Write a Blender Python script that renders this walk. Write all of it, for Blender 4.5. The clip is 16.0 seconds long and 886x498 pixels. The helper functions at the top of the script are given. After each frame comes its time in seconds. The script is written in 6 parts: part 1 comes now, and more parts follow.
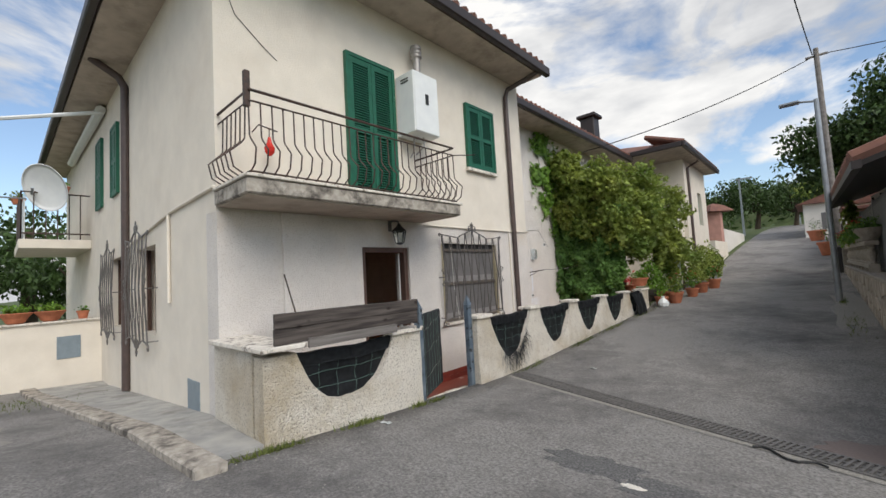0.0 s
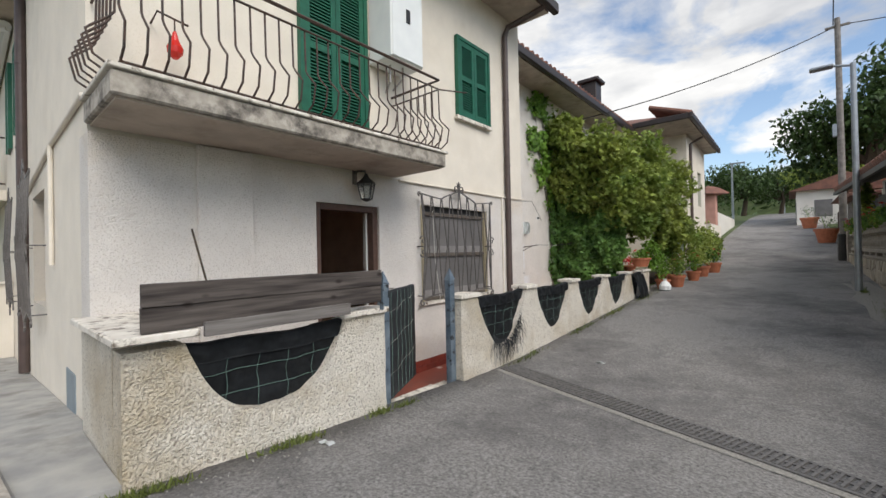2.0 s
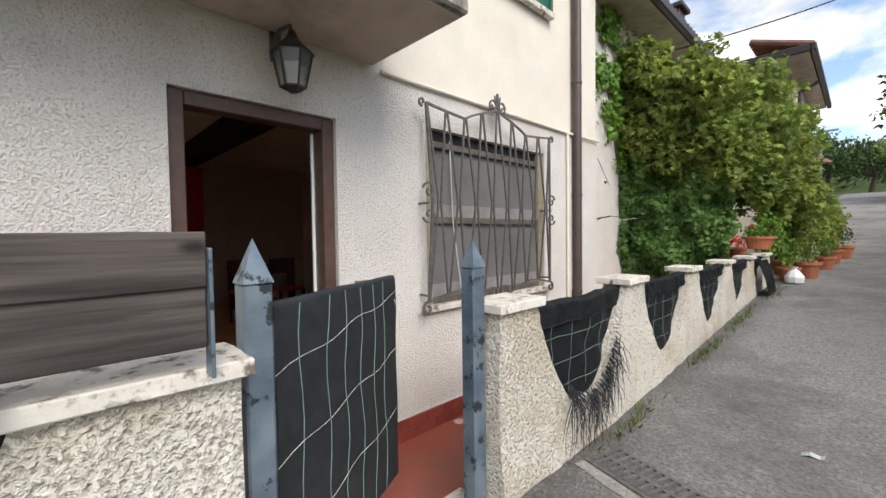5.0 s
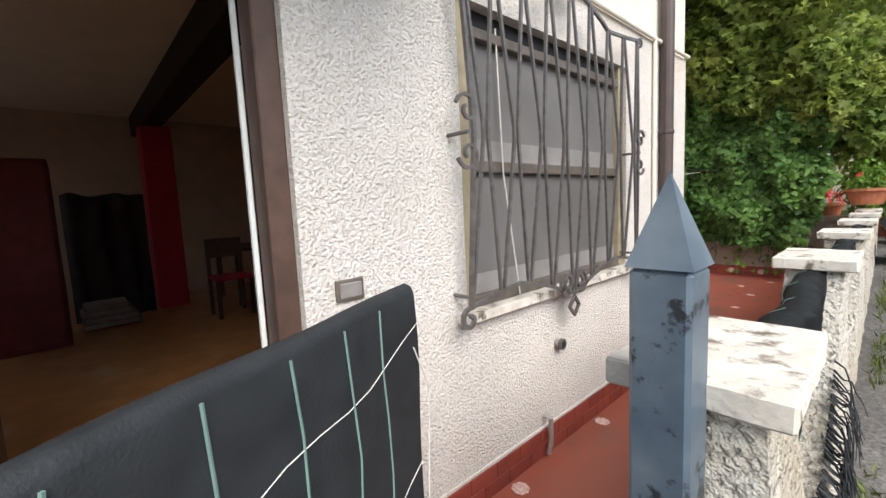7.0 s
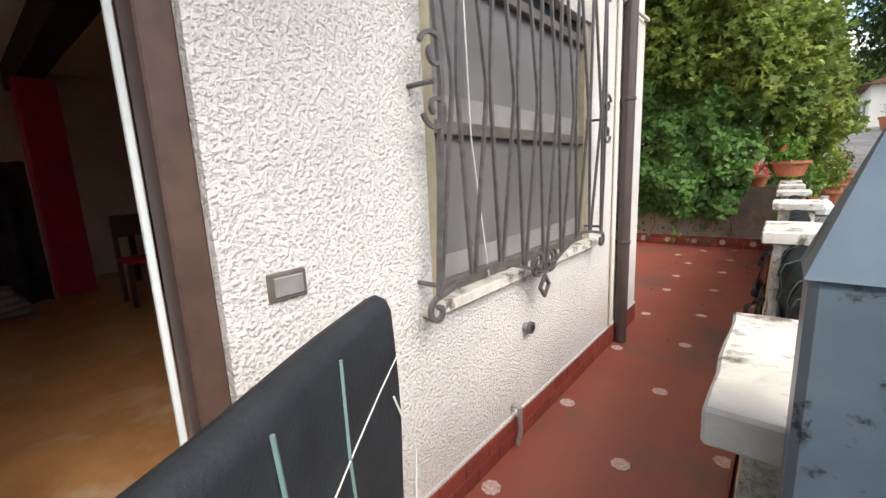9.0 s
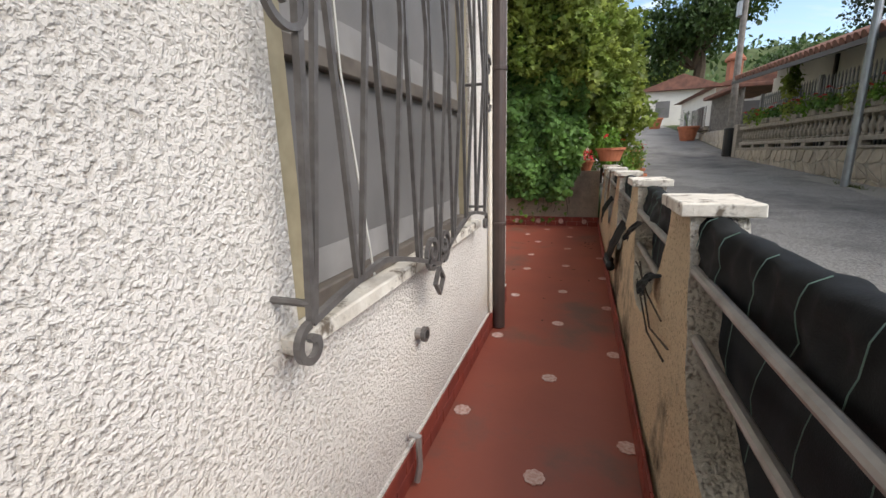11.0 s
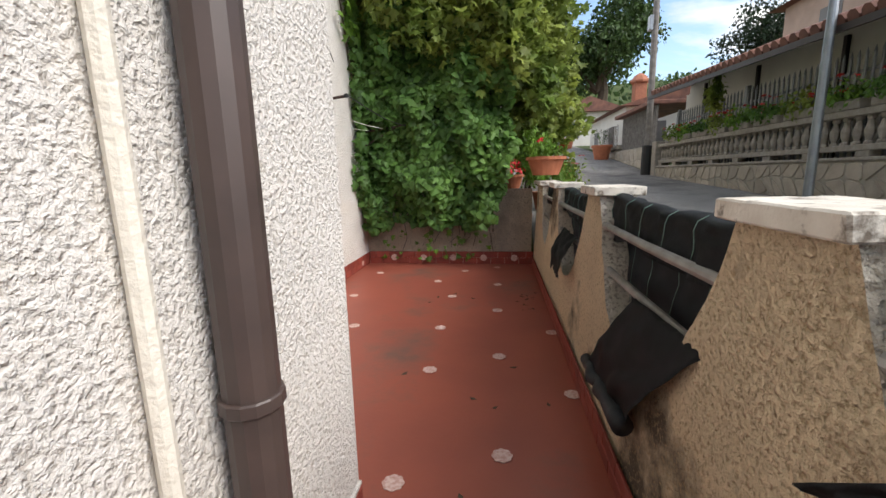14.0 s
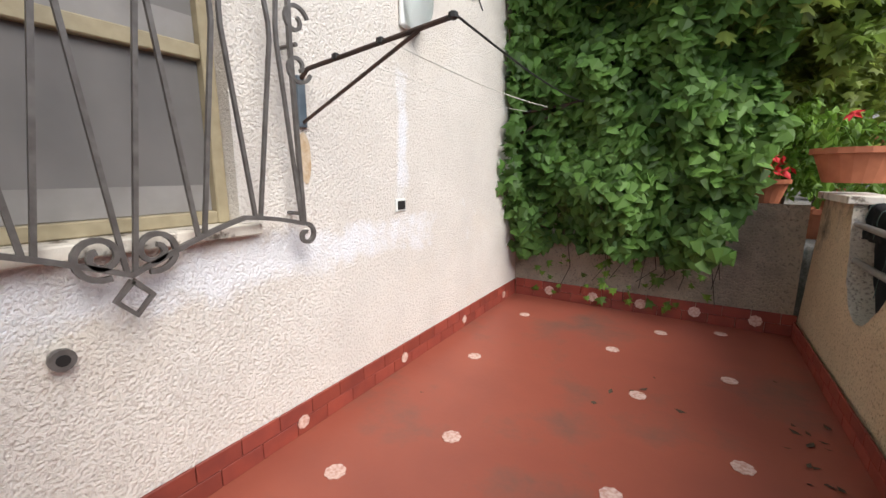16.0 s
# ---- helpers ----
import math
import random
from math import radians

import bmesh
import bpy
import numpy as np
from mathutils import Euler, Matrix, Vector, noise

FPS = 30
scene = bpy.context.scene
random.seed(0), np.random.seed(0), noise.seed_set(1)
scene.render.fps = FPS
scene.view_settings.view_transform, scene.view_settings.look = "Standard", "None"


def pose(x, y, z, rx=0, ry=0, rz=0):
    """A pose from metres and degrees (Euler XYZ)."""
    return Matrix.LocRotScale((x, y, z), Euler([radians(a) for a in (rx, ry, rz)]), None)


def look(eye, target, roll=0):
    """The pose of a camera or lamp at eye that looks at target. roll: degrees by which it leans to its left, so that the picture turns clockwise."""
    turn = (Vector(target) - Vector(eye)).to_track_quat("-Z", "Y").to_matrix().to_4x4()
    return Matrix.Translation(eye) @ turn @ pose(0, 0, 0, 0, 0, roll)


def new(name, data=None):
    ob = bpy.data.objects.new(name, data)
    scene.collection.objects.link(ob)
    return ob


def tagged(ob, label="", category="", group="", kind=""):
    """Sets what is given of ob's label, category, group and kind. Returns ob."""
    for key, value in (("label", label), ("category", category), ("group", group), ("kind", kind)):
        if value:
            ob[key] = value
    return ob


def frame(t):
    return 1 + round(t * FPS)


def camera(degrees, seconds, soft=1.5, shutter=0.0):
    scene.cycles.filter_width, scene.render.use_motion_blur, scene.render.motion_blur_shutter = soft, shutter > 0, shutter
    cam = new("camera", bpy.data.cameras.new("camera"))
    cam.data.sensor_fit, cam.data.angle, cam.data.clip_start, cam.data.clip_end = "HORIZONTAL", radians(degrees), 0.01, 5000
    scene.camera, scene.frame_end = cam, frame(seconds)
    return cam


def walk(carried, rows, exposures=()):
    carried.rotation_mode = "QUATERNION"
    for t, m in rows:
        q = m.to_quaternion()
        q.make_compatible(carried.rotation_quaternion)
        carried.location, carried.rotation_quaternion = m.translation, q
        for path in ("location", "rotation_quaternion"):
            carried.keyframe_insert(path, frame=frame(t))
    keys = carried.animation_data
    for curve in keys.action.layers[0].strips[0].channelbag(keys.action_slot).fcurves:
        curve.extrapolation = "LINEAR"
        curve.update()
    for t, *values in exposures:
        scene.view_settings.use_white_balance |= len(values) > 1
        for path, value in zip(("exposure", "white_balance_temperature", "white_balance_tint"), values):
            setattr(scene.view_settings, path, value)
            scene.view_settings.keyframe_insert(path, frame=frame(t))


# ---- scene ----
cam = camera(94.7, 16.0)
PATH = [
    (0, (0.125, -0.081, 1.648), (-1.221, 1.393, 1.778), -3.2),
    (0.5, (-0.066, 0.048, 1.629), (-1.36, 1.569, 1.727), -2.7),
    (1, (-0.224, 0.265, 1.62), (-1.49, 1.811, 1.683), -2.0),
    (1.5, (-0.42, 0.531, 1.573), (-1.693, 2.074, 1.608), -1.5),
    (2, (-0.613, 0.834, 1.545), (-1.911, 2.356, 1.56), -1.2),
    (2.5, (-0.792, 1.138, 1.527), (-2.114, 2.639, 1.525), -1.0),
    (3, (-1.026, 1.44, 1.503), (-2.366, 2.925, 1.493), -0.8),
    (3.5, (-1.247, 1.758, 1.46), (-2.6, 3.231, 1.449), -0.8),
    (3.7, (-1.338, 1.889, 1.443), (-2.696, 3.356, 1.435), -0.7),
    (6, (-2.649, 3.192, 1.373), (-4.122, 4.538, 1.233), -1.9),
    (6.5, (-2.851, 3.335, 1.353), (-4.311, 4.691, 1.183), -3.1),
    (7, (-3.053, 3.446, 1.356), (-4.523, 4.784, 1.142), -2.7),
    (7.5, (-3.167, 3.496, 1.354), (-4.606, 4.862, 1.107), -2.9),
    (8, (-3.243, 3.571, 1.345), (-4.634, 4.98, 1.065), -2.9),
    (10.3, (-3.439, 3.614, 1.357), (-4.428, 5.291, 0.902), -1.4),
    (10.5, (-3.496, 3.711, 1.336), (-4.419, 5.427, 0.884), -1.1),
    (11, (-3.632, 3.928, 1.272), (-4.266, 5.771, 0.825), -1.6),
    (11.5, (-3.757, 4.212, 1.22), (-4.143, 6.119, 0.757), -2.7),
    (12, (-3.843, 4.547, 1.202), (-4.068, 6.486, 0.768), -2.6),
    (12.5, (-3.84, 4.921, 1.189), (-4.02, 6.874, 0.8), -2.2),
    (13, (-3.807, 5.313, 1.162), (-4.01, 7.269, 0.797), -1.8),
    (13.5, (-3.802, 5.725, 1.144), (-4.034, 7.679, 0.788), -1.7),
    (14, (-3.777, 6.141, 1.151), (-4.045, 8.09, 0.79), -1.3),
    (14.5, (-3.805, 6.548, 1.15), (-4.137, 8.485, 0.781), -0.9),
    (15, (-3.828, 6.917, 1.17), (-4.291, 8.826, 0.792), -0.6),
    (15.5, (-3.89, 7.284, 1.168), (-4.585, 9.121, 0.788), -0.4),
    (16, (-4.048, 7.571, 1.18), (-5.073, 9.249, 0.81), -0.1),
]
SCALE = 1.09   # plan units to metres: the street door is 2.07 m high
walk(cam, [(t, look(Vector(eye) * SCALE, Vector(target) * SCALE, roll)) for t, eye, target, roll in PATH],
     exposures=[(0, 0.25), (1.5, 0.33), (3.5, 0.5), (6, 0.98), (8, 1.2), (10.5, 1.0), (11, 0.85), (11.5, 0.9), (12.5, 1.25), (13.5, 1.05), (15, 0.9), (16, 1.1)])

# ---- light ----
world = bpy.data.worlds.new("sky")
scene.world = world
world.use_nodes = True
wn, wl = world.node_tree.nodes, world.node_tree.links
wn.clear()
w_out = wn.new("ShaderNodeOutputWorld")
w_bg = wn.new("ShaderNodeBackground")
w_sky = wn.new("ShaderNodeTexSky")
w_sky.sky_type, w_sky.sun_disc = "NISHITA", False
SUN_EL, SUN_AZ = radians(43), radians(112)
w_sky.sun_elevation, w_sky.sun_rotation = SUN_EL, SUN_AZ
w_tc = wn.new("ShaderNodeTexCoord")
w_map = wn.new("ShaderNodeMapping")
w_map.inputs["Scale"].default_value = (1.0, 1.0, 2.6)
w_map.inputs["Location"].default_value = (0.35, 0.2, 0.0)
w_noise = wn.new("ShaderNodeTexNoise")
w_noise.inputs["Scale"].default_value, w_noise.inputs["Detail"].default_value = 2.1, 9
w_noise.inputs["Roughness"].default_value = 0.56
w_noise.inputs["Distortion"].default_value = 0.35
w_ramp = wn.new("ShaderNodeValToRGB")
w_ramp.color_ramp.elements[0].position, w_ramp.color_ramp.elements[1].position = 0.45, 0.54
w_n2 = wn.new("ShaderNodeTexNoise")
w_n2.inputs["Scale"].default_value, w_n2.inputs["Detail"].default_value = 4.0, 6
w_r2 = wn.new("ShaderNodeValToRGB")
w_r2.color_ramp.elements[0].position, w_r2.color_ramp.elements[1].position = 0.35, 0.62
w_r2.color_ramp.elements[0].color, w_r2.color_ramp.elements[1].color = (2.95, 3.05, 3.25, 1), (5.6, 5.55, 5.45, 1)
w_mix = wn.new("ShaderNodeMix")
w_mix.data_type = "RGBA"
wl.new(w_tc.outputs["Generated"], w_map.inputs["Vector"])
wl.new(w_map.outputs["Vector"], w_noise.inputs["Vector"])
wl.new(w_map.outputs["Vector"], w_n2.inputs["Vector"])
wl.new(w_noise.outputs["Fac"], w_ramp.inputs["Fac"])
wl.new(w_n2.outputs["Fac"], w_r2.inputs["Fac"])
wl.new(w_ramp.outputs["Color"], w_mix.inputs["Factor"])
wl.new(w_sky.outputs["Color"], w_mix.inputs["A"])
wl.new(w_r2.outputs["Color"], w_mix.inputs["B"])
wl.new(w_mix.outputs["Result"], w_bg.inputs["Color"])
w_bg.inputs["Strength"].default_value = 0.15
wl.new(w_bg.outputs["Background"], w_out.inputs["Surface"])
sun = new("sun", bpy.data.lights.new("sun", "SUN"))
sun.data.energy, sun.data.angle, sun.data.color = 2.0, radians(40), (1.0, 0.95, 0.88)
sun.matrix_world = look((math.sin(SUN_AZ) * math.cos(SUN_EL) * 30, math.cos(SUN_AZ) * math.cos(SUN_EL) * 30, 30 * math.sin(SUN_EL)), (0, 0, 0))


# ---- materials ----
def mat(name, colour, colour2=None, scale=6.0, rough=0.8, metal=0.0, bump=0.0, bump_scale=60.0, stain=None, stain_scale=1.2,
        stain_at=(0.5, 0.7), island=0.0, bump_kind="noise", dist=0.01, rand=0.0, spec=0.4, stretch=None):
    """Two colours mixed by fine noise, a stain colour by coarse noise, and relief."""
    m = bpy.data.materials.new(name)
    m.use_nodes = True
    nt = m.node_tree
    n, l = nt.nodes, nt.links
    bsdf = n["Principled BSDF"]
    bsdf.inputs["Roughness"].default_value, bsdf.inputs["Metallic"].default_value = rough, metal
    bsdf.inputs["Specular IOR Level"].default_value = spec
    tc = n.new("ShaderNodeTexCoord")
    geo = n.new("ShaderNodeNewGeometry")
    vec = geo.outputs["Position"]
    if stretch:
        mp = n.new("ShaderNodeMapping")
        mp.inputs["Scale"].default_value = stretch
        l.new(vec, mp.inputs["Vector"])
        vec = mp.outputs["Vector"]
    no = n.new("ShaderNodeTexNoise")
    no.inputs["Scale"].default_value, no.inputs["Detail"].default_value = scale, 8
    l.new(vec, no.inputs["Vector"])
    ra = n.new("ShaderNodeValToRGB")
    ra.color_ramp.elements[0].position, ra.color_ramp.elements[1].position = 0.32, 0.68
    c2 = colour2 or tuple(c * 0.82 for c in colour)
    ra.color_ramp.elements[0].color, ra.color_ramp.elements[1].color = (*c2, 1), (*colour, 1)
    l.new(no.outputs["Fac"], ra.inputs["Fac"])
    out = ra.outputs["Color"]
    if stain:
        ns = n.new("ShaderNodeTexNoise")
        ns.inputs["Scale"].default_value, ns.inputs["Detail"].default_value, ns.inputs["Roughness"].default_value = stain_scale, 10, 0.65
        l.new(vec, ns.inputs["Vector"])
        rs = n.new("ShaderNodeValToRGB")
        rs.color_ramp.elements[0].position, rs.color_ramp.elements[1].position = stain_at
        l.new(ns.outputs["Fac"], rs.inputs["Fac"])
        mx = n.new("ShaderNodeMix")
        mx.data_type = "RGBA"
        l.new(rs.outputs["Color"], mx.inputs["Factor"])
        l.new(out, mx.inputs["A"])
        mx.inputs["B"].default_value = (*stain, 1)
        out = mx.outputs["Result"]
    if island or rand:
        hs = n.new("ShaderNodeHueSaturation")
        ma = n.new("ShaderNodeMapRange")
        amount = island or rand
        ma.inputs["To Min"].default_value, ma.inputs["To Max"].default_value = 1 - amount, 1 + amount
        if island:
            l.new(geo.outputs["Random Per Island"], ma.inputs["Value"])
        else:
            oi = n.new("ShaderNodeObjectInfo")
            l.new(oi.outputs["Random"], ma.inputs["Value"])
        l.new(ma.outputs["Result"], hs.inputs["Value"])
        l.new(out, hs.inputs["Color"])
        out = hs.outputs["Color"]
    l.new(out, bsdf.inputs["Base Color"])
    if bump:
        if bump_kind == "noise":
            nb = n.new("ShaderNodeTexNoise")
            nb.inputs["Scale"].default_value, nb.inputs["Detail"].default_value = bump_scale, 4
            h = nb.outputs["Fac"]
        else:
            nb = n.new("ShaderNodeTexVoronoi")
            nb.inputs["Scale"].default_value = bump_scale
            h = nb.outputs["Distance"]
        l.new(vec, nb.inputs["Vector"])
        bp = n.new("ShaderNodeBump")
        bp.inputs["Strength"].default_value, bp.inputs["Distance"].default_value = bump, dist
        l.new(h, bp.inputs["Height"])
        l.new(bp.outputs["Normal"], bsdf.inputs["Normal"])
    return m


def plaster(name, colour, pit, stain, strength, scale, stain_at=(0.55, 0.8)):
    """Roughcast: stretched lumps with deep pits, and patches of stain."""
    m = mat(name, colour, tuple(c * 0.9 for c in colour), 3.0, 0.92, stain=stain, stain_scale=0.9, stain_at=stain_at, spec=0.2)
    n, l = m.node_tree.nodes, m.node_tree.links
    bsdf = n["Principled BSDF"]
    geo = n.new("ShaderNodeNewGeometry")
    mp = n.new("ShaderNodeMapping")
    mp.inputs["Rotation"].default_value = (0.5, 0.3, 0.4)
    l.new(geo.outputs["Position"], mp.inputs["Vector"])
    a = n.new("ShaderNodeTexNoise")
    a.inputs["Scale"].default_value, a.inputs["Detail"].default_value, a.inputs["Distortion"].default_value = scale * 1.9, 5.0, 0.2
    l.new(mp.outputs["Vector"], a.inputs["Vector"])
    r = n.new("ShaderNodeValToRGB")
    r.color_ramp.elements[0].position, r.color_ramp.elements[1].position = 0.33, 0.57
    l.new(a.outputs["Fac"], r.inputs["Fac"])
    f = n.new("ShaderNodeTexNoise")
    f.inputs["Scale"].default_value, f.inputs["Detail"].default_value = scale * 6, 3
    l.new(geo.outputs["Position"], f.inputs["Vector"])
    ad = n.new("ShaderNodeMath")
    ad.operation = "MULTIPLY_ADD"
    ad.inputs[1].default_value = 0.6
    l.new(f.outputs["Fac"], ad.inputs[0])
    l.new(r.outputs["Color"], ad.inputs[2])
    bp = n.new("ShaderNodeBump")
    bp.inputs["Strength"].default_value, bp.inputs["Distance"].default_value = strength, 0.011
    l.new(ad.outputs["Value"], bp.inputs["Height"])
    l.new(bp.outputs["Normal"], bsdf.inputs["Normal"])
    # the pit colour, mixed in where the relief noise is low
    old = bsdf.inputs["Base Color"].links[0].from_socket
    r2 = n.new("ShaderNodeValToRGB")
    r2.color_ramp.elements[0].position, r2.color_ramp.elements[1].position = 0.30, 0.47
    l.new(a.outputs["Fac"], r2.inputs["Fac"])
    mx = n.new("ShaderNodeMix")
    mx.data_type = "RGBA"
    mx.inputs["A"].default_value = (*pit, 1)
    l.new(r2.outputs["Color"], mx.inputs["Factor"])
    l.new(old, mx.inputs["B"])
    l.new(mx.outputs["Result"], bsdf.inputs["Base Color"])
    return m


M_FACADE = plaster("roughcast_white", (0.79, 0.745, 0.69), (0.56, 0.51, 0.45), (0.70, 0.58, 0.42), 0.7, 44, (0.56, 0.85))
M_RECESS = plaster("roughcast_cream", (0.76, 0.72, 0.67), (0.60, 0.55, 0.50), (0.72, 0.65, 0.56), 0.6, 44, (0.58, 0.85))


def whitewash(m, colour):
    """Ragged patches of bluish repair paint: one band along the wall and one upright strip."""
    n, l = m.node_tree.nodes, m.node_tree.links
    bsdf = n["Principled BSDF"]
    old = bsdf.inputs["Base Color"].links[0].from_socket
    geo = n.new("ShaderNodeNewGeometry")
    sep = n.new("ShaderNodeSeparateXYZ")
    l.new(geo.outputs["Position"], sep.inputs["Vector"])
    rag = n.new("ShaderNodeTexNoise")
    rag.inputs["Scale"].default_value, rag.inputs["Detail"].default_value, rag.inputs["Roughness"].default_value = 5.0, 10, 0.7
    l.new(geo.outputs["Position"], rag.inputs["Vector"])

    def calc(op, a, b):
        q = n.new("ShaderNodeMath")
        q.operation = op
        for k, v in enumerate((a, b)):
            if isinstance(v, float):
                q.inputs[k].default_value = v
            else:
                l.new(v, q.inputs[k])
        return q.outputs["Value"]

    def near(value, centre, half):
        away = calc("ABSOLUTE", calc("SUBTRACT", value, centre), 0.0)
        return calc("SUBTRACT", 1.0, calc("DIVIDE", away, half))
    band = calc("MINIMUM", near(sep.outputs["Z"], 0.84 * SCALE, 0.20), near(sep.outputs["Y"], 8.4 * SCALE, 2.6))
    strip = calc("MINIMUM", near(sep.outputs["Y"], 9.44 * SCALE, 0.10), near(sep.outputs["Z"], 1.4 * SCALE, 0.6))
    both = calc("MAXIMUM", calc("MAXIMUM", band, strip), 0.0)
    ramp = n.new("ShaderNodeValToRGB")
    ramp.color_ramp.elements[0].position, ramp.color_ramp.elements[1].position = 0.72, 0.95
    l.new(calc("ADD", calc("MULTIPLY", both, 0.55), rag.outputs["Fac"]), ramp.inputs["Fac"])
    mx = n.new("ShaderNodeMix")
    mx.data_type = "RGBA"
    l.new(ramp.outputs["Color"], mx.inputs["Factor"])
    l.new(old, mx.inputs["A"])
    mx.inputs["B"].default_value = (*colour, 1)
    l.new(mx.outputs["Result"], bsdf.inputs["Base Color"])


whitewash(M_RECESS, (0.80, 0.81, 0.84))
M_UPPER = plaster("plaster_cream", (0.76, 0.70, 0.60), (0.70, 0.64, 0.54), (0.62, 0.55, 0.45), 0.25, 30, (0.55, 0.9))
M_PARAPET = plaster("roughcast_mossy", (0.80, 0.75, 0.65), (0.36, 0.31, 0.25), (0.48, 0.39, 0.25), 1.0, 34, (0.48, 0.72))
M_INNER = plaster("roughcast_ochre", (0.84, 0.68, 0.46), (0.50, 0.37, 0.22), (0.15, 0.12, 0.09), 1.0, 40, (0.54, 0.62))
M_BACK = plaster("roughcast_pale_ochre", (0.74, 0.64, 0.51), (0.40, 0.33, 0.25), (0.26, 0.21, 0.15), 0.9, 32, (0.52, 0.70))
M_CONC = mat("weathered_concrete", (0.46, 0.42, 0.36), (0.28, 0.25, 0.21), 14, 0.9, bump=0.5, bump_scale=50, stain=(0.08, 0.07, 0.06), stain_scale=5, stain_at=(0.47, 0.64))
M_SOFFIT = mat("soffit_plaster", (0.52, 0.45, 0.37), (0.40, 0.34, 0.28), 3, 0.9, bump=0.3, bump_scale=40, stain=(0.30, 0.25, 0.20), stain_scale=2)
M_ASPH = mat("asphalt", (0.42, 0.40, 0.375), (0.075, 0.073, 0.07), 45, 0.92, bump=1.0, bump_scale=110, stain=(0.105, 0.10, 0.097), stain_scale=0.55, stain_at=(0.46, 0.68), dist=0.008, spec=0.25)
for node in M_ASPH.node_tree.nodes:
    if node.type == "TEX_NOISE":
        node.inputs["Roughness"].default_value = 0.78
M_EARTH = mat("hill_ground", (0.09, 0.12, 0.04), (0.05, 0.07, 0.02), 0.6, 0.95, bump=0.6, bump_scale=3)
M_PAVE = mat("side_pavement", (0.40, 0.39, 0.36), (0.27, 0.27, 0.26), 5, 0.75, bump=0.2, bump_scale=30, stain=(0.17, 0.16, 0.14), stain_scale=1.5)
M_TERR = mat("red_terrace_paint", (0.31, 0.084, 0.053), (0.26, 0.072, 0.048), 2.2, 0.45, bump=0.06, bump_scale=40, stain=(0.15, 0.08, 0.062), stain_scale=1.1, stain_at=(0.52, 0.68), spec=0.4)
M_SKIRT = mat("red_skirting", (0.27, 0.055, 0.035), (0.19, 0.04, 0.03), 7, 0.55, bump=0.1, bump_scale=30, rand=0.15)
M_GROUT = mat("pale_grout", (0.5, 0.42, 0.36), None, 20, 0.9)
M_DECAL = mat("pale_flower_paint", (0.66, 0.50, 0.44), (0.45, 0.24, 0.19), 60, 0.7)
M_CAP = mat("travertine_cap", (0.74, 0.70, 0.62), (0.55, 0.50, 0.43), 9, 0.75, bump=0.3, bump_scale=60, stain=(0.16, 0.13, 0.10), stain_scale=14, stain_at=(0.53, 0.64))
M_GREEN = mat("green_shutter_paint", (0.012, 0.115, 0.065), (0.01, 0.085, 0.05), 12, 0.5)
M_BROWN = mat("brown_metal", (0.085, 0.058, 0.05), (0.06, 0.042, 0.037), 8, 0.45, spec=0.5)
M_IRON = mat("grey_iron", (0.165, 0.155, 0.148), (0.11, 0.10, 0.095), 25, 0.45, metal=0.35, bump=0.1, bump_scale=90)
M_RAIL = mat("dark_rail_iron", (0.05, 0.042, 0.038), (0.10, 0.06, 0.045), 25, 0.6, metal=0.3)
M_POST = mat("blue_grey_gate_paint", (0.20, 0.245, 0.28), (0.09, 0.125, 0.165), 7, 0.4, metal=0.3, stain=(0.035, 0.04, 0.045), stain_scale=13, stain_at=(0.57, 0.61))
M_CLOTH = mat("black_shade_cloth", (0.024, 0.027, 0.030), (0.014, 0.016, 0.018), 18, 0.6, bump=0.5, bump_scale=220, dist=0.002)
M_THREAD = mat("pale_thread", (0.17, 0.27, 0.235), None, 30, 0.7)
M_TWINE = mat("white_twine", (0.7, 0.68, 0.62), None, 30, 0.8)
M_PLANK = mat("weathered_board", (0.095, 0.08, 0.07), (0.022, 0.017, 0.015), 30, 0.85, bump=0.5, bump_scale=45, rand=0.25, stretch=(1, 0.06, 1), stain=(0.03, 0.024, 0.022), stain_scale=9, stain_at=(0.58, 0.66))
M_PLANKP = mat("silvered_board", (0.20, 0.185, 0.17), (0.10, 0.088, 0.08), 30, 0.85, bump=0.5, bump_scale=45, stretch=(1, 0.06, 1), stain=(0.05, 0.042, 0.038), stain_scale=9, stain_at=(0.58, 0.66))


def knots(m, dark):
    """Scattered oval knots with dark hearts in a board."""
    n, l = m.node_tree.nodes, m.node_tree.links
    bsdf = n["Principled BSDF"]
    old = bsdf.inputs["Base Color"].links[0].from_socket
    geo = n.new("ShaderNodeNewGeometry")
    mp = n.new("ShaderNodeMapping")
    mp.inputs["Scale"].default_value = (0.3, 4.2, 8.0)
    l.new(geo.outputs["Position"], mp.inputs["Vector"])
    vo = n.new("ShaderNodeTexVoronoi")
    vo.inputs["Scale"].default_value = 1.0
    l.new(mp.outputs["Vector"], vo.inputs["Vector"])
    ra = n.new("ShaderNodeValToRGB")
    ra.color_ramp.elements[0].position, ra.color_ramp.elements[1].position = 0.07, 0.17
    l.new(vo.outputs["Distance"], ra.inputs["Fac"])
    mx = n.new("ShaderNodeMix")
    mx.data_type = "RGBA"
    l.new(ra.outputs["Color"], mx.inputs["Factor"])
    mx.inputs["A"].default_value = (*dark, 1)
    l.new(old, mx.inputs["B"])
    l.new(mx.outputs["Result"], bsdf.inputs["Base Color"])


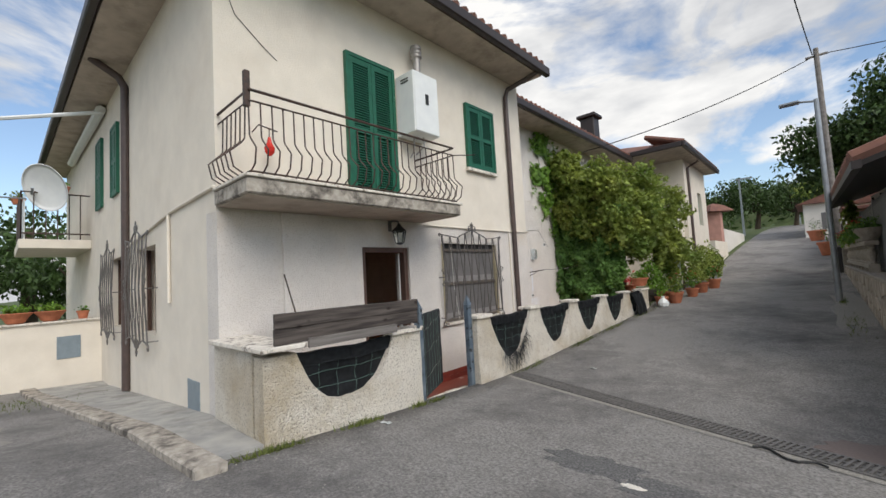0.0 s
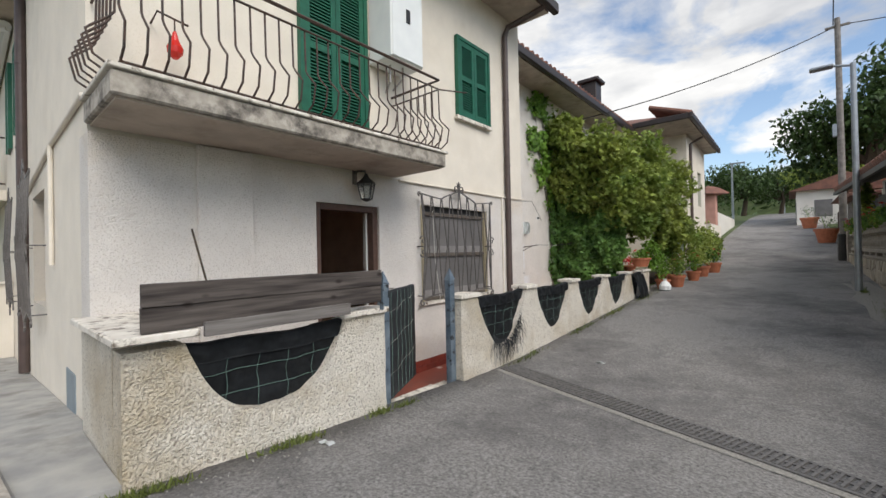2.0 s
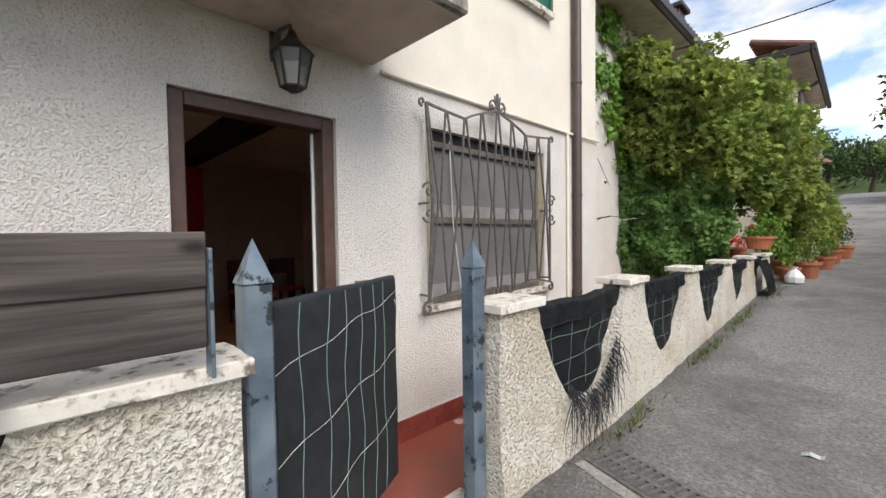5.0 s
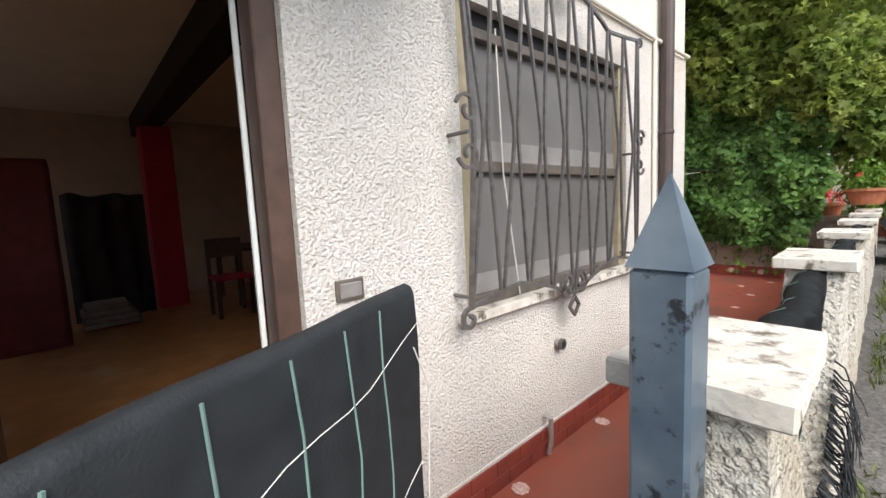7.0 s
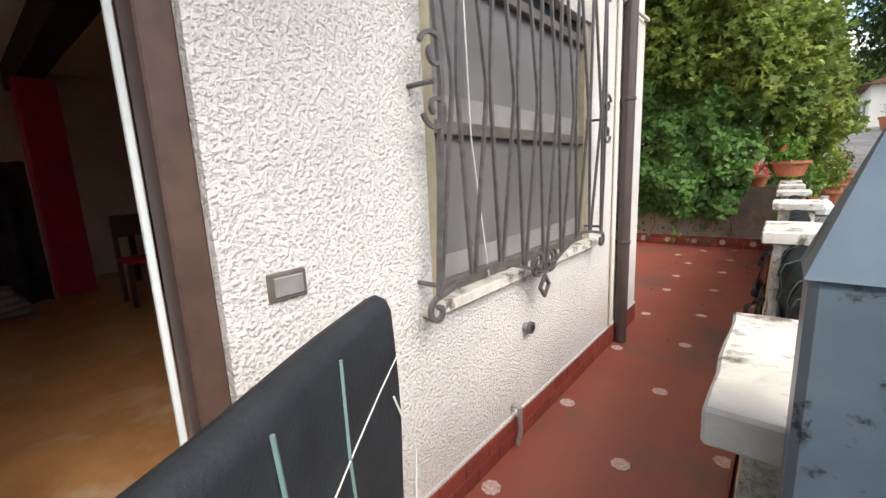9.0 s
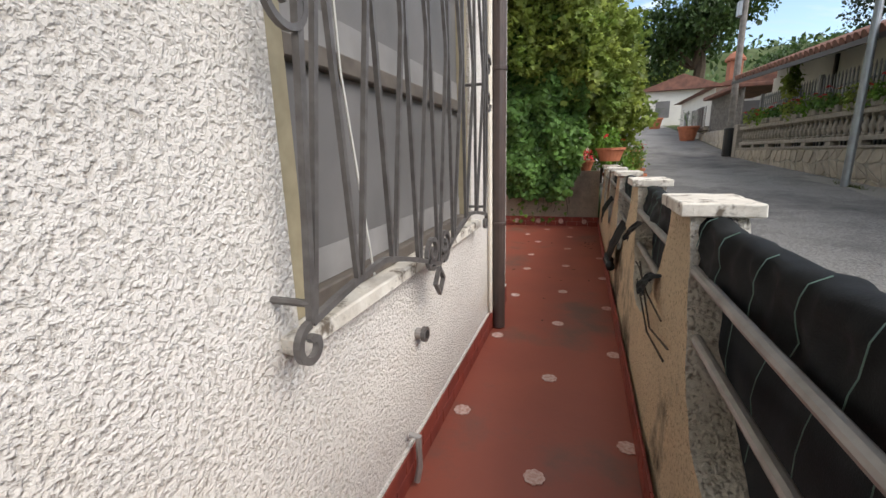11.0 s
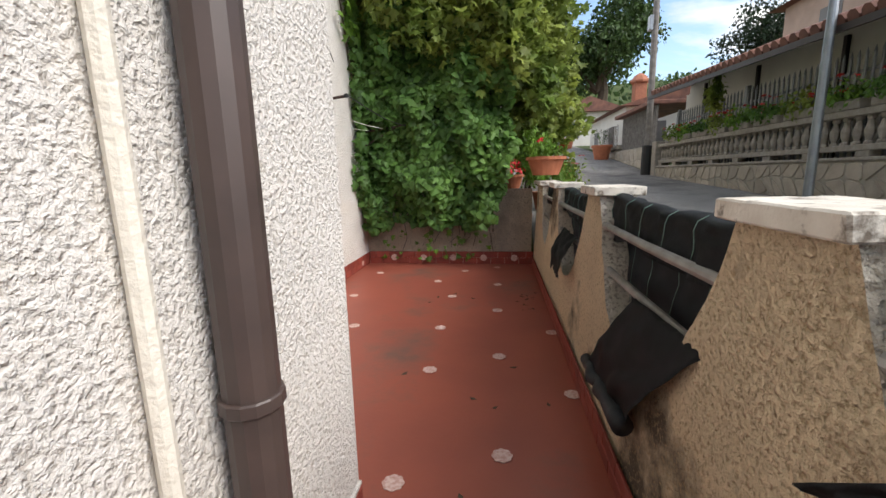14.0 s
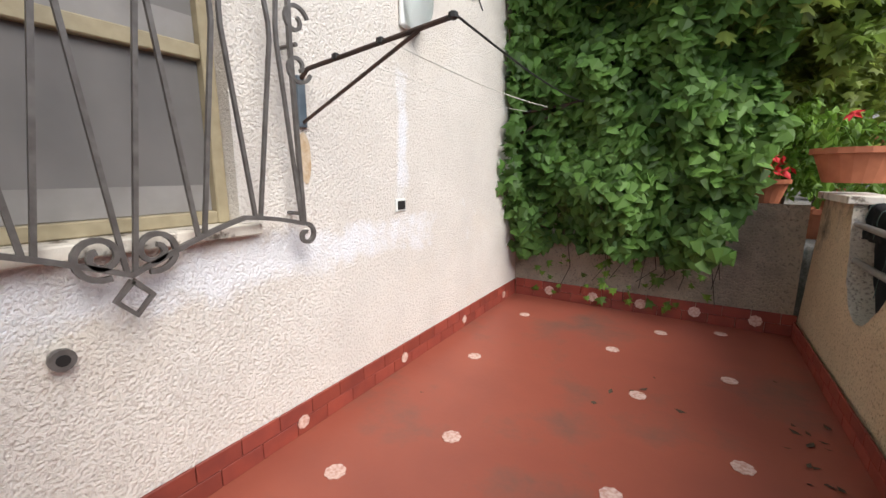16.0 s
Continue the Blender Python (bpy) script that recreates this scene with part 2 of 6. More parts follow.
knots(M_PLANK, (0.02, 0.014, 0.011))
knots(M_PLANKP, (0.05, 0.04, 0.035))
M_PIPE = mat("galvanised_pipe", (0.42, 0.40, 0.38), (0.30, 0.28, 0.26), 14, 0.45, metal=0.5)
M_FRAME = mat("beige_aluminium", (0.42, 0.36, 0.24), (0.34, 0.29, 0.19), 20, 0.45, metal=0.2)
M_DULL = mat("dull_bronze_aluminium", (0.17, 0.145, 0.12), (0.12, 0.10, 0.085), 18, 0.5, metal=0.2)
M_SCREEN = mat("insect_screen", (0.19, 0.18, 0.175), (0.13, 0.125, 0.12), 2.2, 0.5, bump=0.3, bump_scale=600, dist=0.001)
M_HEM = mat("screen_hem", (0.30, 0.285, 0.275), (0.22, 0.21, 0.20), 6, 0.5)
M_DOORW = mat("brown_door_wood", (0.105, 0.06, 0.045), (0.07, 0.04, 0.03), 14, 0.5)
M_WHITE = mat("white_enamel", (0.76, 0.78, 0.76), (0.70, 0.72, 0.71), 5, 0.4)
# black parts, and the filling of openings that lie in shade
M_DARK = mat("black_plastic_and_shade_fill", (0.02, 0.02, 0.02), None, 10, 0.5)
M_BRASS = mat("worn_brass", (0.55, 0.45, 0.28), None, 20, 0.3, metal=0.9)
M_YELLOW = mat("yellow_tag", (0.75, 0.55, 0.03), None, 20, 0.6)
M_REDP = mat("red_paint", (0.58, 0.02, 0.05), (0.45, 0.015, 0.035), 5, 0.6)
M_REDG = mat("red_lamp_glass", (0.6, 0.03, 0.02), None, 10, 0.15)
M_ROOMW = mat("room_wall", (0.66, 0.50, 0.40), (0.56, 0.42, 0.33), 3, 0.9)
M_CEIL = mat("room_ceiling_plaster", (0.84, 0.74, 0.62), (0.76, 0.66, 0.54), 3, 0.9)
M_ROOMF = mat("room_terracotta", (0.72, 0.36, 0.14), (0.54, 0.26, 0.10), 4, 0.3, stain=(0.72, 0.50, 0.30), stain_scale=2.5, stain_at=(0.55, 0.7))
M_DOORR = mat("dark_red_wood", (0.16, 0.02, 0.02), (0.10, 0.014, 0.014), 8, 0.5)
M_DRAPE = mat("grey_drape", (0.14, 0.12, 0.125), (0.08, 0.07, 0.075), 6, 0.9)
M_BEAM = mat("dark_beam", (0.018, 0.012, 0.01), None, 10, 0.6)
M_TERRAC = mat("terracotta", (0.48, 0.17, 0.085), (0.36, 0.12, 0.06), 10, 0.75, rand=0.15)
M_SOIL = mat("potting_soil", (0.05, 0.035, 0.025), None, 40, 0.95, bump=0.8, bump_scale=60)
M_TILE = mat("roof_tile", (0.25, 0.115, 0.08), (0.14, 0.07, 0.055), 4, 0.8, island=0.25)
M_GUTTER = mat("dark_gutter", (0.035, 0.026, 0.024), None, 10, 0.45)
M_STONE = mat("wall_stone", (0.47, 0.41, 0.33), (0.36, 0.31, 0.25), 5, 0.85, bump=0.4, bump_scale=25, rand=0.16)
M_MORTAR = mat("stone_mortar", (0.40, 0.37, 0.31), (0.30, 0.27, 0.23), 10, 0.95, bump=0.3, bump_scale=60)
M_BALU = mat("grey_balustrade", (0.38, 0.34, 0.29), (0.27, 0.24, 0.20), 12, 0.85, bump=0.3, bump_scale=60)
M_PALEW = mat("pale_shed_wall", (0.62, 0.60, 0.54), (0.54, 0.52, 0.47), 2, 0.85)
M_FENCE = mat("grey_fence_paint", (0.26, 0.27, 0.28), (0.20, 0.21, 0.22), 10, 0.5, metal=0.2)
M_POLE = mat("galvanised_pole", (0.36, 0.39, 0.41), (0.28, 0.30, 0.32), 6, 0.4, metal=0.6)
M_UTIL = mat("utility_pole_wood", (0.27, 0.25, 0.23), (0.17, 0.155, 0.14), 9, 0.85, bump=0.3, bump_scale=30)
M_BARK = mat("bark", (0.10, 0.075, 0.05), (0.05, 0.04, 0.03), 20, 0.95, bump=0.8, bump_scale=30)
M_CABLE = mat("black_cable", (0.02, 0.02, 0.02), None, 10, 0.6)
M_DRAIN = mat("drain_grate", (0.21, 0.20, 0.19), (0.12, 0.115, 0.11), 30, 0.6, metal=0.4)
M_HATCH = mat("grey_blue_hatch", (0.22, 0.27, 0.30), None, 8, 0.5)
M_FAR = mat("white_house_wall", (0.72, 0.69, 0.63), (0.64, 0.61, 0.55), 1.5, 0.85)
M_BRICKC = mat("brick_chimney", (0.42, 0.17, 0.10), (0.33, 0.13, 0.08), 12, 0.85)


def leaf_mat(name, colour, colour2, trans=0.35):
    m = mat(name, colour, colour2, 1.3, 0.5, island=0.45, spec=0.3)
    m.node_tree.nodes["Principled BSDF"].inputs["Transmission Weight"].default_value = 0.0
    n, l = m.node_tree.nodes, m.node_tree.links
    b = n["Principled BSDF"]
    tr = n.new("ShaderNodeBsdfTranslucent")
    l.new(b.inputs["Base Color"].links[0].from_socket, tr.inputs["Color"])
    mx = n.new("ShaderNodeMixShader")
    mx.inputs["Fac"].default_value = trans
    l.new(b.outputs["BSDF"], mx.inputs[1])
    l.new(tr.outputs["BSDF"], mx.inputs[2])
    l.new(mx.outputs["Shader"], n["Material Output"].inputs["Surface"])
    return m


M_IVY = leaf_mat("ivy_leaf", (0.15, 0.27, 0.06), (0.065, 0.145, 0.032), 0.4)
M_LEAF = leaf_mat("tree_leaf", (0.33, 0.38, 0.085), (0.13, 0.20, 0.04), 0.45)
M_LIME = leaf_mat("creeper_leaf", (0.17, 0.30, 0.04), (0.10, 0.20, 0.03))
M_WOODS = leaf_mat("woodland_leaf", (0.075, 0.125, 0.035), (0.035, 0.065, 0.02), 0.25)
M_DARKL = leaf_mat("pine_leaf_and_ivy_shade", (0.03, 0.05, 0.025), (0.018, 0.03, 0.014), 0.15)
M_GRASS = leaf_mat("grass_blade", (0.16, 0.19, 0.05), (0.09, 0.12, 0.03), 0.3)
M_FLOWER = mat("red_petal", (0.62, 0.03, 0.035), None, 30, 0.6)
M_GLASS = bpy.data.materials.new("lamp_glass")
M_GLASS.use_nodes = True
M_GLASS.node_tree.nodes["Principled BSDF"].inputs["Transmission Weight"].default_value = 0.9
M_GLASS.node_tree.nodes["Principled BSDF"].inputs["Roughness"].default_value = 0.2
M_GLASS.node_tree.nodes["Principled BSDF"].inputs["Base Color"].default_value = (0.85, 0.9, 0.9, 1)


# ---- building blocks ----
def mesh_of(name, bm, material):
    me = bpy.data.meshes.new(name)
    bmesh.ops.recalc_face_normals(bm, faces=bm.faces)
    bm.to_mesh(me)
    bm.free()
    for m in (material if isinstance(material, (list, tuple)) else [material]):
        me.materials.append(m)
    return me


def part(name, bm, material, parent=None, label=""):
    ob = new(name, mesh_of(name, bm, material))
    ob.parent = parent
    if label:
        ob["label"] = label
    return ob


def empty(name, at=(0, 0, 0), label="", category="", group="", kind=""):
    ob = new(name)
    ob.empty_display_size = 0.1
    return tagged(ob, label, category, group, kind)


def structure(name, bm, material, label, category):
    return tagged(part(name, bm, material), label, category, kind="structure")


def thing(name, bm, material, label, category, group=""):
    return tagged(part(name, bm, material), label, category, group)


def add_box(bm, lo, hi, bevel=0.0, m=None):
    vs = [bm.verts.new((x, y, z)) for x in (lo[0], hi[0]) for y in (lo[1], hi[1]) for z in (lo[2], hi[2])]
    fs = [bm.faces.new([vs[i] for i in q]) for q in ((0, 1, 3, 2), (4, 6, 7, 5), (0, 4, 5, 1), (2, 3, 7, 6), (0, 2, 6, 4), (1, 5, 7, 3))]
    bmesh.ops.recalc_face_normals(bm, faces=fs)
    if bevel:
        es = {e for f in fs for e in f.edges}
        r = bmesh.ops.bevel(bm, geom=list(es), offset=bevel, segments=1, affect="EDGES")
        vs = list({v for f in r["faces"] for v in f.verts} | {v for v in vs if v.is_valid})
    if m is not None:
        bmesh.ops.transform(bm, matrix=m, verts=[v for v in vs if v.is_valid])
    return bm


def box(lo, hi, bevel=0.0, m=None):
    return add_box(bmesh.new(), lo, hi, bevel, m)


def add_tube(bm, pts, r, sides=8, r_end=None, square=False):
    """A bar swept along points; square gives a flat-sided bar."""
    pts = [Vector(p) for p in pts]
    if square:
        sides = 4
    rings = []
    for i, p in enumerate(pts):
        d = (pts[min(i + 1, len(pts) - 1)] - pts[max(i - 1, 0)]).normalized()
        up = Vector((0, 0, 1)) if abs(d.z) < 0.9 else Vector((0, 1, 0))
        a = d.cross(up).normalized()
        b = d.cross(a).normalized()
        rr = r if r_end is None else r + (r_end - r) * i / max(1, len(pts) - 1)
        ph = math.pi / 4 if square else 0
        rings.append([bm.verts.new(p + (a * math.cos(ph + k * 2 * math.pi / sides) + b * math.sin(ph + k * 2 * math.pi / sides)) * rr) for k in range(sides)])
    for r0, r1 in zip(rings, rings[1:]):
        # match ring twist
        off = min(range(sides), key=lambda o: sum((r0[k].co - r1[(k + o) % sides].co).length for k in range(sides)))
        for k in range(sides):
            bm.faces.new((r0[k], r0[(k + 1) % sides], r1[(k + 1 + off) % sides], r1[(k + off) % sides]))
    bm.faces.new(rings[0])
    bm.faces.new(rings[-1])
    return bm


def tube(pts, r, sides=8, r_end=None, square=False):
    return add_tube(bmesh.new(), pts, r, sides, r_end, square)


def add_lathe(bm, profile, at, sides=20):
    """A turned shape about the vertical axis: (radius, height) pairs."""
    rings = [[bm.verts.new((at[0] + r * math.cos(2 * math.pi * k / sides), at[1] + r * math.sin(2 * math.pi * k / sides), at[2] + z)) for k in range(sides)] for r, z in profile]
    for a, b in zip(rings, rings[1:]):
        for k in range(sides):
            bm.faces.new((a[k], a[(k + 1) % sides], b[(k + 1) % sides], b[k]))
    bm.faces.new(rings[0])
    bm.faces.new(rings[-1])
    return bm


def lathe(profile, at, sides=20):
    return add_lathe(bmesh.new(), profile, at, sides)


def grid_sheet(fn, nu, nv, thick=0.0):
    bm = bmesh.new()
    vs = [[bm.verts.new(fn(i / nu, j / nv)) for j in range(nv + 1)] for i in range(nu + 1)]
    for i in range(nu):
        for j in range(nv):
            bm.faces.new((vs[i][j], vs[i + 1][j], vs[i + 1][j + 1], vs[i][j + 1]))
    if thick:
        bmesh.ops.solidify(bm, geom=bm.faces[:], thickness=thick)
    return bm


def smooth_ob(ob):
    for p in ob.data.polygons:
        p.use_smooth = True
    return ob


def leaves(name, points, size, material, parent, shape="ivy", normal=None, spread=1.0, seed=1, label=""):
    """One mesh of many small folded leaves at the given points."""
    rnd = random.Random(seed)
    outline = {"ivy": [(0, 0), (0.55, 0.12), (0.42, 0.5), (0, 1.0), (-0.42, 0.5), (-0.55, 0.12)],
               "oval": [(0, 0), (0.3, 0.45), (0, 1.0), (-0.3, 0.45)],
               "lobed": [(0, 0), (0.62, 0.05), (0.32, 0.35), (0.5, 0.66), (0.16, 0.6), (0, 1.0), (-0.16, 0.6), (-0.5, 0.66), (-0.32, 0.35), (-0.62, 0.05)],
               "blade": [(0, 0), (0.08, 0.3), (0, 1.0), (-0.08, 0.3)]}[shape]
    verts, faces = [], []
    for p in points:
        s = size * rnd.uniform(0.6, 1.3)
        n = Vector((rnd.gauss(0, 1), rnd.gauss(0, 1), rnd.gauss(0, 1))) * spread + (Vector(normal) if normal else Vector((0, 0, 0.6)))
        n.normalize()
        down = Vector((rnd.gauss(0, 0.5), rnd.gauss(0, 0.5), 1.0 if shape == "blade" else -1.0))
        v = (down - n * down.dot(n))
        if v.length < 1e-3:
            continue
        v.normalize()
        u = v.cross(n)
        base = len(verts)
        for a, b in outline:
            q = Vector(p) + u * (a * s) + v * (b * s) + n * (-abs(a) * s * 0.35 - b * b * s * 0.12)
            verts.append(q[:])
        k = len(outline)
        tip = outline.index((0, 1.0))
        faces.append([base + i for i in range(0, tip + 1)])
        faces.append([base + i for i in (list(range(tip, k)) + [0])])
    me = bpy.data.meshes.new(name)
    me.from_pydata(verts, [], faces)
    me.materials.append(material)
    ob = new(name, me)
    ob.parent = parent
    if label:
        ob["label"] = label
    return ob


def blob_points(centre, radii, count, seed, shell=0.55):
    """Points in the outer part of a lumpy ellipsoid."""
    rnd = random.Random(seed)
    out = []
    while len(out) < count:
        d = Vector((rnd.gauss(0, 1), rnd.gauss(0, 1), rnd.gauss(0, 1))).normalized()
        k = 0.78 + 0.5 * noise.noise(d * 1.9 + Vector((seed * 3.1, 0, 0))) + 0.22 * noise.noise(d * 5 + Vector((0, seed, 0)))
        r = k * (shell + (1 - shell) * rnd.random() ** 0.5)
        out.append((centre[0] + d.x * radii[0] * r, centre[1] + d.y * radii[1] * r, centre[2] + d.z * radii[2] * r))
    return out


def lerp_table(table, v):
    if v <= table[0][0]:
        return table[0][1]
    for (a, za), (b, zb) in zip(table, table[1:]):
        if v <= b:
            k = (v - a) / (b - a)
            return za + (zb - za) * k
    return table[-1][1]


ROAD = [(-60, 1.6), (-10, 0.85), (0, 0.46), (1.4, 0.38), (3, 0.29), (4.6, 0.23), (6, 0.29), (9, 0.43), (12, 0.58), (19.6, 0.98), (30, 2.3), (45, 3.9), (60, 5.0), (100, 7.5), (160, 11)]


def ground_z(x, y):
    z = sum(lerp_table(ROAD, y + d) for d in (-0.6, -0.3, 0, 0.3, 0.6)) / 5
    if x < -4.2 and y < 6:
        z += max(-0.5, 0.085 * (x + 4.2)) * min(1, (6 - y) / 4)
    return z


# ---- setting ----
def wall_panel(bm, fixed, thick, a0, a1, z0, z1, holes=(), axis="x"):
    """A wall slab with real openings; fixed is the outer face, thick goes behind it."""
    cuts_a = sorted({a0, a1, *[h[0] for h in holes], *[h[1] for h in holes]})
    cuts_z = sorted({z0, z1, *[h[2] for h in holes], *[h[3] for h in holes]})
    for a, b in zip(cuts_a, cuts_a[1:]):
        for c, d in zip(cuts_z, cuts_z[1:]):
            ma, mz = (a + b) / 2, (c + d) / 2
            if any(h[0] < ma < h[1] and h[2] < mz < h[3] for h in holes):
                continue
            lo, hi = sorted((fixed, fixed + thick))
            if axis == "x":
                add_box(bm, (lo, a, c), (hi, b, d))
            else:
                add_box(bm, (a, lo, c), (b, hi, d))
    bmesh.ops.remove_doubles(bm, verts=bm.verts[:], dist=1e-4)
    return bm


WX = -4.22           # street facade
RX = -5.45           # recessed facade
FZ = 0.03            # terrace floor
SPLIT = 2.42         # band between roughcast and smooth plaster
DOOR = (3.12, 3.94, 0.18, 2.08)
WIN = (4.63, 6.14, 0.89, 2.16)
WIN2 = (7.62, 8.45, 0.98, 2.2)

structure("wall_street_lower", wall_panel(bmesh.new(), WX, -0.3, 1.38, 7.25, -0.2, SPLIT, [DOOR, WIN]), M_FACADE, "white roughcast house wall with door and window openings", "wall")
structure("wall_street_upper", wall_panel(bmesh.new(), WX - 0.012, -0.288, 1.38, 7.25, SPLIT, 5.62), M_UPPER, "cream plastered upper house wall", "wall")
structure("wall_side", wall_panel(bmesh.new(), 1.38, 0.3, -17, WX - 0.3, -1.0, 5.62, [(-7.65, -6.55, 1.05, 2.3), (-9.9, -8.85, 1.05, 2.3)], "y"), M_UPPER, "cream plastered side wall of the house", "wall")
structure("wall_return", box((RX, 7.25 - 0.25, -0.2), (WX - 0.3, 7.25, 5.62)), M_FACADE, "white roughcast return wall beside the terrace", "wall")
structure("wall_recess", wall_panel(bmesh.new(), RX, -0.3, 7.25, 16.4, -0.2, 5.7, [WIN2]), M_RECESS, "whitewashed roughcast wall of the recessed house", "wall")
structure("wall_back", box((-17, 14.0, -1), (RX - 0.3, 14.3, 5.6)), M_UPPER, "plain rear wall of the house", "wall")
structure("wall_far_end", box((-17.3, 1.38, -1), (-17, 14.3, 5.6)), M_UPPER, "plain end wall of the house", "wall")
# shallow pilaster and thin steps in the roughcast
structure("pilaster", box((WX, 2.04, 0.25), (WX + 0.045, 2.48, 2.44), 0.008), M_FACADE, "shallow white roughcast pilaster", "trim")

# terrace floor, skirting and back wall
structure("terrace_floor", box((RX - 0.02, 1.5, -0.25), (-3.25, 11.2, FZ)), M_TERR, "red painted terrace floor", "floor")


# ground: one sheet to the horizon
def ground_sheet():
    bm = bmesh.new()
    xs = [-400, -200, -100, -60, -40, -28, -20, -14, -10, -8, -6.5, -5.2, -4.3, -3.6, -3.32, -3.2, -2.8, -2.2, -1.5, -0.8, 0, 0.5, 1.0, 3, 6, 12, 20, 40, 80, 160, 400]
    ys = [-400, -150, -60, -30, -15, -9, -6, -4, -3, -2, -1, 0, 0.7, 1.3, 1.6, 2.2, 2.8, 3.4, 4, 4.6, 5.2, 6, 7, 8, 9, 10, 11, 12, 13.5, 15, 17, 19.6, 22, 25, 28, 32, 36, 40, 46, 52, 60, 75, 100, 160, 400]
    grid = []
    for x in xs:
        row = []
        for y in ys:
            z = ground_z(x, y)
            if (-5.8 < x < -3.25 and 1.5 < y < 11.3) or (-17.2 < x <= -5.8 and 1.5 < y < 14.1):
                z = -0.3
            row.append(bm.verts.new((x, y, z)))
        grid.append(row)
    for i in range(len(xs) - 1):
        for j in range(len(ys) - 1):
            f = bm.faces.new((grid[i][j], grid[i + 1][j], grid[i + 1][j + 1], grid[i][j + 1]))
            cx, cy = (xs[i] + xs[i + 1]) / 2, (ys[j] + ys[j + 1]) / 2
            far = cx > 1 or cx < -14 or (cx < -3.4 and cy > 11) or cy > 75
            f.material_index = 1 if far else 0
            f.smooth = True
    return bm


structure("ground", ground_sheet(), [M_ASPH, M_EARTH], "worn grey asphalt lane and grassy ground", "ground")

# marble threshold slabs at the gate
structure("threshold", box((-3.46, 3.06, 0.02), (-3.19, 3.93, 0.195), 0.01), M_CAP, "worn pale marble threshold slab", "threshold")
structure("threshold_end", box((-3.44, 3.935, 0.03), (-3.13, 4.12, 0.19), 0.01), M_CAP, "short pale marble threshold slab", "threshold")

# ---- parapet with scooped bays ----
PILLARS = [(1.33, 1.62), (2.66, 3.05), (4.06, 4.35), (5.38, 5.66), (6.74, 7.02), (8.13, 8.41), (9.50, 9.79), (10.60, 11.2)]
PX0, PX1 = -3.305, -3.145


def pillar_top(y):
    """The parapet drops a little towards its far end."""
    return 1.07 - 0.011 * max(0.0, y - 5.0)


def scoop(y):
    """Height of the masonry along the parapet."""
    top = pillar_top(y)
    if 3.05 < y < 4.06:
        return 0.02
    for k, ((a0, a1), (b0, b1)) in enumerate(zip(PILLARS, PILLARS[1:])):
        if a1 < y < b0:
            u = (y - a1) / (b0 - a1) * 2 - 1
            low = 0.60 if k == 0 else 0.46
            return low + (top - 0.02 - low) * abs(u) ** (3.0 if k == 0 else 2.3)
    return top


def parapet():
    objs = []
    for y0, y1, name in ((1.33, 3.05, "parapet_near"), (4.06, 11.2, "parapet_far")):
        bm = bmesh.new()
        n = int((y1 - y0) / 0.02)
        rows = []
        for i in range(n + 1):
            y = y0 + (y1 - y0) * i / n
            z = scoop(min(max(y, y0 + 1e-3), y1 - 1e-3)) + 0.012 * noise.noise((y * 9, 0, 0))
            row = []
            for k in range(15):
                zz = -0.15 + (z + 0.15) * k / 14
                lump = 0.012 * noise.noise((y * 5, zz * 5, 2)) + 0.007 * noise.noise((y * 19, zz * 19, 4)) + 0.004 * noise.noise((y * 47, zz * 47, 8))
                foot = 0.05 * max(0, 0.55 - zz)
                row.append((y, zz, lump, foot))
            a = [bm.verts.new((PX1 + b + f, y_, z_)) for y_, z_, b, f in row]
            c = [bm.verts.new((PX0 - b * 0.5 - 0.045 * max(0, 1 - z_), y_, z_)) for y_, z_, b, f in reversed(row)]
            rows.append(a + c)
        for r0, r1 in zip(rows, rows[1:]):
            for k in range(29):
                f = bm.faces.new((r0[k], r1[k], r1[k + 1], r0[k + 1]))
                f.material_index = 1 if k > 14 else 0
        bm.faces.new(rows[0])
        bm.faces.new(rows[-1])
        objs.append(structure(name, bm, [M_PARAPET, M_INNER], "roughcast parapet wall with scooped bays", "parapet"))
    return objs


parapet()
bm = box((WX, 1.335, -0.2), (PX0 - 0.06, 1.60, 1.118))
structure("parapet_end", bm, M_PARAPET, "roughcast end wall of the parapet", "parapet")


def cap(y0, y1):
    """A sawn slab with slightly broken edges."""
    z = pillar_top(y0)
    bm = box((-3.34, y0 - 0.025, z), (-3.112, y1 + 0.025, z + 0.042), 0.004)
    bmesh.ops.subdivide_edges(bm, edges=[e for e in bm.edges if e.calc_length() > 0.15], cuts=6, use_grid_fill=True)
    for v in bm.verts:
        n_ = noise.noise(v.co * 31)
        if z + 0.006 < v.co.z:
            v.co.z -= 0.004 * max(0, n_)
        v.co.x += 0.005 * noise.noise(v.co * 23 + Vector((3, 0, 0)))
        v.co.y += 0.005 * noise.noise(v.co * 23 + Vector((0, 7, 0)))
    thing("coping_slab", bm, M_CAP, "weathered white travertine slab capping a pillar", "coping", "pillar cappings")


for k, (a, b) in enumerate(PILLARS):
    if k == 0:
        bm = bmesh.new()
        add_box(bm, (-3.44, 1.28, 1.12), (-3.05, 1.66, 1.16), 0.006)
        add_box(bm, (WX + 0.004, 1.28, 1.12), (-3.443, 1.66, 1.16), 0.006)
        thing("coping_slab", bm, M_CAP, "weathered marble slab capping the parapet corner", "coping", "pillar cappings")
    else:
        cap(a, b)

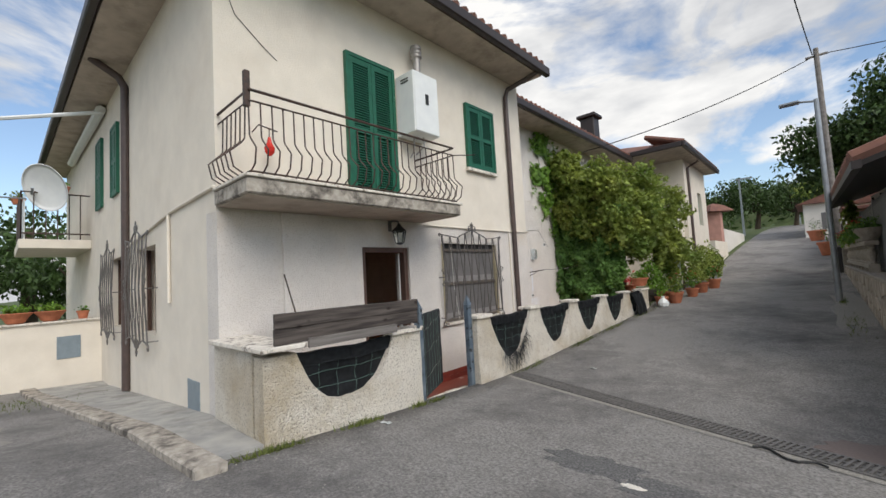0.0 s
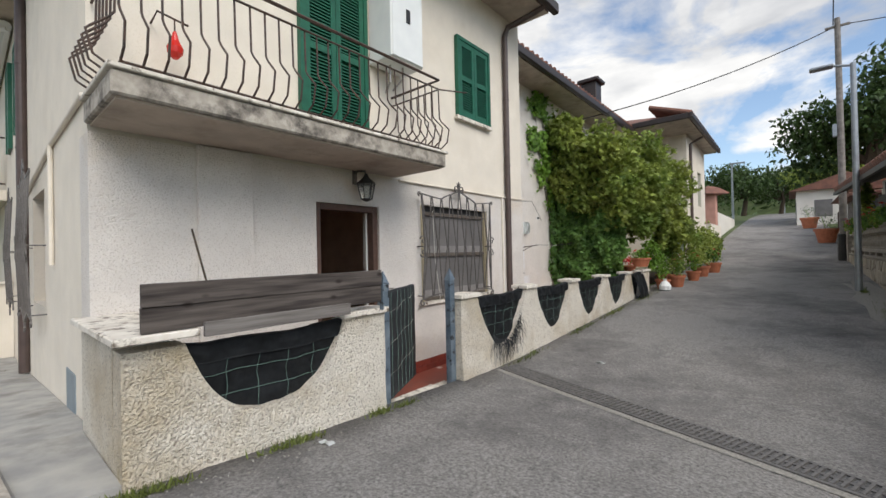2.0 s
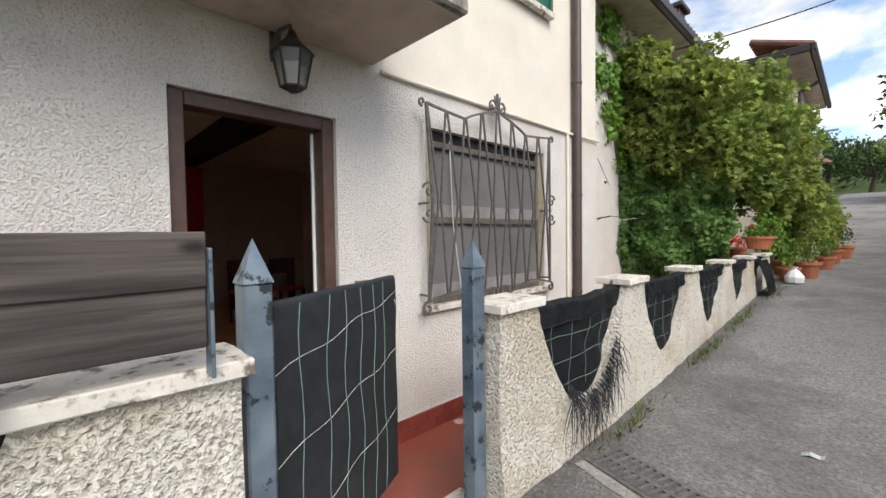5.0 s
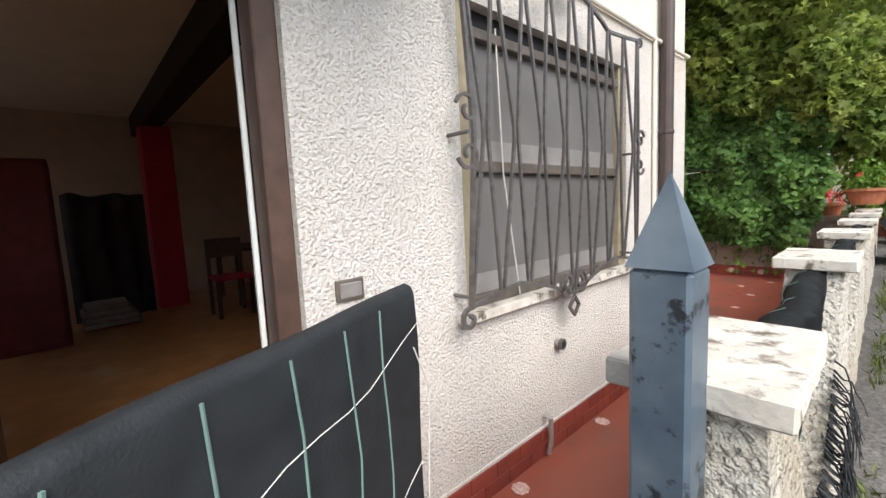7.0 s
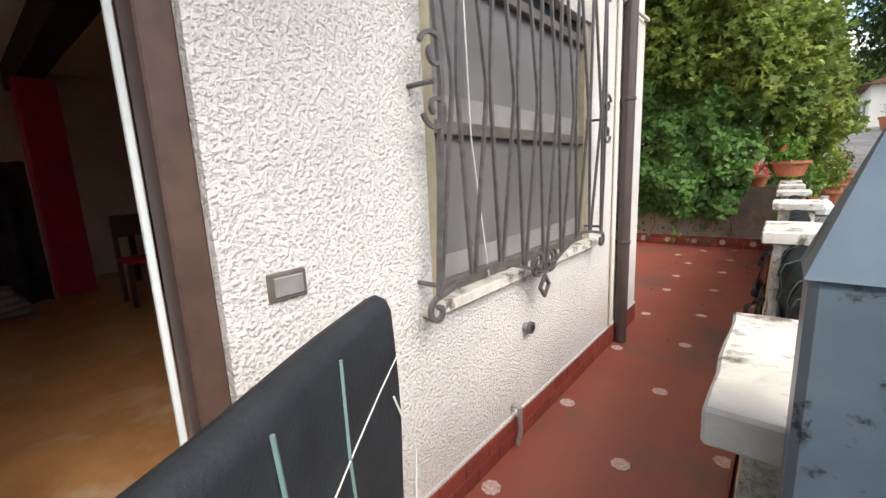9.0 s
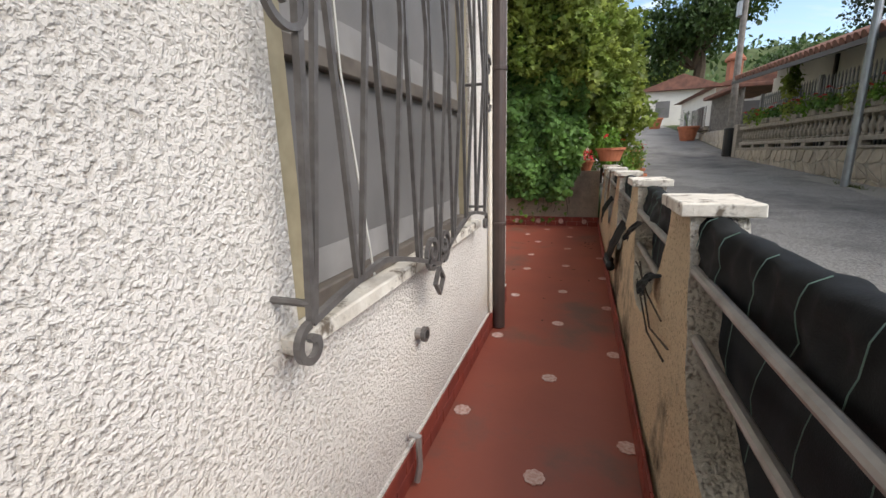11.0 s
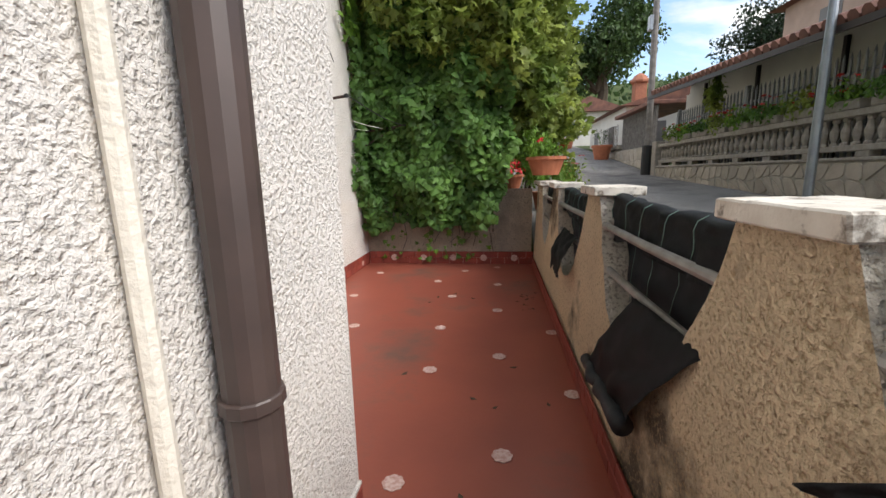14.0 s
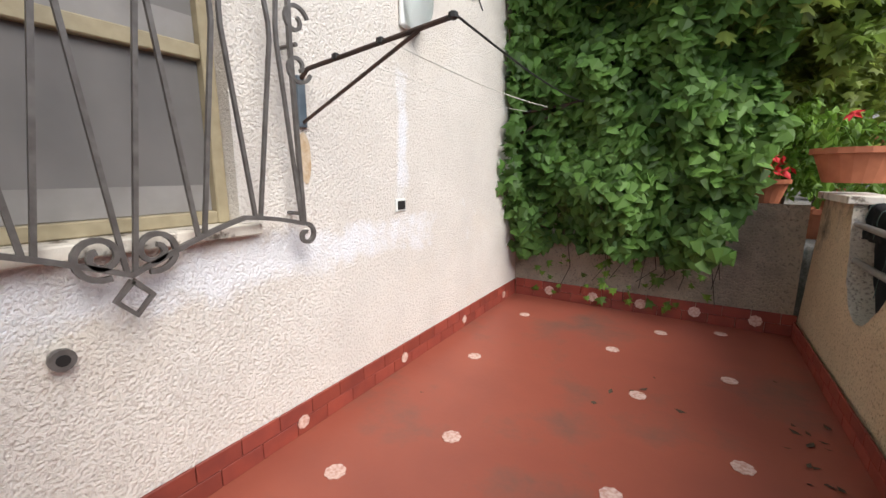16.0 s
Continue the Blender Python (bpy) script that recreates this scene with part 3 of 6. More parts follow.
# back wall of the terrace
bm = grid_sheet(lambda u, v: (-5.45 + 2.08 * u, 11.2 + 0.02 * noise.noise((u * 9, v * 5, 0)), -0.2 + (1.16 + 0.03 * noise.noise((u * 7, 3, 0))) * v), 30, 10, 0.25)
structure("terrace_back_wall", bm, M_BACK, "stained ochre roughcast wall closing the terrace", "wall")
structure("planting_bed", box((-5.44, 11.45, -0.2), (-3.4, 16.3, 0.75)), M_SOIL, "dark earth bed behind the terrace wall", "ground")

# ---- roofs ----


def roof(name, x0, x1, y0, y1, z_eave, ridge_h, label, tiles_side, soffit=0.0):
    """A hipped roof: slab soffit, gutter boards and rounded tile courses along the street edge."""
    r = empty(name, label=label, category="roof", kind="structure")
    cx, cy = (x0 + x1) / 2, (y0 + y1) / 2
    bm = bmesh.new()
    d = min(x1 - x0, y1 - y0) / 2
    along_x = (x1 - x0) > (y1 - y0)
    ridge = [(x0 + d, cy), (x1 - d, cy)] if along_x else [(cx, y0 + d), (cx, y1 - d)]
    b = [bm.verts.new(p) for p in ((x0, y0, z_eave), (x1, y0, z_eave), (x1, y1, z_eave), (x0, y1, z_eave))]
    t = [bm.verts.new((*q, z_eave + ridge_h)) for q in ridge]
    if along_x:
        for f in ((b[0], b[1], t[1], t[0]), (b[1], b[2], t[1]), (b[2], b[3], t[0], t[1]), (b[3], b[0], t[0])):
            bm.faces.new(f)
    else:
        for f in ((b[0], b[1], t[0]), (b[1], b[2], t[1], t[0]), (b[2], b[3], t[1]), (b[3], b[0], t[0], t[1])):
            bm.faces.new(f)
    part("roof_slope", bm, M_TILE, r)
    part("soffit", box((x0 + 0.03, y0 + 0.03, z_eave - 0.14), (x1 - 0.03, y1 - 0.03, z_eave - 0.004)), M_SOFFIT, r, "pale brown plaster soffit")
    for gx0, gx1, gy0, gy1 in ((x1 - 0.01, x1 + 0.1, y0 - 0.1, y1 + 0.1), (x0, x1 - 0.012, y0 - 0.1, y0 + 0.012)):
        part("gutter", box((gx0, gy0, z_eave - 0.15), (gx1, gy1, z_eave + 0.03), 0.02), M_GUTTER, r, "dark brown metal gutter")
    n = int((y1 - y0) / 0.21)
    for i in range(n):
        y = y0 + (i + 0.5) * (y1 - y0) / n
        k = min(1.2, d)
        part("roof_tile", tube([(x1 + 0.03, y, z_eave + 0.05), (x1 - k, y, z_eave + 0.05 + ridge_h * k / max(d, 0.1))], 0.085, 8), M_TILE, r)
    return r


roof("roof_main", -17.6, -3.57, 0.78, 7.2, 5.62, 1.3, "brown tiled roof with deep eaves and dark gutter", True)
roof("roof_recess", -12, -4.75, 7.32, 15.9, 5.66, 1.2, "brown tiled roof of the recessed house", True)

# ---- room behind the street door ----
structure("room_floor", box((-10.7, 1.68, 0.0), (WX - 0.3, 6.98, 0.16)), M_ROOMF, "worn terracotta room floor", "floor")
structure("door_sill", box((WX - 0.3, 3.12, 0.0), (WX + 0.03, 3.94, 0.178), 0.006), M_CAP, "pale stone door sill", "sill")
structure("room_wall_rear", box((-10.9, 1.68, 0.0), (-10.7, 6.98, 2.95)), M_ROOMW, "plain dim room wall", "wall")
structure("room_wall_side", box((-10.7, 6.8, 0.165), (WX - 0.31, 6.98, 2.95)), M_ROOMW, "plain dim room wall", "wall")
structure("room_ceiling", box((-10.7, 1.68, 2.85), (WX - 0.3, 6.98, 3.0)), M_CEIL, "plain room ceiling", "ceiling")
thing("ceiling_beam", box((-10.6, 4.26, 2.56), (-4.56, 4.5, 2.846), 0.01), M_BEAM, "dark wooden ceiling beam", "beam")
thing("red_pillar", box((-9.9, 4.24, 0.164), (-9.56, 4.58, 2.555), 0.01), M_REDP, "red painted pillar under the beam", "pillar")
wd = empty("wardrobe", label="dark red wooden wardrobe against the room wall", category="wardrobe")
part("body", box((-9.0, 2.2, 0.17), (-8.33, 3.36, 1.95), 0.01), M_DOORR, wd)
part("door", box((-8.326, 2.22, 0.22), (-8.305, 2.77, 1.92), 0.005), M_DOORR, wd)
part("door", box((-8.326, 2.79, 0.22), (-8.305, 3.34, 1.92), 0.005), M_DOORR, wd)
smooth_ob(thing("hanging_drape", grid_sheet(lambda u, v: (-9.45 + 0.05 * math.sin(u * 19) + 0.04 * noise.noise((u * 5, v * 3, 0)), 3.4 + 0.78 * u, 0.17 + 1.5 * v + 0.05 * noise.noise((u * 4, 1, 0)) * v), 40, 12, 0.02), M_DRAPE, "dark grey cloth draped behind the stack", "cloth"))
tb = empty("table", label="wooden dining table in the dim room", category="table")
part("tabletop", box((-9.8, 4.95, 0.88), (-8.7, 5.7, 0.92), 0.008), M_DOORW, tb)
for tx in (-9.75, -8.8):
    for ty in (5.0, 5.6):
        part("leg", box((tx, ty, 0.164), (tx + 0.06, ty + 0.06, 0.879)), M_DOORW, tb)


def chair(x, y):
    ch = empty("chair", label="dark wooden chair beside the table", category="chair", group="chairs at the table")
    part("seat", box((x, y, 0.6), (x + 0.4, y + 0.4, 0.64), 0.01), M_REDP, ch, "red seat")
    part("backrest", box((x, y + 0.03, 0.85), (x + 0.03, y + 0.37, 1.08), 0.008), M_DOORW, ch)
    for a in (x, x + 0.36):
        for b in (y, y + 0.36):
            part("leg", box((a, b, 0.164), (a + 0.04, b + 0.04, 1.08 if a == x else 0.599)), M_DOORW, ch)


chair(-8.6, 4.62)
chair(-8.55, 5.2)
for k in range(4):
    thing("folded_cloth", box((-9.3 + 0.02 * k, 3.44 + 0.03 * (k % 2), 0.165 + 0.07 * k), (-8.92, 3.98 - 0.04 * k, 0.232 + 0.07 * k), 0.015), M_BALU, "pale folded cloth in a stack on the room floor", "cloth", "stack on the floor")

# ---- street door ----
d1 = empty("door_1", label="brown wooden door frame with the door standing open", category="door", kind="structure")
part("jamb", box((WX - 0.13, 3.12, 0.18), (WX - 0.03, 3.19, 2.08), 0.005), M_DOORW, d1)
part("jamb", box((WX - 0.13, 3.87, 0.18), (WX - 0.03, 3.94, 2.08), 0.005), M_DOORW, d1)
part("head", box((WX - 0.13, 3.191, 2.01), (WX - 0.03, 3.869, 2.08), 0.005), M_DOORW, d1)
leaf = part("door_leaf", box((WX - 0.95, 3.155, 0.19), (WX - 0.135, 3.195, 2.0), 0.004), M_DOORW, d1)
kn = part("knob", lathe([(0.012, 0), (0.012, 0.03), (0.028, 0.04), (0.03, 0.06), (0.02, 0.075)], (0, 0, 0), 14), M_BRASS, leaf, "brass door knob")
kn.matrix_local = pose(WX - 0.2, 3.196, 1.05, -90, 0, 0)
part("key_tag", box((WX - 0.23, 3.27, 0.97), (WX - 0.18, 3.275, 1.02), 0.003), M_YELLOW, leaf, "yellow key tag")
part("second_leaf_edge", box((WX - 0.15, 3.852, 0.19), (WX - 0.132, 3.868, 2.005), 0.003), M_WHITE, d1, "white edge of the inner leaf")

# ---- windows and grilles ----


def window(name, x, y0, y1, z0, z1, label):
    w = empty(name, label=label, category="window", kind="structure")
    xf = x - 0.065 if name == "window_1" else x - 0.11
    t = 0.07 if name == "window_1" else 0.045
    part("frame", box((xf, y0 + 0.001, z0 + 0.02), (xf + 0.05, y0 + t, z1), 0.004), M_FRAME, w)
    part("frame", box((xf, y1 - t, z0 + 0.02), (xf + 0.05, y1 - 0.001, z1), 0.004), M_FRAME, w)
    part("frame", box((xf, y0 + t + 0.001, z0 + 0.02), (xf + 0.05, y1 - t - 0.001, z0 + 0.065), 0.004), M_DULL if name == "window_1" else M_FRAME, w)
    part("frame", box((xf, y0 + t + 0.001, z1 - 0.13), (xf + 0.05, y1 - t - 0.001, z1 - 0.085), 0.004), M_DULL if name == "window_1" else M_FRAME, w)
    # the slot is not hollow: a black strip paints its shade
    part("shutter_slot", box((xf - 0.02, y0 + t + 0.001, z1 - 0.084), (xf + 0.01, y1 - t - 0.001, z1 - 0.001)), M_DARK, w, "black strip for the shade in the roller shutter slot")
    zm = z0 + (z1 - z0) * 0.47
    part("transom", box((xf - 0.004, y0 + t + 0.001, zm), (xf + 0.045, y1 - t - 0.001, zm + 0.05), 0.004), M_DULL if name == "window_1" else M_FRAME, w, "aluminium middle rail")
    for zh in (z0 + 0.067, zm + 0.052):
        part("hem", box((xf + 0.0155, y0 + t + 0.002, zh), (xf + 0.018, y1 - t - 0.002, zh + 0.09)), M_HEM, w, "paler hem of the insect screen")
    part("pane", box((xf + 0.005, y0 + t + 0.001, z0 + 0.066), (xf + 0.015, y1 - t - 0.001, zm - 0.001)), M_SCREEN, w, "grey insect screen")
    part("pane", box((xf + 0.005, y0 + t + 0.001, zm + 0.051), (xf + 0.015, y1 - t - 0.001, z1 - 0.131)), M_SCREEN, w, "grey insect screen")
    # added black sheet: the room's darkness put in as colour
    part("backing", box((x - 0.29, y0 + 0.002, z0 + 0.02), (x - 0.27, y1 - 0.002, z1)), M_DARK, w, "black sheet standing in for the unlit room behind the screen")
    if name == "window_1":
        part("cord", tube([(x - 0.02, y0 + 0.26, z1 - 0.06), (x - 0.015, y0 + 0.28, z0 + 0.6), (x, y0 + 0.36, z0 + 0.03)], 0.004, 5), M_TWINE, w, "white roller shutter cord")
    part("sill", box((x - 0.11, y0 - 0.06, z0 - 0.025), (x + 0.045, y1 + 0.06, z0 + 0.018), 0.005), M_CAP, w, "pale stone window sill")
    return w


window("window_1", WX, *WIN, "beige aluminium window with grey insect screens")
window("window_2", RX, *WIN2, "beige aluminium window beside the clothes line")


def spiral(cy, cz, r, turns, start, sign=1, n=26):
    return [(cy + sign * r * (1 - 0.75 * i / n) * math.cos(start + turns * 2 * math.pi * i / n), cz + r * (1 - 0.75 * i / n) * math.sin(start + turns * 2 * math.pi * i / n)) for i in range(n + 1)]


def bar_set(g, place, w, h, bars, r=0.0065):
    """The bars and scrolls of a bowed wrought-iron grille; place maps (along, up) to the world."""
    def bar(name, pts, rr=r, lab=""):
        part(name, tube([place(a, b) for a, b in pts], rr * 1.35, 6, None, True), M_IRON, g, lab)

    def top(a):
        u = abs(a / w * 2 - 1)
        return h - 0.05 + 0.05 * u ** 2 + 0.15 * max(0, 1 - u * 2.0) ** 0.8

    def low(a):
        u = abs(a / w * 2 - 1)
        return 0.06 - 0.06 * u ** 3 - 0.14 * max(0, 1 - u * 1.7) ** 1.1

    n = 24
    bar("top_rail", [(w * i / n, top(w * i / n)) for i in range(n + 1)], 0.008)
    bar("bottom_rail", [(w * i / n, low(w * i / n)) for i in range(n + 1)], 0.008)
    bar("side_bar", [(0.0, 0.0), (0.03, h * 0.5), (0.0, h)], 0.008)
    bar("side_bar", [(w, 0.0), (w - 0.03, h * 0.5), (w, h)], 0.008)
    step = w / bars
    for i in range(bars):
        a = step * (i + 0.5)
        s = 1 if i % 2 else -1
        k = step * 0.40 * s
        bar("bar", [(a + k, top(a + k) - 0.004), (a - k * 0.9, h * 0.53), (a - k * 0.9, h * 0.49), (a + k, low(a + k) + 0.004)])
    for cy, sg in ((0.0, -1), (w, 1)):
        bar("scroll", spiral(cy + 0.0, h * 0.56, 0.06, 1.1, 0.3, sg))
        bar("scroll", spiral(cy + 0.0, h * 0.44, 0.06, -1.1, -0.3, sg))
        bar("scroll", spiral(cy - 0.008 * -sg, -0.045, 0.045, -1.05, 1.57, sg), 0.008)
        bar("scroll", spiral(cy - 0.035 * -sg, h, 0.03, 1.0, -1.6, sg))
    m = w / 2
    for sg in (-1, 1):
        bar("scroll", spiral(m + sg * 0.066, low(m) + 0.062, 0.064, 1.5, -1.9, sg), 0.008)
        bar("scroll", spiral(m + sg * 0.05, top(m) + 0.03, 0.05, 1.2, -1.0, sg))
    bar("finial", [(m, top(m)), (m, top(m) + 0.13)], 0.008)
    for sg in (-1, 1):
        bar("finial_leaf", [(m, top(m) + 0.03), (m + sg * 0.028, top(m) + 0.075), (m + sg * 0.034, top(m) + 0.11)], 0.005)
    zl = low(m) - 0.015
    bar("diamond", [(m, zl), (m + 0.045, zl - 0.05), (m, zl - 0.1), (m - 0.045, zl - 0.05), (m, zl)], 0.008)
    for a, b in ((0.0, h * 0.5), (w, h * 0.5), (0.0, 0.04), (w, 0.04)):
        q = place(a, b)
        yield q


def grille_x(x, y0, y1, z0, z1, bars, label, stand):
    g = tagged(new("window_grille"), label, "grille")
    w, h = y1 - y0, z1 - z0
    for q in bar_set(g, lambda a, b: (x + stand + 0.05 * math.sin(min(1, max(0, b / h)) * math.pi) * 0.4, y0 + a, z0 + b), w, h, bars):
        part("stay", tube([(x - 0.03, q[1], q[2]), (q[0], q[1], q[2])], 0.008, 6), M_IRON, g)


def grille_y(y, x0, x1, z0, z1, bars, label, stand):
    g = tagged(new("window_grille"), label, "grille")
    w, h = x1 - x0, z1 - z0
    for q in bar_set(g, lambda a, b: (x0 + a, y - stand - 0.03 * math.sin(min(1, max(0, b / h)) * math.pi), z0 + b), w, h, bars):
        part("stay", tube([(q[0], y + 0.03, q[2]), (q[0], q[1], q[2])], 0.008, 6), M_IRON, g)


grille_x(WX, 4.56, 6.09, 0.955, 2.285, 16, "grey wrought-iron window grille with scrolls and diamond tip", 0.09)
grille_x(RX, 7.46, 8.66, 0.98, 2.3, 12, "grey wrought-iron grille on the recessed window", 0.09)
grille_y(1.38, -7.75, -6.45, 0.95, 2.45, 12, "dark wrought-iron grille on the side wall", 0.12)
grille_y(1.38, -10.0, -8.75, 0.95, 2.40, 12, "dark wrought-iron grille beside the brown downpipe", 0.12)
for x0, x1 in ((-7.65, -6.55), (-9.9, -8.85)):
    w = empty("side_window", label="dark wooden casement window behind the side grille", category="window", kind="structure")
    for a, b in ((x0, x0 + 0.06), ((x0 + x1) / 2 - 0.03, (x0 + x1) / 2 + 0.03), (x1 - 0.06, x1)):
        part("frame", box((a, 1.5, 1.05), (b, 1.55, 2.3)), M_DOORW, w)


def shutter(name, make, w, h, label):
    """A pair of louvred leaves; make maps (along, up, out) to the world."""
    s = empty(name, label=label, category="shutter")

    def bx(nm, a0, a1, b0, b1, c0, c1, parent=s, tilt=0.0):
        bm = box((a0, -c1, b0), (a1, -c0, b1))
        for v in bm.verts:
            a, c, b = v.co.x, -v.co.y, v.co.z
            v.co = make(a, b, c + (tilt if b > (b0 + b1) / 2 else 0))
        return part(nm, bm, M_GREEN, parent)
    half = w / 2
    for k in range(2):
        o = k * half
        lf = bx("leaf", o + 0.003, o + 0.06, 0, h, 0.01, 0.05)
        bx("stile", o + half - 0.06, o + half - 0.003, 0, h, 0.01, 0.05)
        for z0, z1 in ((0, 0.09), (h * 0.48, h * 0.48 + 0.07), (h - 0.08, h)):
            bx("rail", o + 0.061, o + half - 0.061, z0, z1, 0.012, 0.048)
        z = 0.1
        while z < h - 0.1:
            if not (h * 0.48 - 0.03 < z < h * 0.48 + 0.07):
                bx("slat", o + 0.061, o + half - 0.061, z, z + 0.012, 0.012, 0.044)
            z += 0.034
        bx("backing", o + 0.05, o + half - 0.05, 0.02, h - 0.02, 0.0, 0.006)
    t = 0.05
    bx("frame", -t, 0, 0, h + t, 0, 0.06)
    bx("frame", w, w + t, 0, h + t, 0, 0.06)
    bx("frame", 0.001, w - 0.001, h + 0.001, h + t, 0, 0.06)
    return s


shutter("window_shutter", lambda a, b, c: Vector((WX - 0.005 + c, 3.0 + a, 2.66 + b)), 0.73, 1.95, "closed green louvred balcony shutters")
shutter("window_shutter", lambda a, b, c: Vector((WX - 0.005 + c, 5.46 + a, 3.5 + b)), 0.72, 1.1, "closed green louvred window shutters")
shutter("window_shutter", lambda a, b, c: Vector((-9.5 + a, 1.385 - c, 3.45 + b)), 0.5, 1.25, "closed green louvred shutters on the side wall")
shutter("window_shutter", lambda a, b, c: Vector((-11.2 + a, 1.385 - c, 3.45 + b)), 0.55, 1.4, "closed green louvred shutters on the side wall")
thing("window_ledge", box((WX, 5.38, 3.44), (WX + 0.06, 6.26, 3.495), 0.005), M_CAP, "pale stone ledge under green shutters", "sill")

# ---- balcony ----
bal = empty("balcony", label="concrete balcony with bellied iron railing", category="balcony")
BX, BY0, BY1 = -3.43, 1.36, 4.22
part("slab", box((WX, BY0, 2.46), (BX, BY1, 2.60), 0.012), [M_CONC], bal, "stained concrete slab")
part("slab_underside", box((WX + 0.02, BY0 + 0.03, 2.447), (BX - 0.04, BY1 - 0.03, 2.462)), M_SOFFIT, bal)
part("marble_edge", box((WX + 0.005, BY0 - 0.02, 2.603), (BX + 0.02, BY1 + 0.02, 2.63), 0.005), M_CAP, bal, "pale marble edging")
RZ = 3.30


def belly(t):
    """Outward swell of a bent baluster at height fraction t."""
    return lerp_table([(0, -0.01), (0.1, 0.10), (0.3, 0.13), (0.5, 0.0), (1, -0.01)], t)


def baluster(x, y, ox, oy):
    pts = []
    for t in (0, 0.06, 0.1, 0.2, 0.3, 0.34, 0.46, 0.52, 1.0):
        k = belly(t)
        pts.append((x + ox * k, y + oy * k, 2.64 + (RZ - 2.64) * t))
    part("baluster", tube(pts, 0.0075, 5), M_RAIL, bal)


ny = 26
for i in range(ny + 1):
    baluster(BX - 0.04, BY0 + 0.05 + (BY1 - BY0 - 0.1) * i / ny, 1, 0)
for i in range(1, 7):
    baluster(WX + (BX - 0.04 - WX) * i / 7, BY0 + 0.05, 0, -1)
    baluster(WX + (BX - 0.04 - WX) * i / 7, BY1 - 0.05, 0, 1)
for z in (2.66, RZ, RZ + 0.10):
    r = 0.014 if z > RZ else 0.009
    part("rail", tube([(WX, BY0 + 0.05, z), (BX - 0.04, BY0 + 0.05, z), (BX - 0.04, BY1 - 0.05, z), (WX, BY1 - 0.05, z)], r, 6), M_RAIL, bal)
part("rail_bracket", box((BX - 0.1, BY0 + 0.02, RZ - 0.05), (BX - 0.05, BY0 + 0.07, RZ + 0.28), 0.004, None), M_RAIL, bal)
part("line_rod", tube([(BX - 0.04, BY1 - 0.05, RZ), (BX - 0.02, BY1 + 0.42, RZ + 0.09)], 0.008, 6), M_RAIL, bal)

cab = empty("boiler_cabinet", label="white metal boiler cabinet on the house wall", category="cabinet")
part("body", box((WX, 3.84, 3.69), (-3.85, 4.34, 4.58), 0.008), M_WHITE, cab)
part("door", box((-3.848, 3.855, 3.70), (-3.838, 4.325, 4.57), 0.004), M_WHITE, cab)
part("lock", box((-3.837, 4.06, 4.12), (-3.825, 4.12, 4.27), 0.003), M_DARK, cab, "black lock plate")
# black strips on the face paint the shade inside the vents
for z in (4.44, 4.48):
    part("vent_slot", box((-4.1, 3.832, z), (-3.95, 3.838, z + 0.014)), M_DARK, cab)
part("flue", lathe([(0.055, 0), (0.055, 0.34), (0.085, 0.36), (0.085, 0.39), (0.07, 0.4), (0.085, 0.42), (0.085, 0.45), (0.07, 0.46), (0.085, 0.48), (0.08, 0.53)], (-4.08, 4.16, 4.585), 16), M_PIPE, cab, "grey flue with louvred cowl")
part("pipe", tube([(-4.05, 4.0, 3.69), (-4.05, 4.0, 3.5), (WX + 0.03, 4.05, 3.42)], 0.012, 6), M_PIPE, cab)
part("pipe", tube([(-4.0, 4.15, 3.69), (-4.0, 4.15, 3.56), (WX, 4.2, 3.5)], 0.012, 6), M_PIPE, cab)
hl = empty("votive_lamp", label="small red lamp hung on the balcony wall", category="lamp")
part("bracket", tube([(WX, 1.75, 3.30), (WX + 0.16, 1.75, 3.33), (WX + 0.16, 1.95, 3.30)], 0.008, 6), M_RAIL, hl)
part("shade", lathe([(0.02, 0), (0.05, 0.04), (0.055, 0.08), (0.03, 0.13), (0.012, 0.2)], (WX + 0.16, 1.86, 3.02), 14), M_REDG, hl, "red glass")
part("hook", tube([(WX + 0.16, 1.86, 3.21), (WX + 0.16, 1.86, 3.31)], 0.006, 5), M_RAIL, hl)

# lantern over the door
ln = empty("wall_lantern", label="black iron lantern with glass panes over the door", category="lamp")
LX, LY, LZ = WX + 0.2, 3.60, 2.12
part("bracket", tube([(WX, LY, 2.42), (WX + 0.06, LY, 2.44), (LX - 0.02, LY, 2.42), (LX, LY, 2.36)], 0.012, 6), M_IRON, ln)
part("wall_plate", box((WX, LY - 0.03, 2.30), (WX + 0.012, LY + 0.03, 2.46), 0.003), M_IRON, ln)
part("roof_cap", lathe([(0.105, 0), (0.09, 0.02), (0.03, 0.075), (0.015, 0.11)], (LX, LY, LZ + 0.16), 6), M_DARK, ln)
part("glass", lathe([(0.055, 0), (0.09, 0.16)], (LX, LY, LZ), 6), M_GLASS, ln, "clear lantern glass")
part("base", lathe([(0.02, -0.02), (0.06, 0), (0.06, 0.008)], (LX, LY, LZ - 0.002), 6), M_DARK, ln)
for k in range(6):
    a = k * math.pi / 3
    part("rib", tube([(LX + 0.058 * math.cos(a), LY + 0.058 * math.sin(a), LZ), (LX + 0.093 * math.cos(a), LY + 0.093 * math.sin(a), LZ + 0.16)], 0.006, 4), M_DARK, ln)

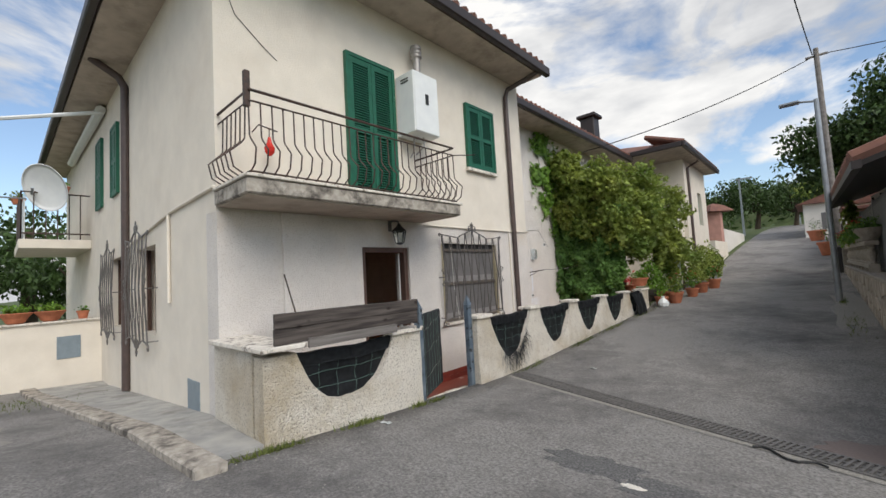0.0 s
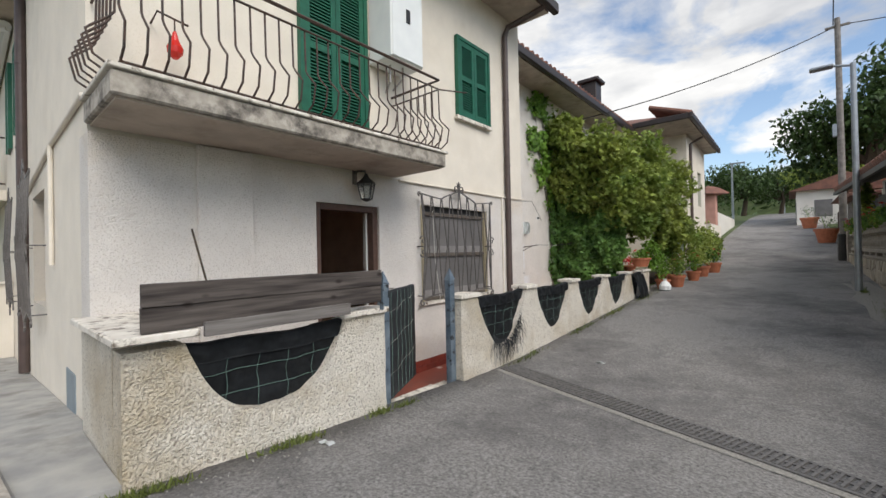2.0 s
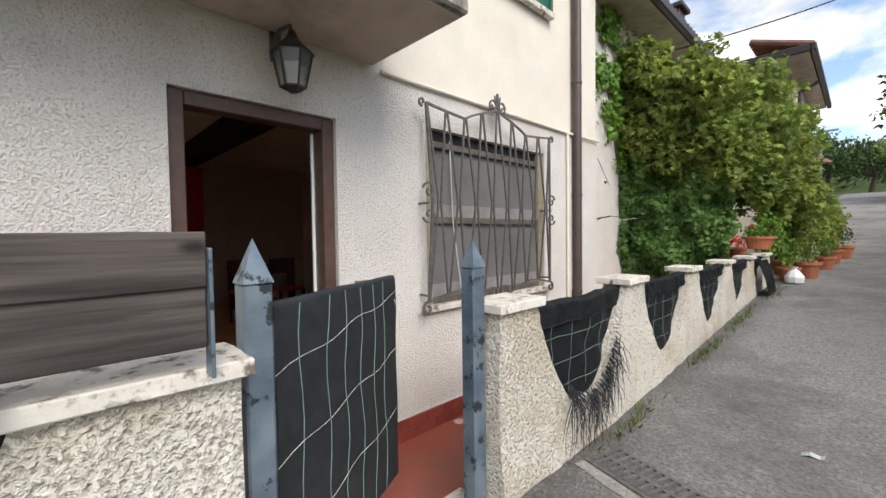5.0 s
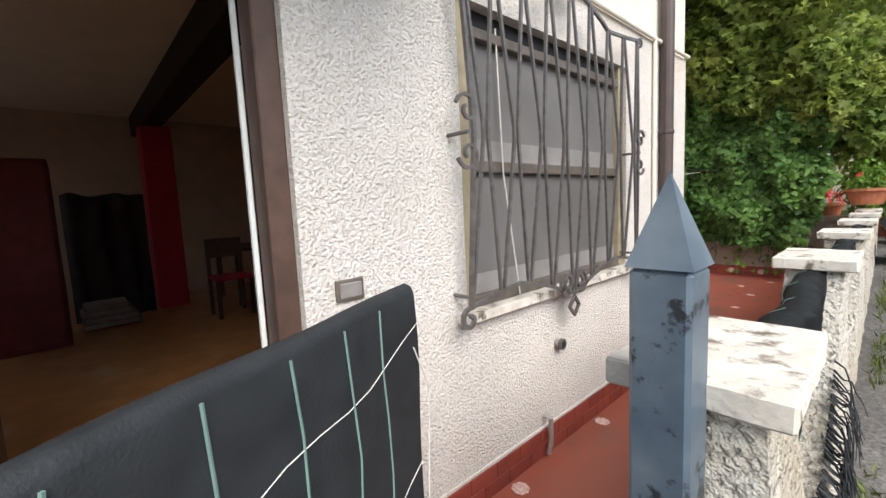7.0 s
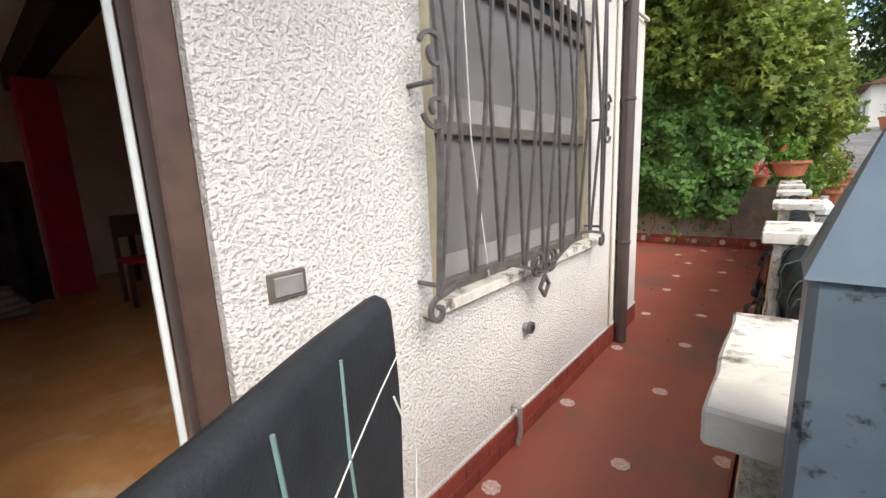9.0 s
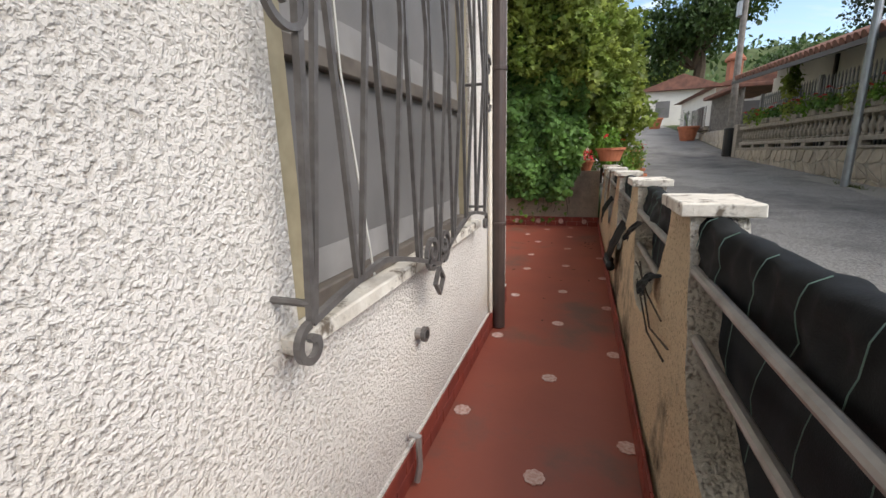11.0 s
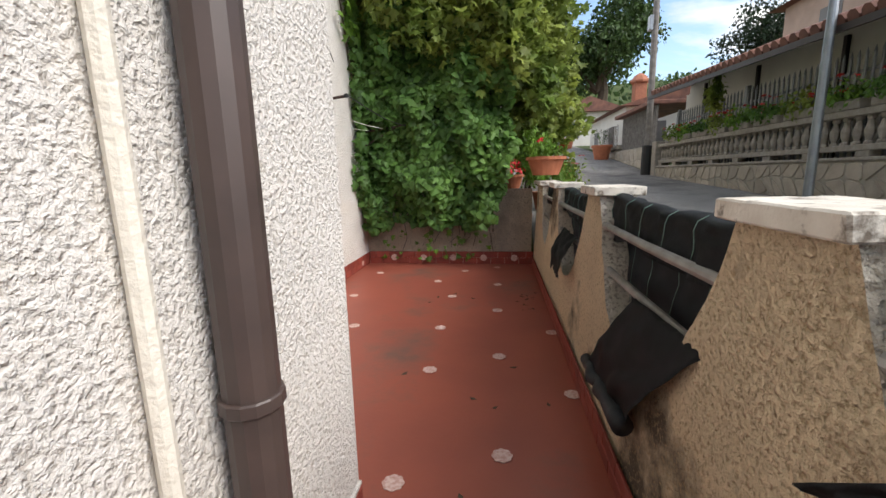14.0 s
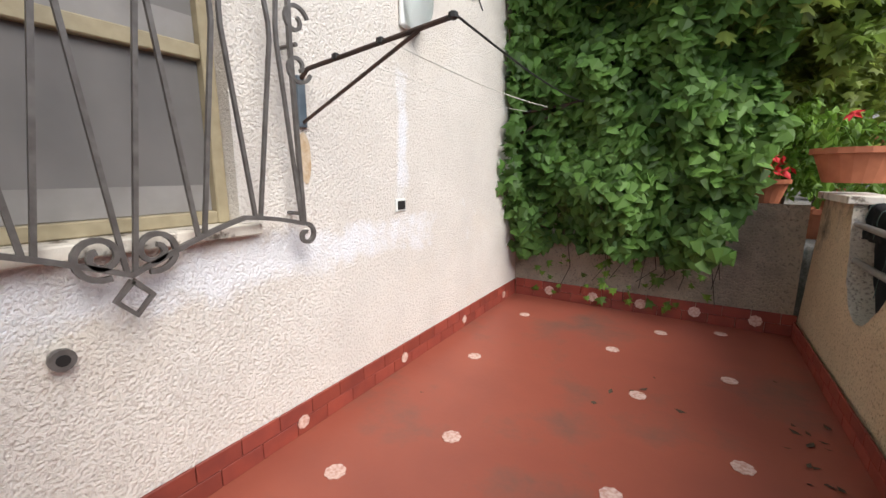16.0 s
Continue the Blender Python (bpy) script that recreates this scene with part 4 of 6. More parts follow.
# ---- pipes ----


def downpipe(x, y, z0, z1, label, r=0.045):
    p = empty("downpipe", label=label, category="pipe")
    part("pipe", tube([(x, y, z0), (x, y, z1)], r, 14), M_BROWN, p)
    for z in (z0 + 0.75, z0 + 1.75, z0 + 2.9, z0 + 4.0):
        if z < z1:
            part("clamp", lathe([(r + 0.004, 0), (r + 0.006, 0.003), (r + 0.006, 0.022), (r + 0.004, 0.025)], (x, y, z), 14), M_BROWN, p)
    return p


p = downpipe(WX + 0.05, 6.70, FZ + 0.01, 5.1, "brown metal downpipe on the house front")
part("swan_neck", tube([(WX + 0.05, 6.70, 5.1), (WX + 0.1, 6.72, 5.25), (-3.7, 6.9, 5.42), (-3.55, 6.95, 5.5)], 0.045, 12), M_BROWN, p)
p = downpipe(-8.2, 1.33, 0.1, 5.1, "brown metal downpipe on the side wall", 0.06)
part("swan_neck", tube([(-8.2, 1.33, 5.1), (-8.2, 1.25, 5.25), (-8.3, 0.9, 5.5)], 0.06, 12), M_BROWN, p)
thing("wall_pipe", tube([(WX + 0.018, 4.25, 2.425), (WX + 0.018, 6.6, 2.425), (WX + 0.018, 7.25, 2.44)], 0.014, 8), M_UPPER, "painted service pipe along the house front", "pipe")
thing("wall_pipe", tube([(WX + 0.018, 6.56, 2.42), (WX + 0.018, 6.56, 0.2)], 0.014, 8), M_UPPER, "painted vertical service pipe beside the downpipe", "pipe")
thing("wall_pipe", tube([(-8.2, 1.36, 2.40), (-5.8, 1.36, 2.62), (-4.24, 1.36, 2.66), (-4.2, 1.45, 2.62)], 0.02, 8), M_UPPER, "painted service pipe along the side wall", "pipe")
thing("wall_pipe", tube([(-5.82, 1.355, 2.62), (-5.82, 1.355, 1.5)], 0.02, 8), M_UPPER, "painted vertical service pipe on the side wall", "pipe")
thing("wall_hatch", box((-5.2, 1.372, 0.32), (-4.8, 1.385, 0.66), 0.003), M_HATCH, "grey metal hatch low in the side wall", "hatch")

# ---- gate ----


def gate_post(x, y, z0, z1, label):
    g = empty("gate_post", label=label, category="post", group="gate posts")
    bm = bmesh.new()
    r = 0.037
    add_box(bm, (x - r, y - r, z0), (x + r, y + r, z1 - 0.12), 0.006)
    part("shaft", bm, M_POST, g)
    bm = bmesh.new()
    b = [bm.verts.new((x + sx * (r + 0.003), y + sy * (r + 0.003), z1 - 0.119)) for sx, sy in ((-1, -1), (1, -1), (1, 1), (-1, 1))]
    t = bm.verts.new((x, y, z1))
    for k in range(4):
        bm.faces.new((b[k], b[(k + 1) % 4], t))
    bm.faces.new(b)
    part("point", bm, M_POST, g, "pointed steel cap")


gate_post(-3.23, 3.115, 0.15, 1.40, "chipped blue-grey steel gate post with pointed top")
gate_post(-3.24, 4.005, 0.15, 1.385, "chipped blue-grey steel post beside the gate opening")
gate = empty("gate", label="open iron gate wrapped in black shade cloth", category="gate")
GA, GB = Vector((-3.275, 3.17, 0)), Vector((-3.645, 3.885, 0))
gd = (GB - GA).normalized()
gn = Vector((gd.y, -gd.x, 0))


def gate_pt(u, v):
    p = GA + (GB - GA) * u
    wob = 0.008 * noise.noise((u * 5, v * 4, 1))
    return p + gn * wob + Vector((0, 0, 0.27 + 0.93 * v + 0.004 * noise.noise((u * 4, 0, 9)) * v))


def gate_wrap(u, v):
    """The cloth goes up the street side, over the top bar and down behind."""
    if v < 0.46:
        return gate_pt(u, v / 0.46) + gn * 0.018
    if v > 0.54:
        return gate_pt(u, (1 - v) / 0.46) - gn * 0.018
    a = (v - 0.46) / 0.08 * math.pi
    return gate_pt(u, 1.0) + gn * 0.018 * math.cos(a) + Vector((0, 0, 0.018 * math.sin(a)))


smooth_ob(part("cloth", grid_sheet(gate_wrap, 30, 50), M_CLOTH, gate, "black shade cloth"))
for k, u in enumerate((0.14, 0.32, 0.46, 0.60, 0.73, 0.85)):
    for sgn in (0.019, -0.0195):
        part("stitch", tube([gate_pt(u + 0.012 * math.sin(i * 1.3 + k), i / 10) + gn * (sgn + 0.0005) for i in range(11)], 0.0018, 4), M_THREAD, gate, "pale green thread")
for v in (0.55, 0.84, 0.25):
    part("twine", tube([gate_pt(i / 14, v + 0.14 * (i / 14) - 0.05 + 0.012 * math.sin(i)) + gn * 0.0195 for i in range(15)], 0.0009, 4), M_TWINE, gate, "white twine")
part("wire", tube([gate_pt(0.97, 0.9) + gn * 0.02, gate_pt(1.02, 0.8) + gn * 0.03, gate_pt(1.0, 0.6) + gn * 0.03, gate_pt(1.02, 0.35) + gn * 0.02], 0.0014, 5), M_TWINE, gate)
for u in (0.0, 1.0):
    part("stile", tube([GA + (GB - GA) * u + Vector((0, 0, 0.28)), GA + (GB - GA) * u + Vector((0, 0, 1.16))], 0.015, 6), M_POST, gate)

# planks over the near bay
rnd = random.Random(5)
for z0, z1, y0, y1, dx in ((1.296, 1.415, 1.40, 2.965, 0.009), (1.165, 1.297, 1.40, 2.965, 0.0), (1.11, 1.19, 1.68, 2.645, 0.032)):
    bm = box((-3.105 + dx, y0, z0), (-3.077 + dx, y1, z1), 0.003)
    bmesh.ops.subdivide_edges(bm, edges=[e for e in bm.edges if abs(e.verts[0].co.y - e.verts[1].co.y) > 0.5], cuts=24)
    for v in bm.verts:
        v.co.z += 0.004 * noise.noise((v.co.y * 3, z0 * 9, 1)) + 0.002 * noise.noise((v.co.y * 14, v.co.z * 9, 5))
        v.co.x += 0.003 * noise.noise((v.co.y * 2, z0 * 5, 3))
    thing("plank", bm, M_PLANKP if dx > 0.02 else M_PLANK, "weathered grey timber board along the parapet", "board", "parapet boards")
for y in (1.5, 2.84):
    thing("plank_batten", box((-3.149, y, 1.162), (-3.108, y + 0.06, 1.40), 0.004), M_PLANK, "rough batten holding the parapet boards", "board", "parapet boards")
thing("steel_strap", box((-3.108, 2.967, 1.10), (-3.06, 2.975, 1.38), 0.002), M_POST, "thin steel strap at the end of the boards", "strap")
thing("cane", tube([(-3.75, 2.0, 1.12), (-3.9, 1.9, 1.75)], 0.008, 5), M_BARK, "thin dry cane leaning on the wall", "cane")

# ---- shade cloth and rails in the bays ----


def bay(y0, y1, torn, seed):
    b = empty("shade_screen", label="black shade cloth tied on grey rails in a parapet bay", category="screen", group="parapet screens")
    top, low = pillar_top(y0) - 0.015, 0.40

    def sag(u):
        return 0.03 * math.sin(math.pi * u) + 0.018 * noise.noise((u * 4, seed, 0))

    def sheet(u, v):
        y = y0 - 0.06 + (y1 - y0 + 0.12) * u
        z = low + (top - low) * v - sag(u) * v
        x = -3.225 + 0.025 * noise.noise((u * 3 + seed, v * 3, 0)) + 0.012 * noise.noise((u * 9, v * 5 + u * 6, seed)) + 0.02 * v
        return Vector((x, y, z))

    def fold(u, v):
        """The cloth laid over the top rail, its hem hanging unevenly on the terrace side."""
        p = sheet(u, 1.0)
        crease = 0.010 * noise.noise((u * 11 + v * 3, v * 4, seed + 2)) + 0.006 * noise.noise((u * 27, v * 9, seed))
        drop = 0.15 + 0.05 * noise.noise((u * 4, seed, 7))
        if v < 0.3:
            q = v / 0.3
            return p + Vector((0.028 + crease, 0, -0.10 * (1 - q)))
        if v < 0.55:
            a = (v - 0.3) / 0.25 * math.pi
            return p + Vector((0.028 * math.cos(a) - 0.022 * (1 - math.cos(a)) / 2 + crease, 0, 0.02 * math.sin(a) + crease * 0.5))
        q = (v - 0.55) / 0.45
        return p + Vector((-0.05 - 0.015 * q + crease * 1.6, 0.02 * q * noise.noise((u * 3, 0, seed)), -drop * q))
    smooth_ob(part("cloth", grid_sheet(sheet, 40, 22, 0.005), M_CLOTH, b))
    smooth_ob(part("folded_hem", grid_sheet(fold, 56, 26, 0.004), M_CLOTH, b, "cloth folded over the top rail"))
    for z in (0.905, 0.72):
        part("rail", tube([(-3.29, y0 - 0.05, z), (-3.288, (y0 + y1) / 2, z - 0.006), (-3.29, y1 + 0.05, z)], 0.016, 10), M_PIPE, b, "grey painted rail")
    count = int((y1 - y0) / 0.16)
    for k in range(count):
        u = (k + 0.5) / max(1, count)
        for off in (0.0035, -0.0085):
            part("stitch", tube([sheet(u + 0.006 * math.sin(i * 1.7 + k), 0.2 + 0.72 * i / 8) + Vector((off, 0, 0)) for i in range(9)], 0.0013, 4), M_THREAD, b)
        part("stitch", tube([fold(u + 0.01 * i / 6, 0.45 + 0.5 * i / 6) + Vector((-0.004, 0, 0.002)) for i in range(7)], 0.0014, 4), M_THREAD, b)
    for v in (0.28, 0.5, 0.72):
        part("stitch", tube([sheet(0.04 + 0.92 * i / 14, v + 0.004 * math.sin(i * 2)) + Vector((0.0045, 0, 0)) for i in range(15)], 0.0014, 4), M_THREAD, b)
    return b


for k, ((a0, a1), (b0, b1)) in enumerate(zip(PILLARS, PILLARS[1:])):
    if k != 1:
        bay(a1, b0, k in (3, 4), k + 1)
# torn fringe on the street side of the bay by the gate
fr = empty("cloth_fringe", label="frayed black cloth strands hanging over the parapet", category="cloth")
for i in range(120):
    y = 4.62 + 0.62 * rnd.random()
    z = scoop(y) + 0.01 + 0.07 * rnd.random()
    pts = [(-3.15, y, z), (-3.135 + 0.02 * rnd.random(), y + 0.02 * rnd.random(), z - 0.02 - 0.02 * rnd.random())]
    fall = rnd.uniform(0.06, 0.30)
    lean = rnd.uniform(-0.08, 0.16)
    for q in range(1, 5):
        pts.append((-3.118 + 0.05 * (q / 4) * rnd.uniform(0.5, 1.0), y - lean * q / 4 + 0.012 * math.sin(q * 1.7 + i), z - fall * (q / 4) ** 1.2))
    part("strand", tube(pts, 0.0035, 4, 0.001), M_CLOTH, fr)


def flap(origin, along, fall, bulge, seed):
    """A torn piece of cloth: a top edge, the way it falls and how far it curls."""
    o, a, f = Vector(origin), Vector(along), Vector(fall)
    out = a.cross(f).normalized()

    def pt(u, v):
        taper = 1 - 0.35 * v * abs(noise.noise((seed, 1.3, 0.4)) + 0.5)
        ragged = 1 + 0.16 * noise.noise((u * 6, seed, 0)) * v
        return o + a * (u * taper) + f * (v * ragged) + out * (bulge * math.sin(v * 2.6) + 0.018 * noise.noise((u * 4, v * 4, seed)))
    bm = grid_sheet(pt, 22, 22, 0.005)
    smooth_ob(thing("torn_cloth", bm, M_CLOTH, "torn flap of black shade cloth hanging from the parapet", "cloth", "torn cloth flaps"))


flap((-3.30, 6.40, 0.88), (-0.02, 0.12, -0.01), (-0.05, 0.20, -0.15), 0.02, 1)
flap((-3.31, 5.70, 0.78), (-0.02, 0.17, -0.04), (-0.05, 0.0, -0.10), 0.03, 2)
flap((-3.31, 7.06, 0.74), (0.0, 0.5, -0.02), (-0.06, 0.34, -0.42), 0.04, 3)
flap((-3.31, 8.62, 0.76), (0.0, 0.5, 0.0), (-0.08, 0.02, -0.26), 0.04, 4)
flap((-3.12, 9.86, 0.98), (0.03, 0.62, 0.0), (0.10, 0.05, -0.52), -0.04, 5)
roll = [(-3.39 - 0.03 * noise.noise((i * 0.9, 0, 3)), 7.36 + 0.06 * i, 0.36 - 0.003 * i + 0.015 * noise.noise((i * 0.8, 4, 0))) for i in range(10)]
smooth_ob(thing("cloth_roll", tube(roll, 0.035, 12, 0.026), M_CLOTH, "rolled hem of black cloth sagging beside the rails", "cloth", "torn cloth flaps"))

# ---- terrace details ----


def skirting(name, a, b, n_out, z0, z1, label):
    """A run of red skirting tiles from a to b, proud of the wall towards n_out."""
    s = empty(name, label=label, category="skirting", kind="structure")
    a, b, n = Vector(a), Vector(b), Vector(n_out)
    length = (b - a).length
    d = (b - a) / length
    count = max(1, round(length / 0.17))
    w = length / count
    half = (z1 - z0) / 2
    meshes = {}
    for row in range(2):
        shift = 0.5 * row
        edges = [0.0] + [min(length, w * (i + 1 - shift)) for i in range(count)] + ([length] if row else [])
        for e0, e1 in zip(edges, edges[1:]):
            span = round(e1 - e0, 3)
            if span < 0.02:
                continue
            if span not in meshes:
                meshes[span] = mesh_of("tile", box((0.0015, 0, 0.001), (span - 0.0015, 0.012, half - 0.002), 0.002), M_SKIRT)
            t = new("tile", meshes[span])
            t.parent = s
            side = Vector((0, 0, 1)).cross(d)
            flip = side.dot(n) < 0
            p = a + d * (e1 if flip else e0)
            ang = math.atan2(d.y, d.x) + (math.pi if flip else 0)
            t.matrix_local = Matrix.Translation((p.x, p.y, z0 + half * row)) @ Matrix.Rotation(ang, 4, "Z")
    return s


skirting("baseboard_street", (WX, 4.0, 0), (WX, 7.25, 0), (1, 0, 0), FZ, 0.175, "red skirting tiles along the house front")
skirting("baseboard_recess", (RX, 7.25, 0), (RX, 11.19, 0), (1, 0, 0), FZ, 0.175, "red skirting tiles along the recessed wall")
skirting("baseboard_back", (RX + 0.02, 11.185, 0), (-3.35, 11.185, 0), (0, -1, 0), FZ, 0.19, "red skirting tiles along the terrace back wall")
skirting("baseboard_parapet", (-3.358, 4.12, 0), (-3.358, 11.17, 0), (-1, 0, 0), FZ, 0.15, "red skirting tiles along the parapet")
skirting("baseboard_near", (WX, 1.62, 0), (WX, 3.1, 0), (1, 0, 0), FZ, 0.175, "red skirting tiles beside the street door")
structure("skirting_ledge", box((WX, 4.0, 0.178), (WX + 0.01, 7.25, 0.19)), M_FACADE, "thin mortar ledge above the skirting", "trim")

bm = bmesh.new()
ring = []
for k in range(36):
    a = 2 * math.pi * k / 36
    r = 0.043 * (0.86 + 0.14 * abs(math.cos(4 * a)))
    ring.append((r * math.cos(a), r * math.sin(a)))
top = [bm.verts.new((x, y, 0.003)) for x, y in ring]
bot = [bm.verts.new((x, y, 0.0)) for x, y in ring]
bm.faces.new(top)
for k in range(36):
    bm.faces.new((bot[k], bot[(k + 1) % 36], top[(k + 1) % 36], top[k]))
flower_mesh = mesh_of("painted_flower", bm, M_DECAL)
FLOWERS = [(-4.15, 4.86), (-4.15, 5.66), (-4.15, 6.56), (-4.16, 7.43), (-4.17, 8.32), (-4.2, 8.98), (-4.2, 9.77), (-4.16, 10.78), (-3.76, 5.32), (-3.76, 6.08),
           (-3.76, 6.87), (-3.76, 7.62), (-3.77, 8.53), (-3.78, 9.4), (-3.78, 10.2), (-3.79, 10.98), (-3.40, 5.6), (-3.40, 6.46), (-3.40, 7.28), (-3.40, 8.12),
           (-3.40, 8.95), (-4.41, 10.3), (-5.14, 8.55), (-4.86, 8.97), (-5.14, 9.74), (-5.14, 10.64), (-5.0, 7.7), (-4.55, 7.65)]
for k, (x, y) in enumerate(FLOWERS):
    f = tagged(new("painted_flower", flower_mesh), "pale flower painted on the red terrace floor", "decal", "painted flowers")
    f.matrix_world = pose(x, y, FZ + 0.001, 0, 0, k * 17)
rnd = random.Random(11)
for k in range(5):
    y = 7.9 + 0.75 * k
    f = tagged(new("painted_flower", flower_mesh), "pale flower painted on the red skirting", "decal", "painted flowers")
    f.matrix_world = pose(RX + 0.0145, y, 0.09, 0, 90, 0) @ Matrix.Scale(0.75, 4)
for k in range(5):
    f = tagged(new("painted_flower", flower_mesh), "pale flower painted on the red skirting", "decal", "painted flowers")
    f.matrix_world = pose(-5.1 + 0.38 * k, 11.17, 0.11, 90, 0, 0)

# dry leaves on the floor
dl = tagged(new("dry_leaves"), "scattered brown dry leaves on the terrace floor", "leaves", kind="stuff")
pts = [(rnd.uniform(-4.4, -4.0), rnd.uniform(9.3, 10.2), FZ + 0.008) for _ in range(6)] + [(rnd.uniform(-3.6, -3.42), rnd.uniform(9.4, 9.9), FZ + 0.01) for _ in range(14)] + [(rnd.uniform(-5.3, -3.5), rnd.uniform(6.0, 11.1), FZ + 0.006) for _ in range(16)]
leaves("dry_leaf", pts, 0.045, M_BARK, dl, "oval", (0, 0, 1), 0.15, 3)

# sockets, taps, light on the walls


def wall_socket(x, y, z, w, label, dark):
    s = empty("wall_socket", label=label, category="socket")
    part("plate", box((x, y - w / 2, z - 0.035), (x + 0.012, y + w / 2, z + 0.035), 0.003), M_DULL if dark else M_WHITE, s)
    part("cover", box((x + 0.0122, y - w / 2 + 0.012, z - 0.024), (x + 0.018, y + w / 2 - 0.012, z + 0.024), 0.002), M_PIPE if dark else M_DARK, s)


wall_socket(WX, 4.09, 1.10, 0.10, "grey weatherproof socket on the roughcast wall", True)
wall_socket(RX, 9.4, 1.0, 0.09, "small white socket on the recessed wall", False)
wall_socket(RX, 10.2, 2.35, 0.12, "small white junction box on the recessed wall", False)


def tap(x, y, z, label):
    t = empty("wall_vent", label=label, category="pipe end")
    part("stub", tube([(x - 0.02, y, z), (x + 0.04, y, z)], 0.022, 12), M_PIPE, t)
    part("ring", tube([(x + 0.028, y, z), (x + 0.045, y, z)], 0.03, 12), M_IRON, t)
    # solid black plug: the shade inside the pipe, painted
    part("bore", tube([(x + 0.04, y, z), (x + 0.047, y, z)], 0.016, 10), M_DARK, t)


tap(WX, 5.29, 0.60, "short grey pipe end in the roughcast wall")
tap(RX, 7.9, 0.70, "round grey vent end in the recessed wall")
thing("floor_spigot", tube([(WX + 0.015, 5.15, 0.25), (WX + 0.05, 5.15, 0.25), (WX + 0.05, 5.15, 0.12), (WX + 0.04, 5.14, 0.06)], 0.013, 8), M_PIPE, "small bent galvanised pipe above the skirting", "pipe")
wl_ = empty("bulkhead_lamp", label="oval glass wall lamp on the recessed wall", category="lamp")
part("base", box((RX, 9.42, 1.93), (RX + 0.03, 9.60, 2.22), 0.01), M_WHITE, wl_)
bm = lathe([(0.02, -0.145), (0.06, -0.13), (0.085, -0.07), (0.09, 0), (0.085, 0.07), (0.06, 0.13), (0.02, 0.145)], (0, 0, 0), 18)
g_ = smooth_ob(part("glass", bm, M_GLASS, wl_, "frosted glass cover"))
g_.matrix_local = pose(RX + 0.06, 9.51, 2.075)


def line_arm(y, z, reach, label):
    a = empty("laundry_hanger", label=label, category="bracket", group="clothes line arms")
    part("plate", box((RX, y - 0.02, z - 0.07), (RX + 0.02, y + 0.02, z + 0.13), 0.003), M_POST, a)
    part("arm", tube([(RX + 0.02, y, z + 0.12), (RX + 0.06, y, z + 0.15), (RX + reach, y, z + 0.22)], 0.009, 8), M_RAIL, a)
    part("brace", tube([(RX + 0.02, y, z - 0.05), (RX + reach * 0.82, y, z + 0.2)], 0.007, 6), M_RAIL, a)
    for k in (0.3, 0.6, 1.0):
        part("eyelet", lathe([(0.008, 0), (0.016, 0.005), (0.016, 0.02), (0.008, 0.025)], (RX + reach * k, y, z + 0.14 + 0.07 * k), 8), M_DARK, a)


line_arm(8.75, 1.43, 0.72, "black iron clothes line arm on the recessed wall")
line_arm(10.95, 1.50, 0.60, "black iron clothes line arm near the ivy")
for k, r in ((1.0, 0.0045), (0.6, 0.003), (0.3, 0.002)):
    thing("clothes_line", tube([(RX + 0.72 * k + (0.6 - 0.72) * k * t, 8.75 + 2.2 * t, 1.60 + 0.06 * k - 0.03 * math.sin(math.pi * t) + 0.05 * t) for t in [i / 12 for i in range(13)]], r, 5), M_CABLE if k == 1.0 else M_TWINE, "thin clothes line between the iron arms", "line", "clothes lines")
thing("wall_cable", tube([(RX + 0.006, 8.9, 3.0), (RX + 0.006, 9.3, 2.7), (RX + 0.006, 9.9, 2.75), (RX + 0.006, 10.4, 2.3)], 0.004, 5), M_CABLE, "thin cable on the recessed wall", "cable")
thing("wall_cable", tube([(WX - 0.006, 1.45, 4.95), (WX - 0.006, 1.6, 4.55), (WX - 0.006, 1.9, 4.3), (WX - 0.006, 2.05, 4.2)], 0.004, 5), M_CABLE, "thin cable hanging on the upper wall", "cable")
for s, (y, z) in enumerate(((5.85, 0.62), (5.9, 0.55), (6.0, 0.66))):
    thing("dry_stem", tube([(-3.338, y - 0.5, z), (-3.35, y - 0.2, z - 0.05 + 0.03 * s), (-3.345, y + 0.1, z + 0.04), (-3.338, y + 0.3, z + 0.1 - 0.04 * s)], 0.004, 5), M_BARK, "dry creeper stem on the parapet", "stem", "dry stems")

M_RUST = mat("rust_streak", (0.46, 0.33, 0.20), (0.58, 0.48, 0.36), 25, 0.9, bump=0.5, bump_scale=80)


def smear(name, x, y0, y1, zfun, half, material, label, seed):
    """A thin ragged band of repair paint or stain on a wall facing the street."""
    bm = bmesh.new()
    n = 48
    up, dn = [], []
    for i in range(n + 1):
        y = y0 + (y1 - y0) * i / n
        k = math.sin(math.pi * (0.04 + 0.92 * i / n)) ** 0.5
        w1 = half * k * (0.7 + 0.9 * abs(noise.noise((y * 7, seed, 1))))
        w2 = half * k * (0.7 + 0.9 * abs(noise.noise((y * 7, seed, 6))))
        up.append(bm.verts.new((x + 0.0025, y, zfun(y) + w1)))
        dn.append(bm.verts.new((x + 0.0025, y, zfun(y) - w2)))
    for i in range(n):
        bm.faces.new((up[i], up[i + 1], dn[i + 1], dn[i]))
    structure(name, bm, material, label, "wall stain")


smear("trim_rust_streak", RX, 8.72, 8.79, lambda y: 1.25, 0.12, M_RUST, "rust streak below the iron bracket", 3)

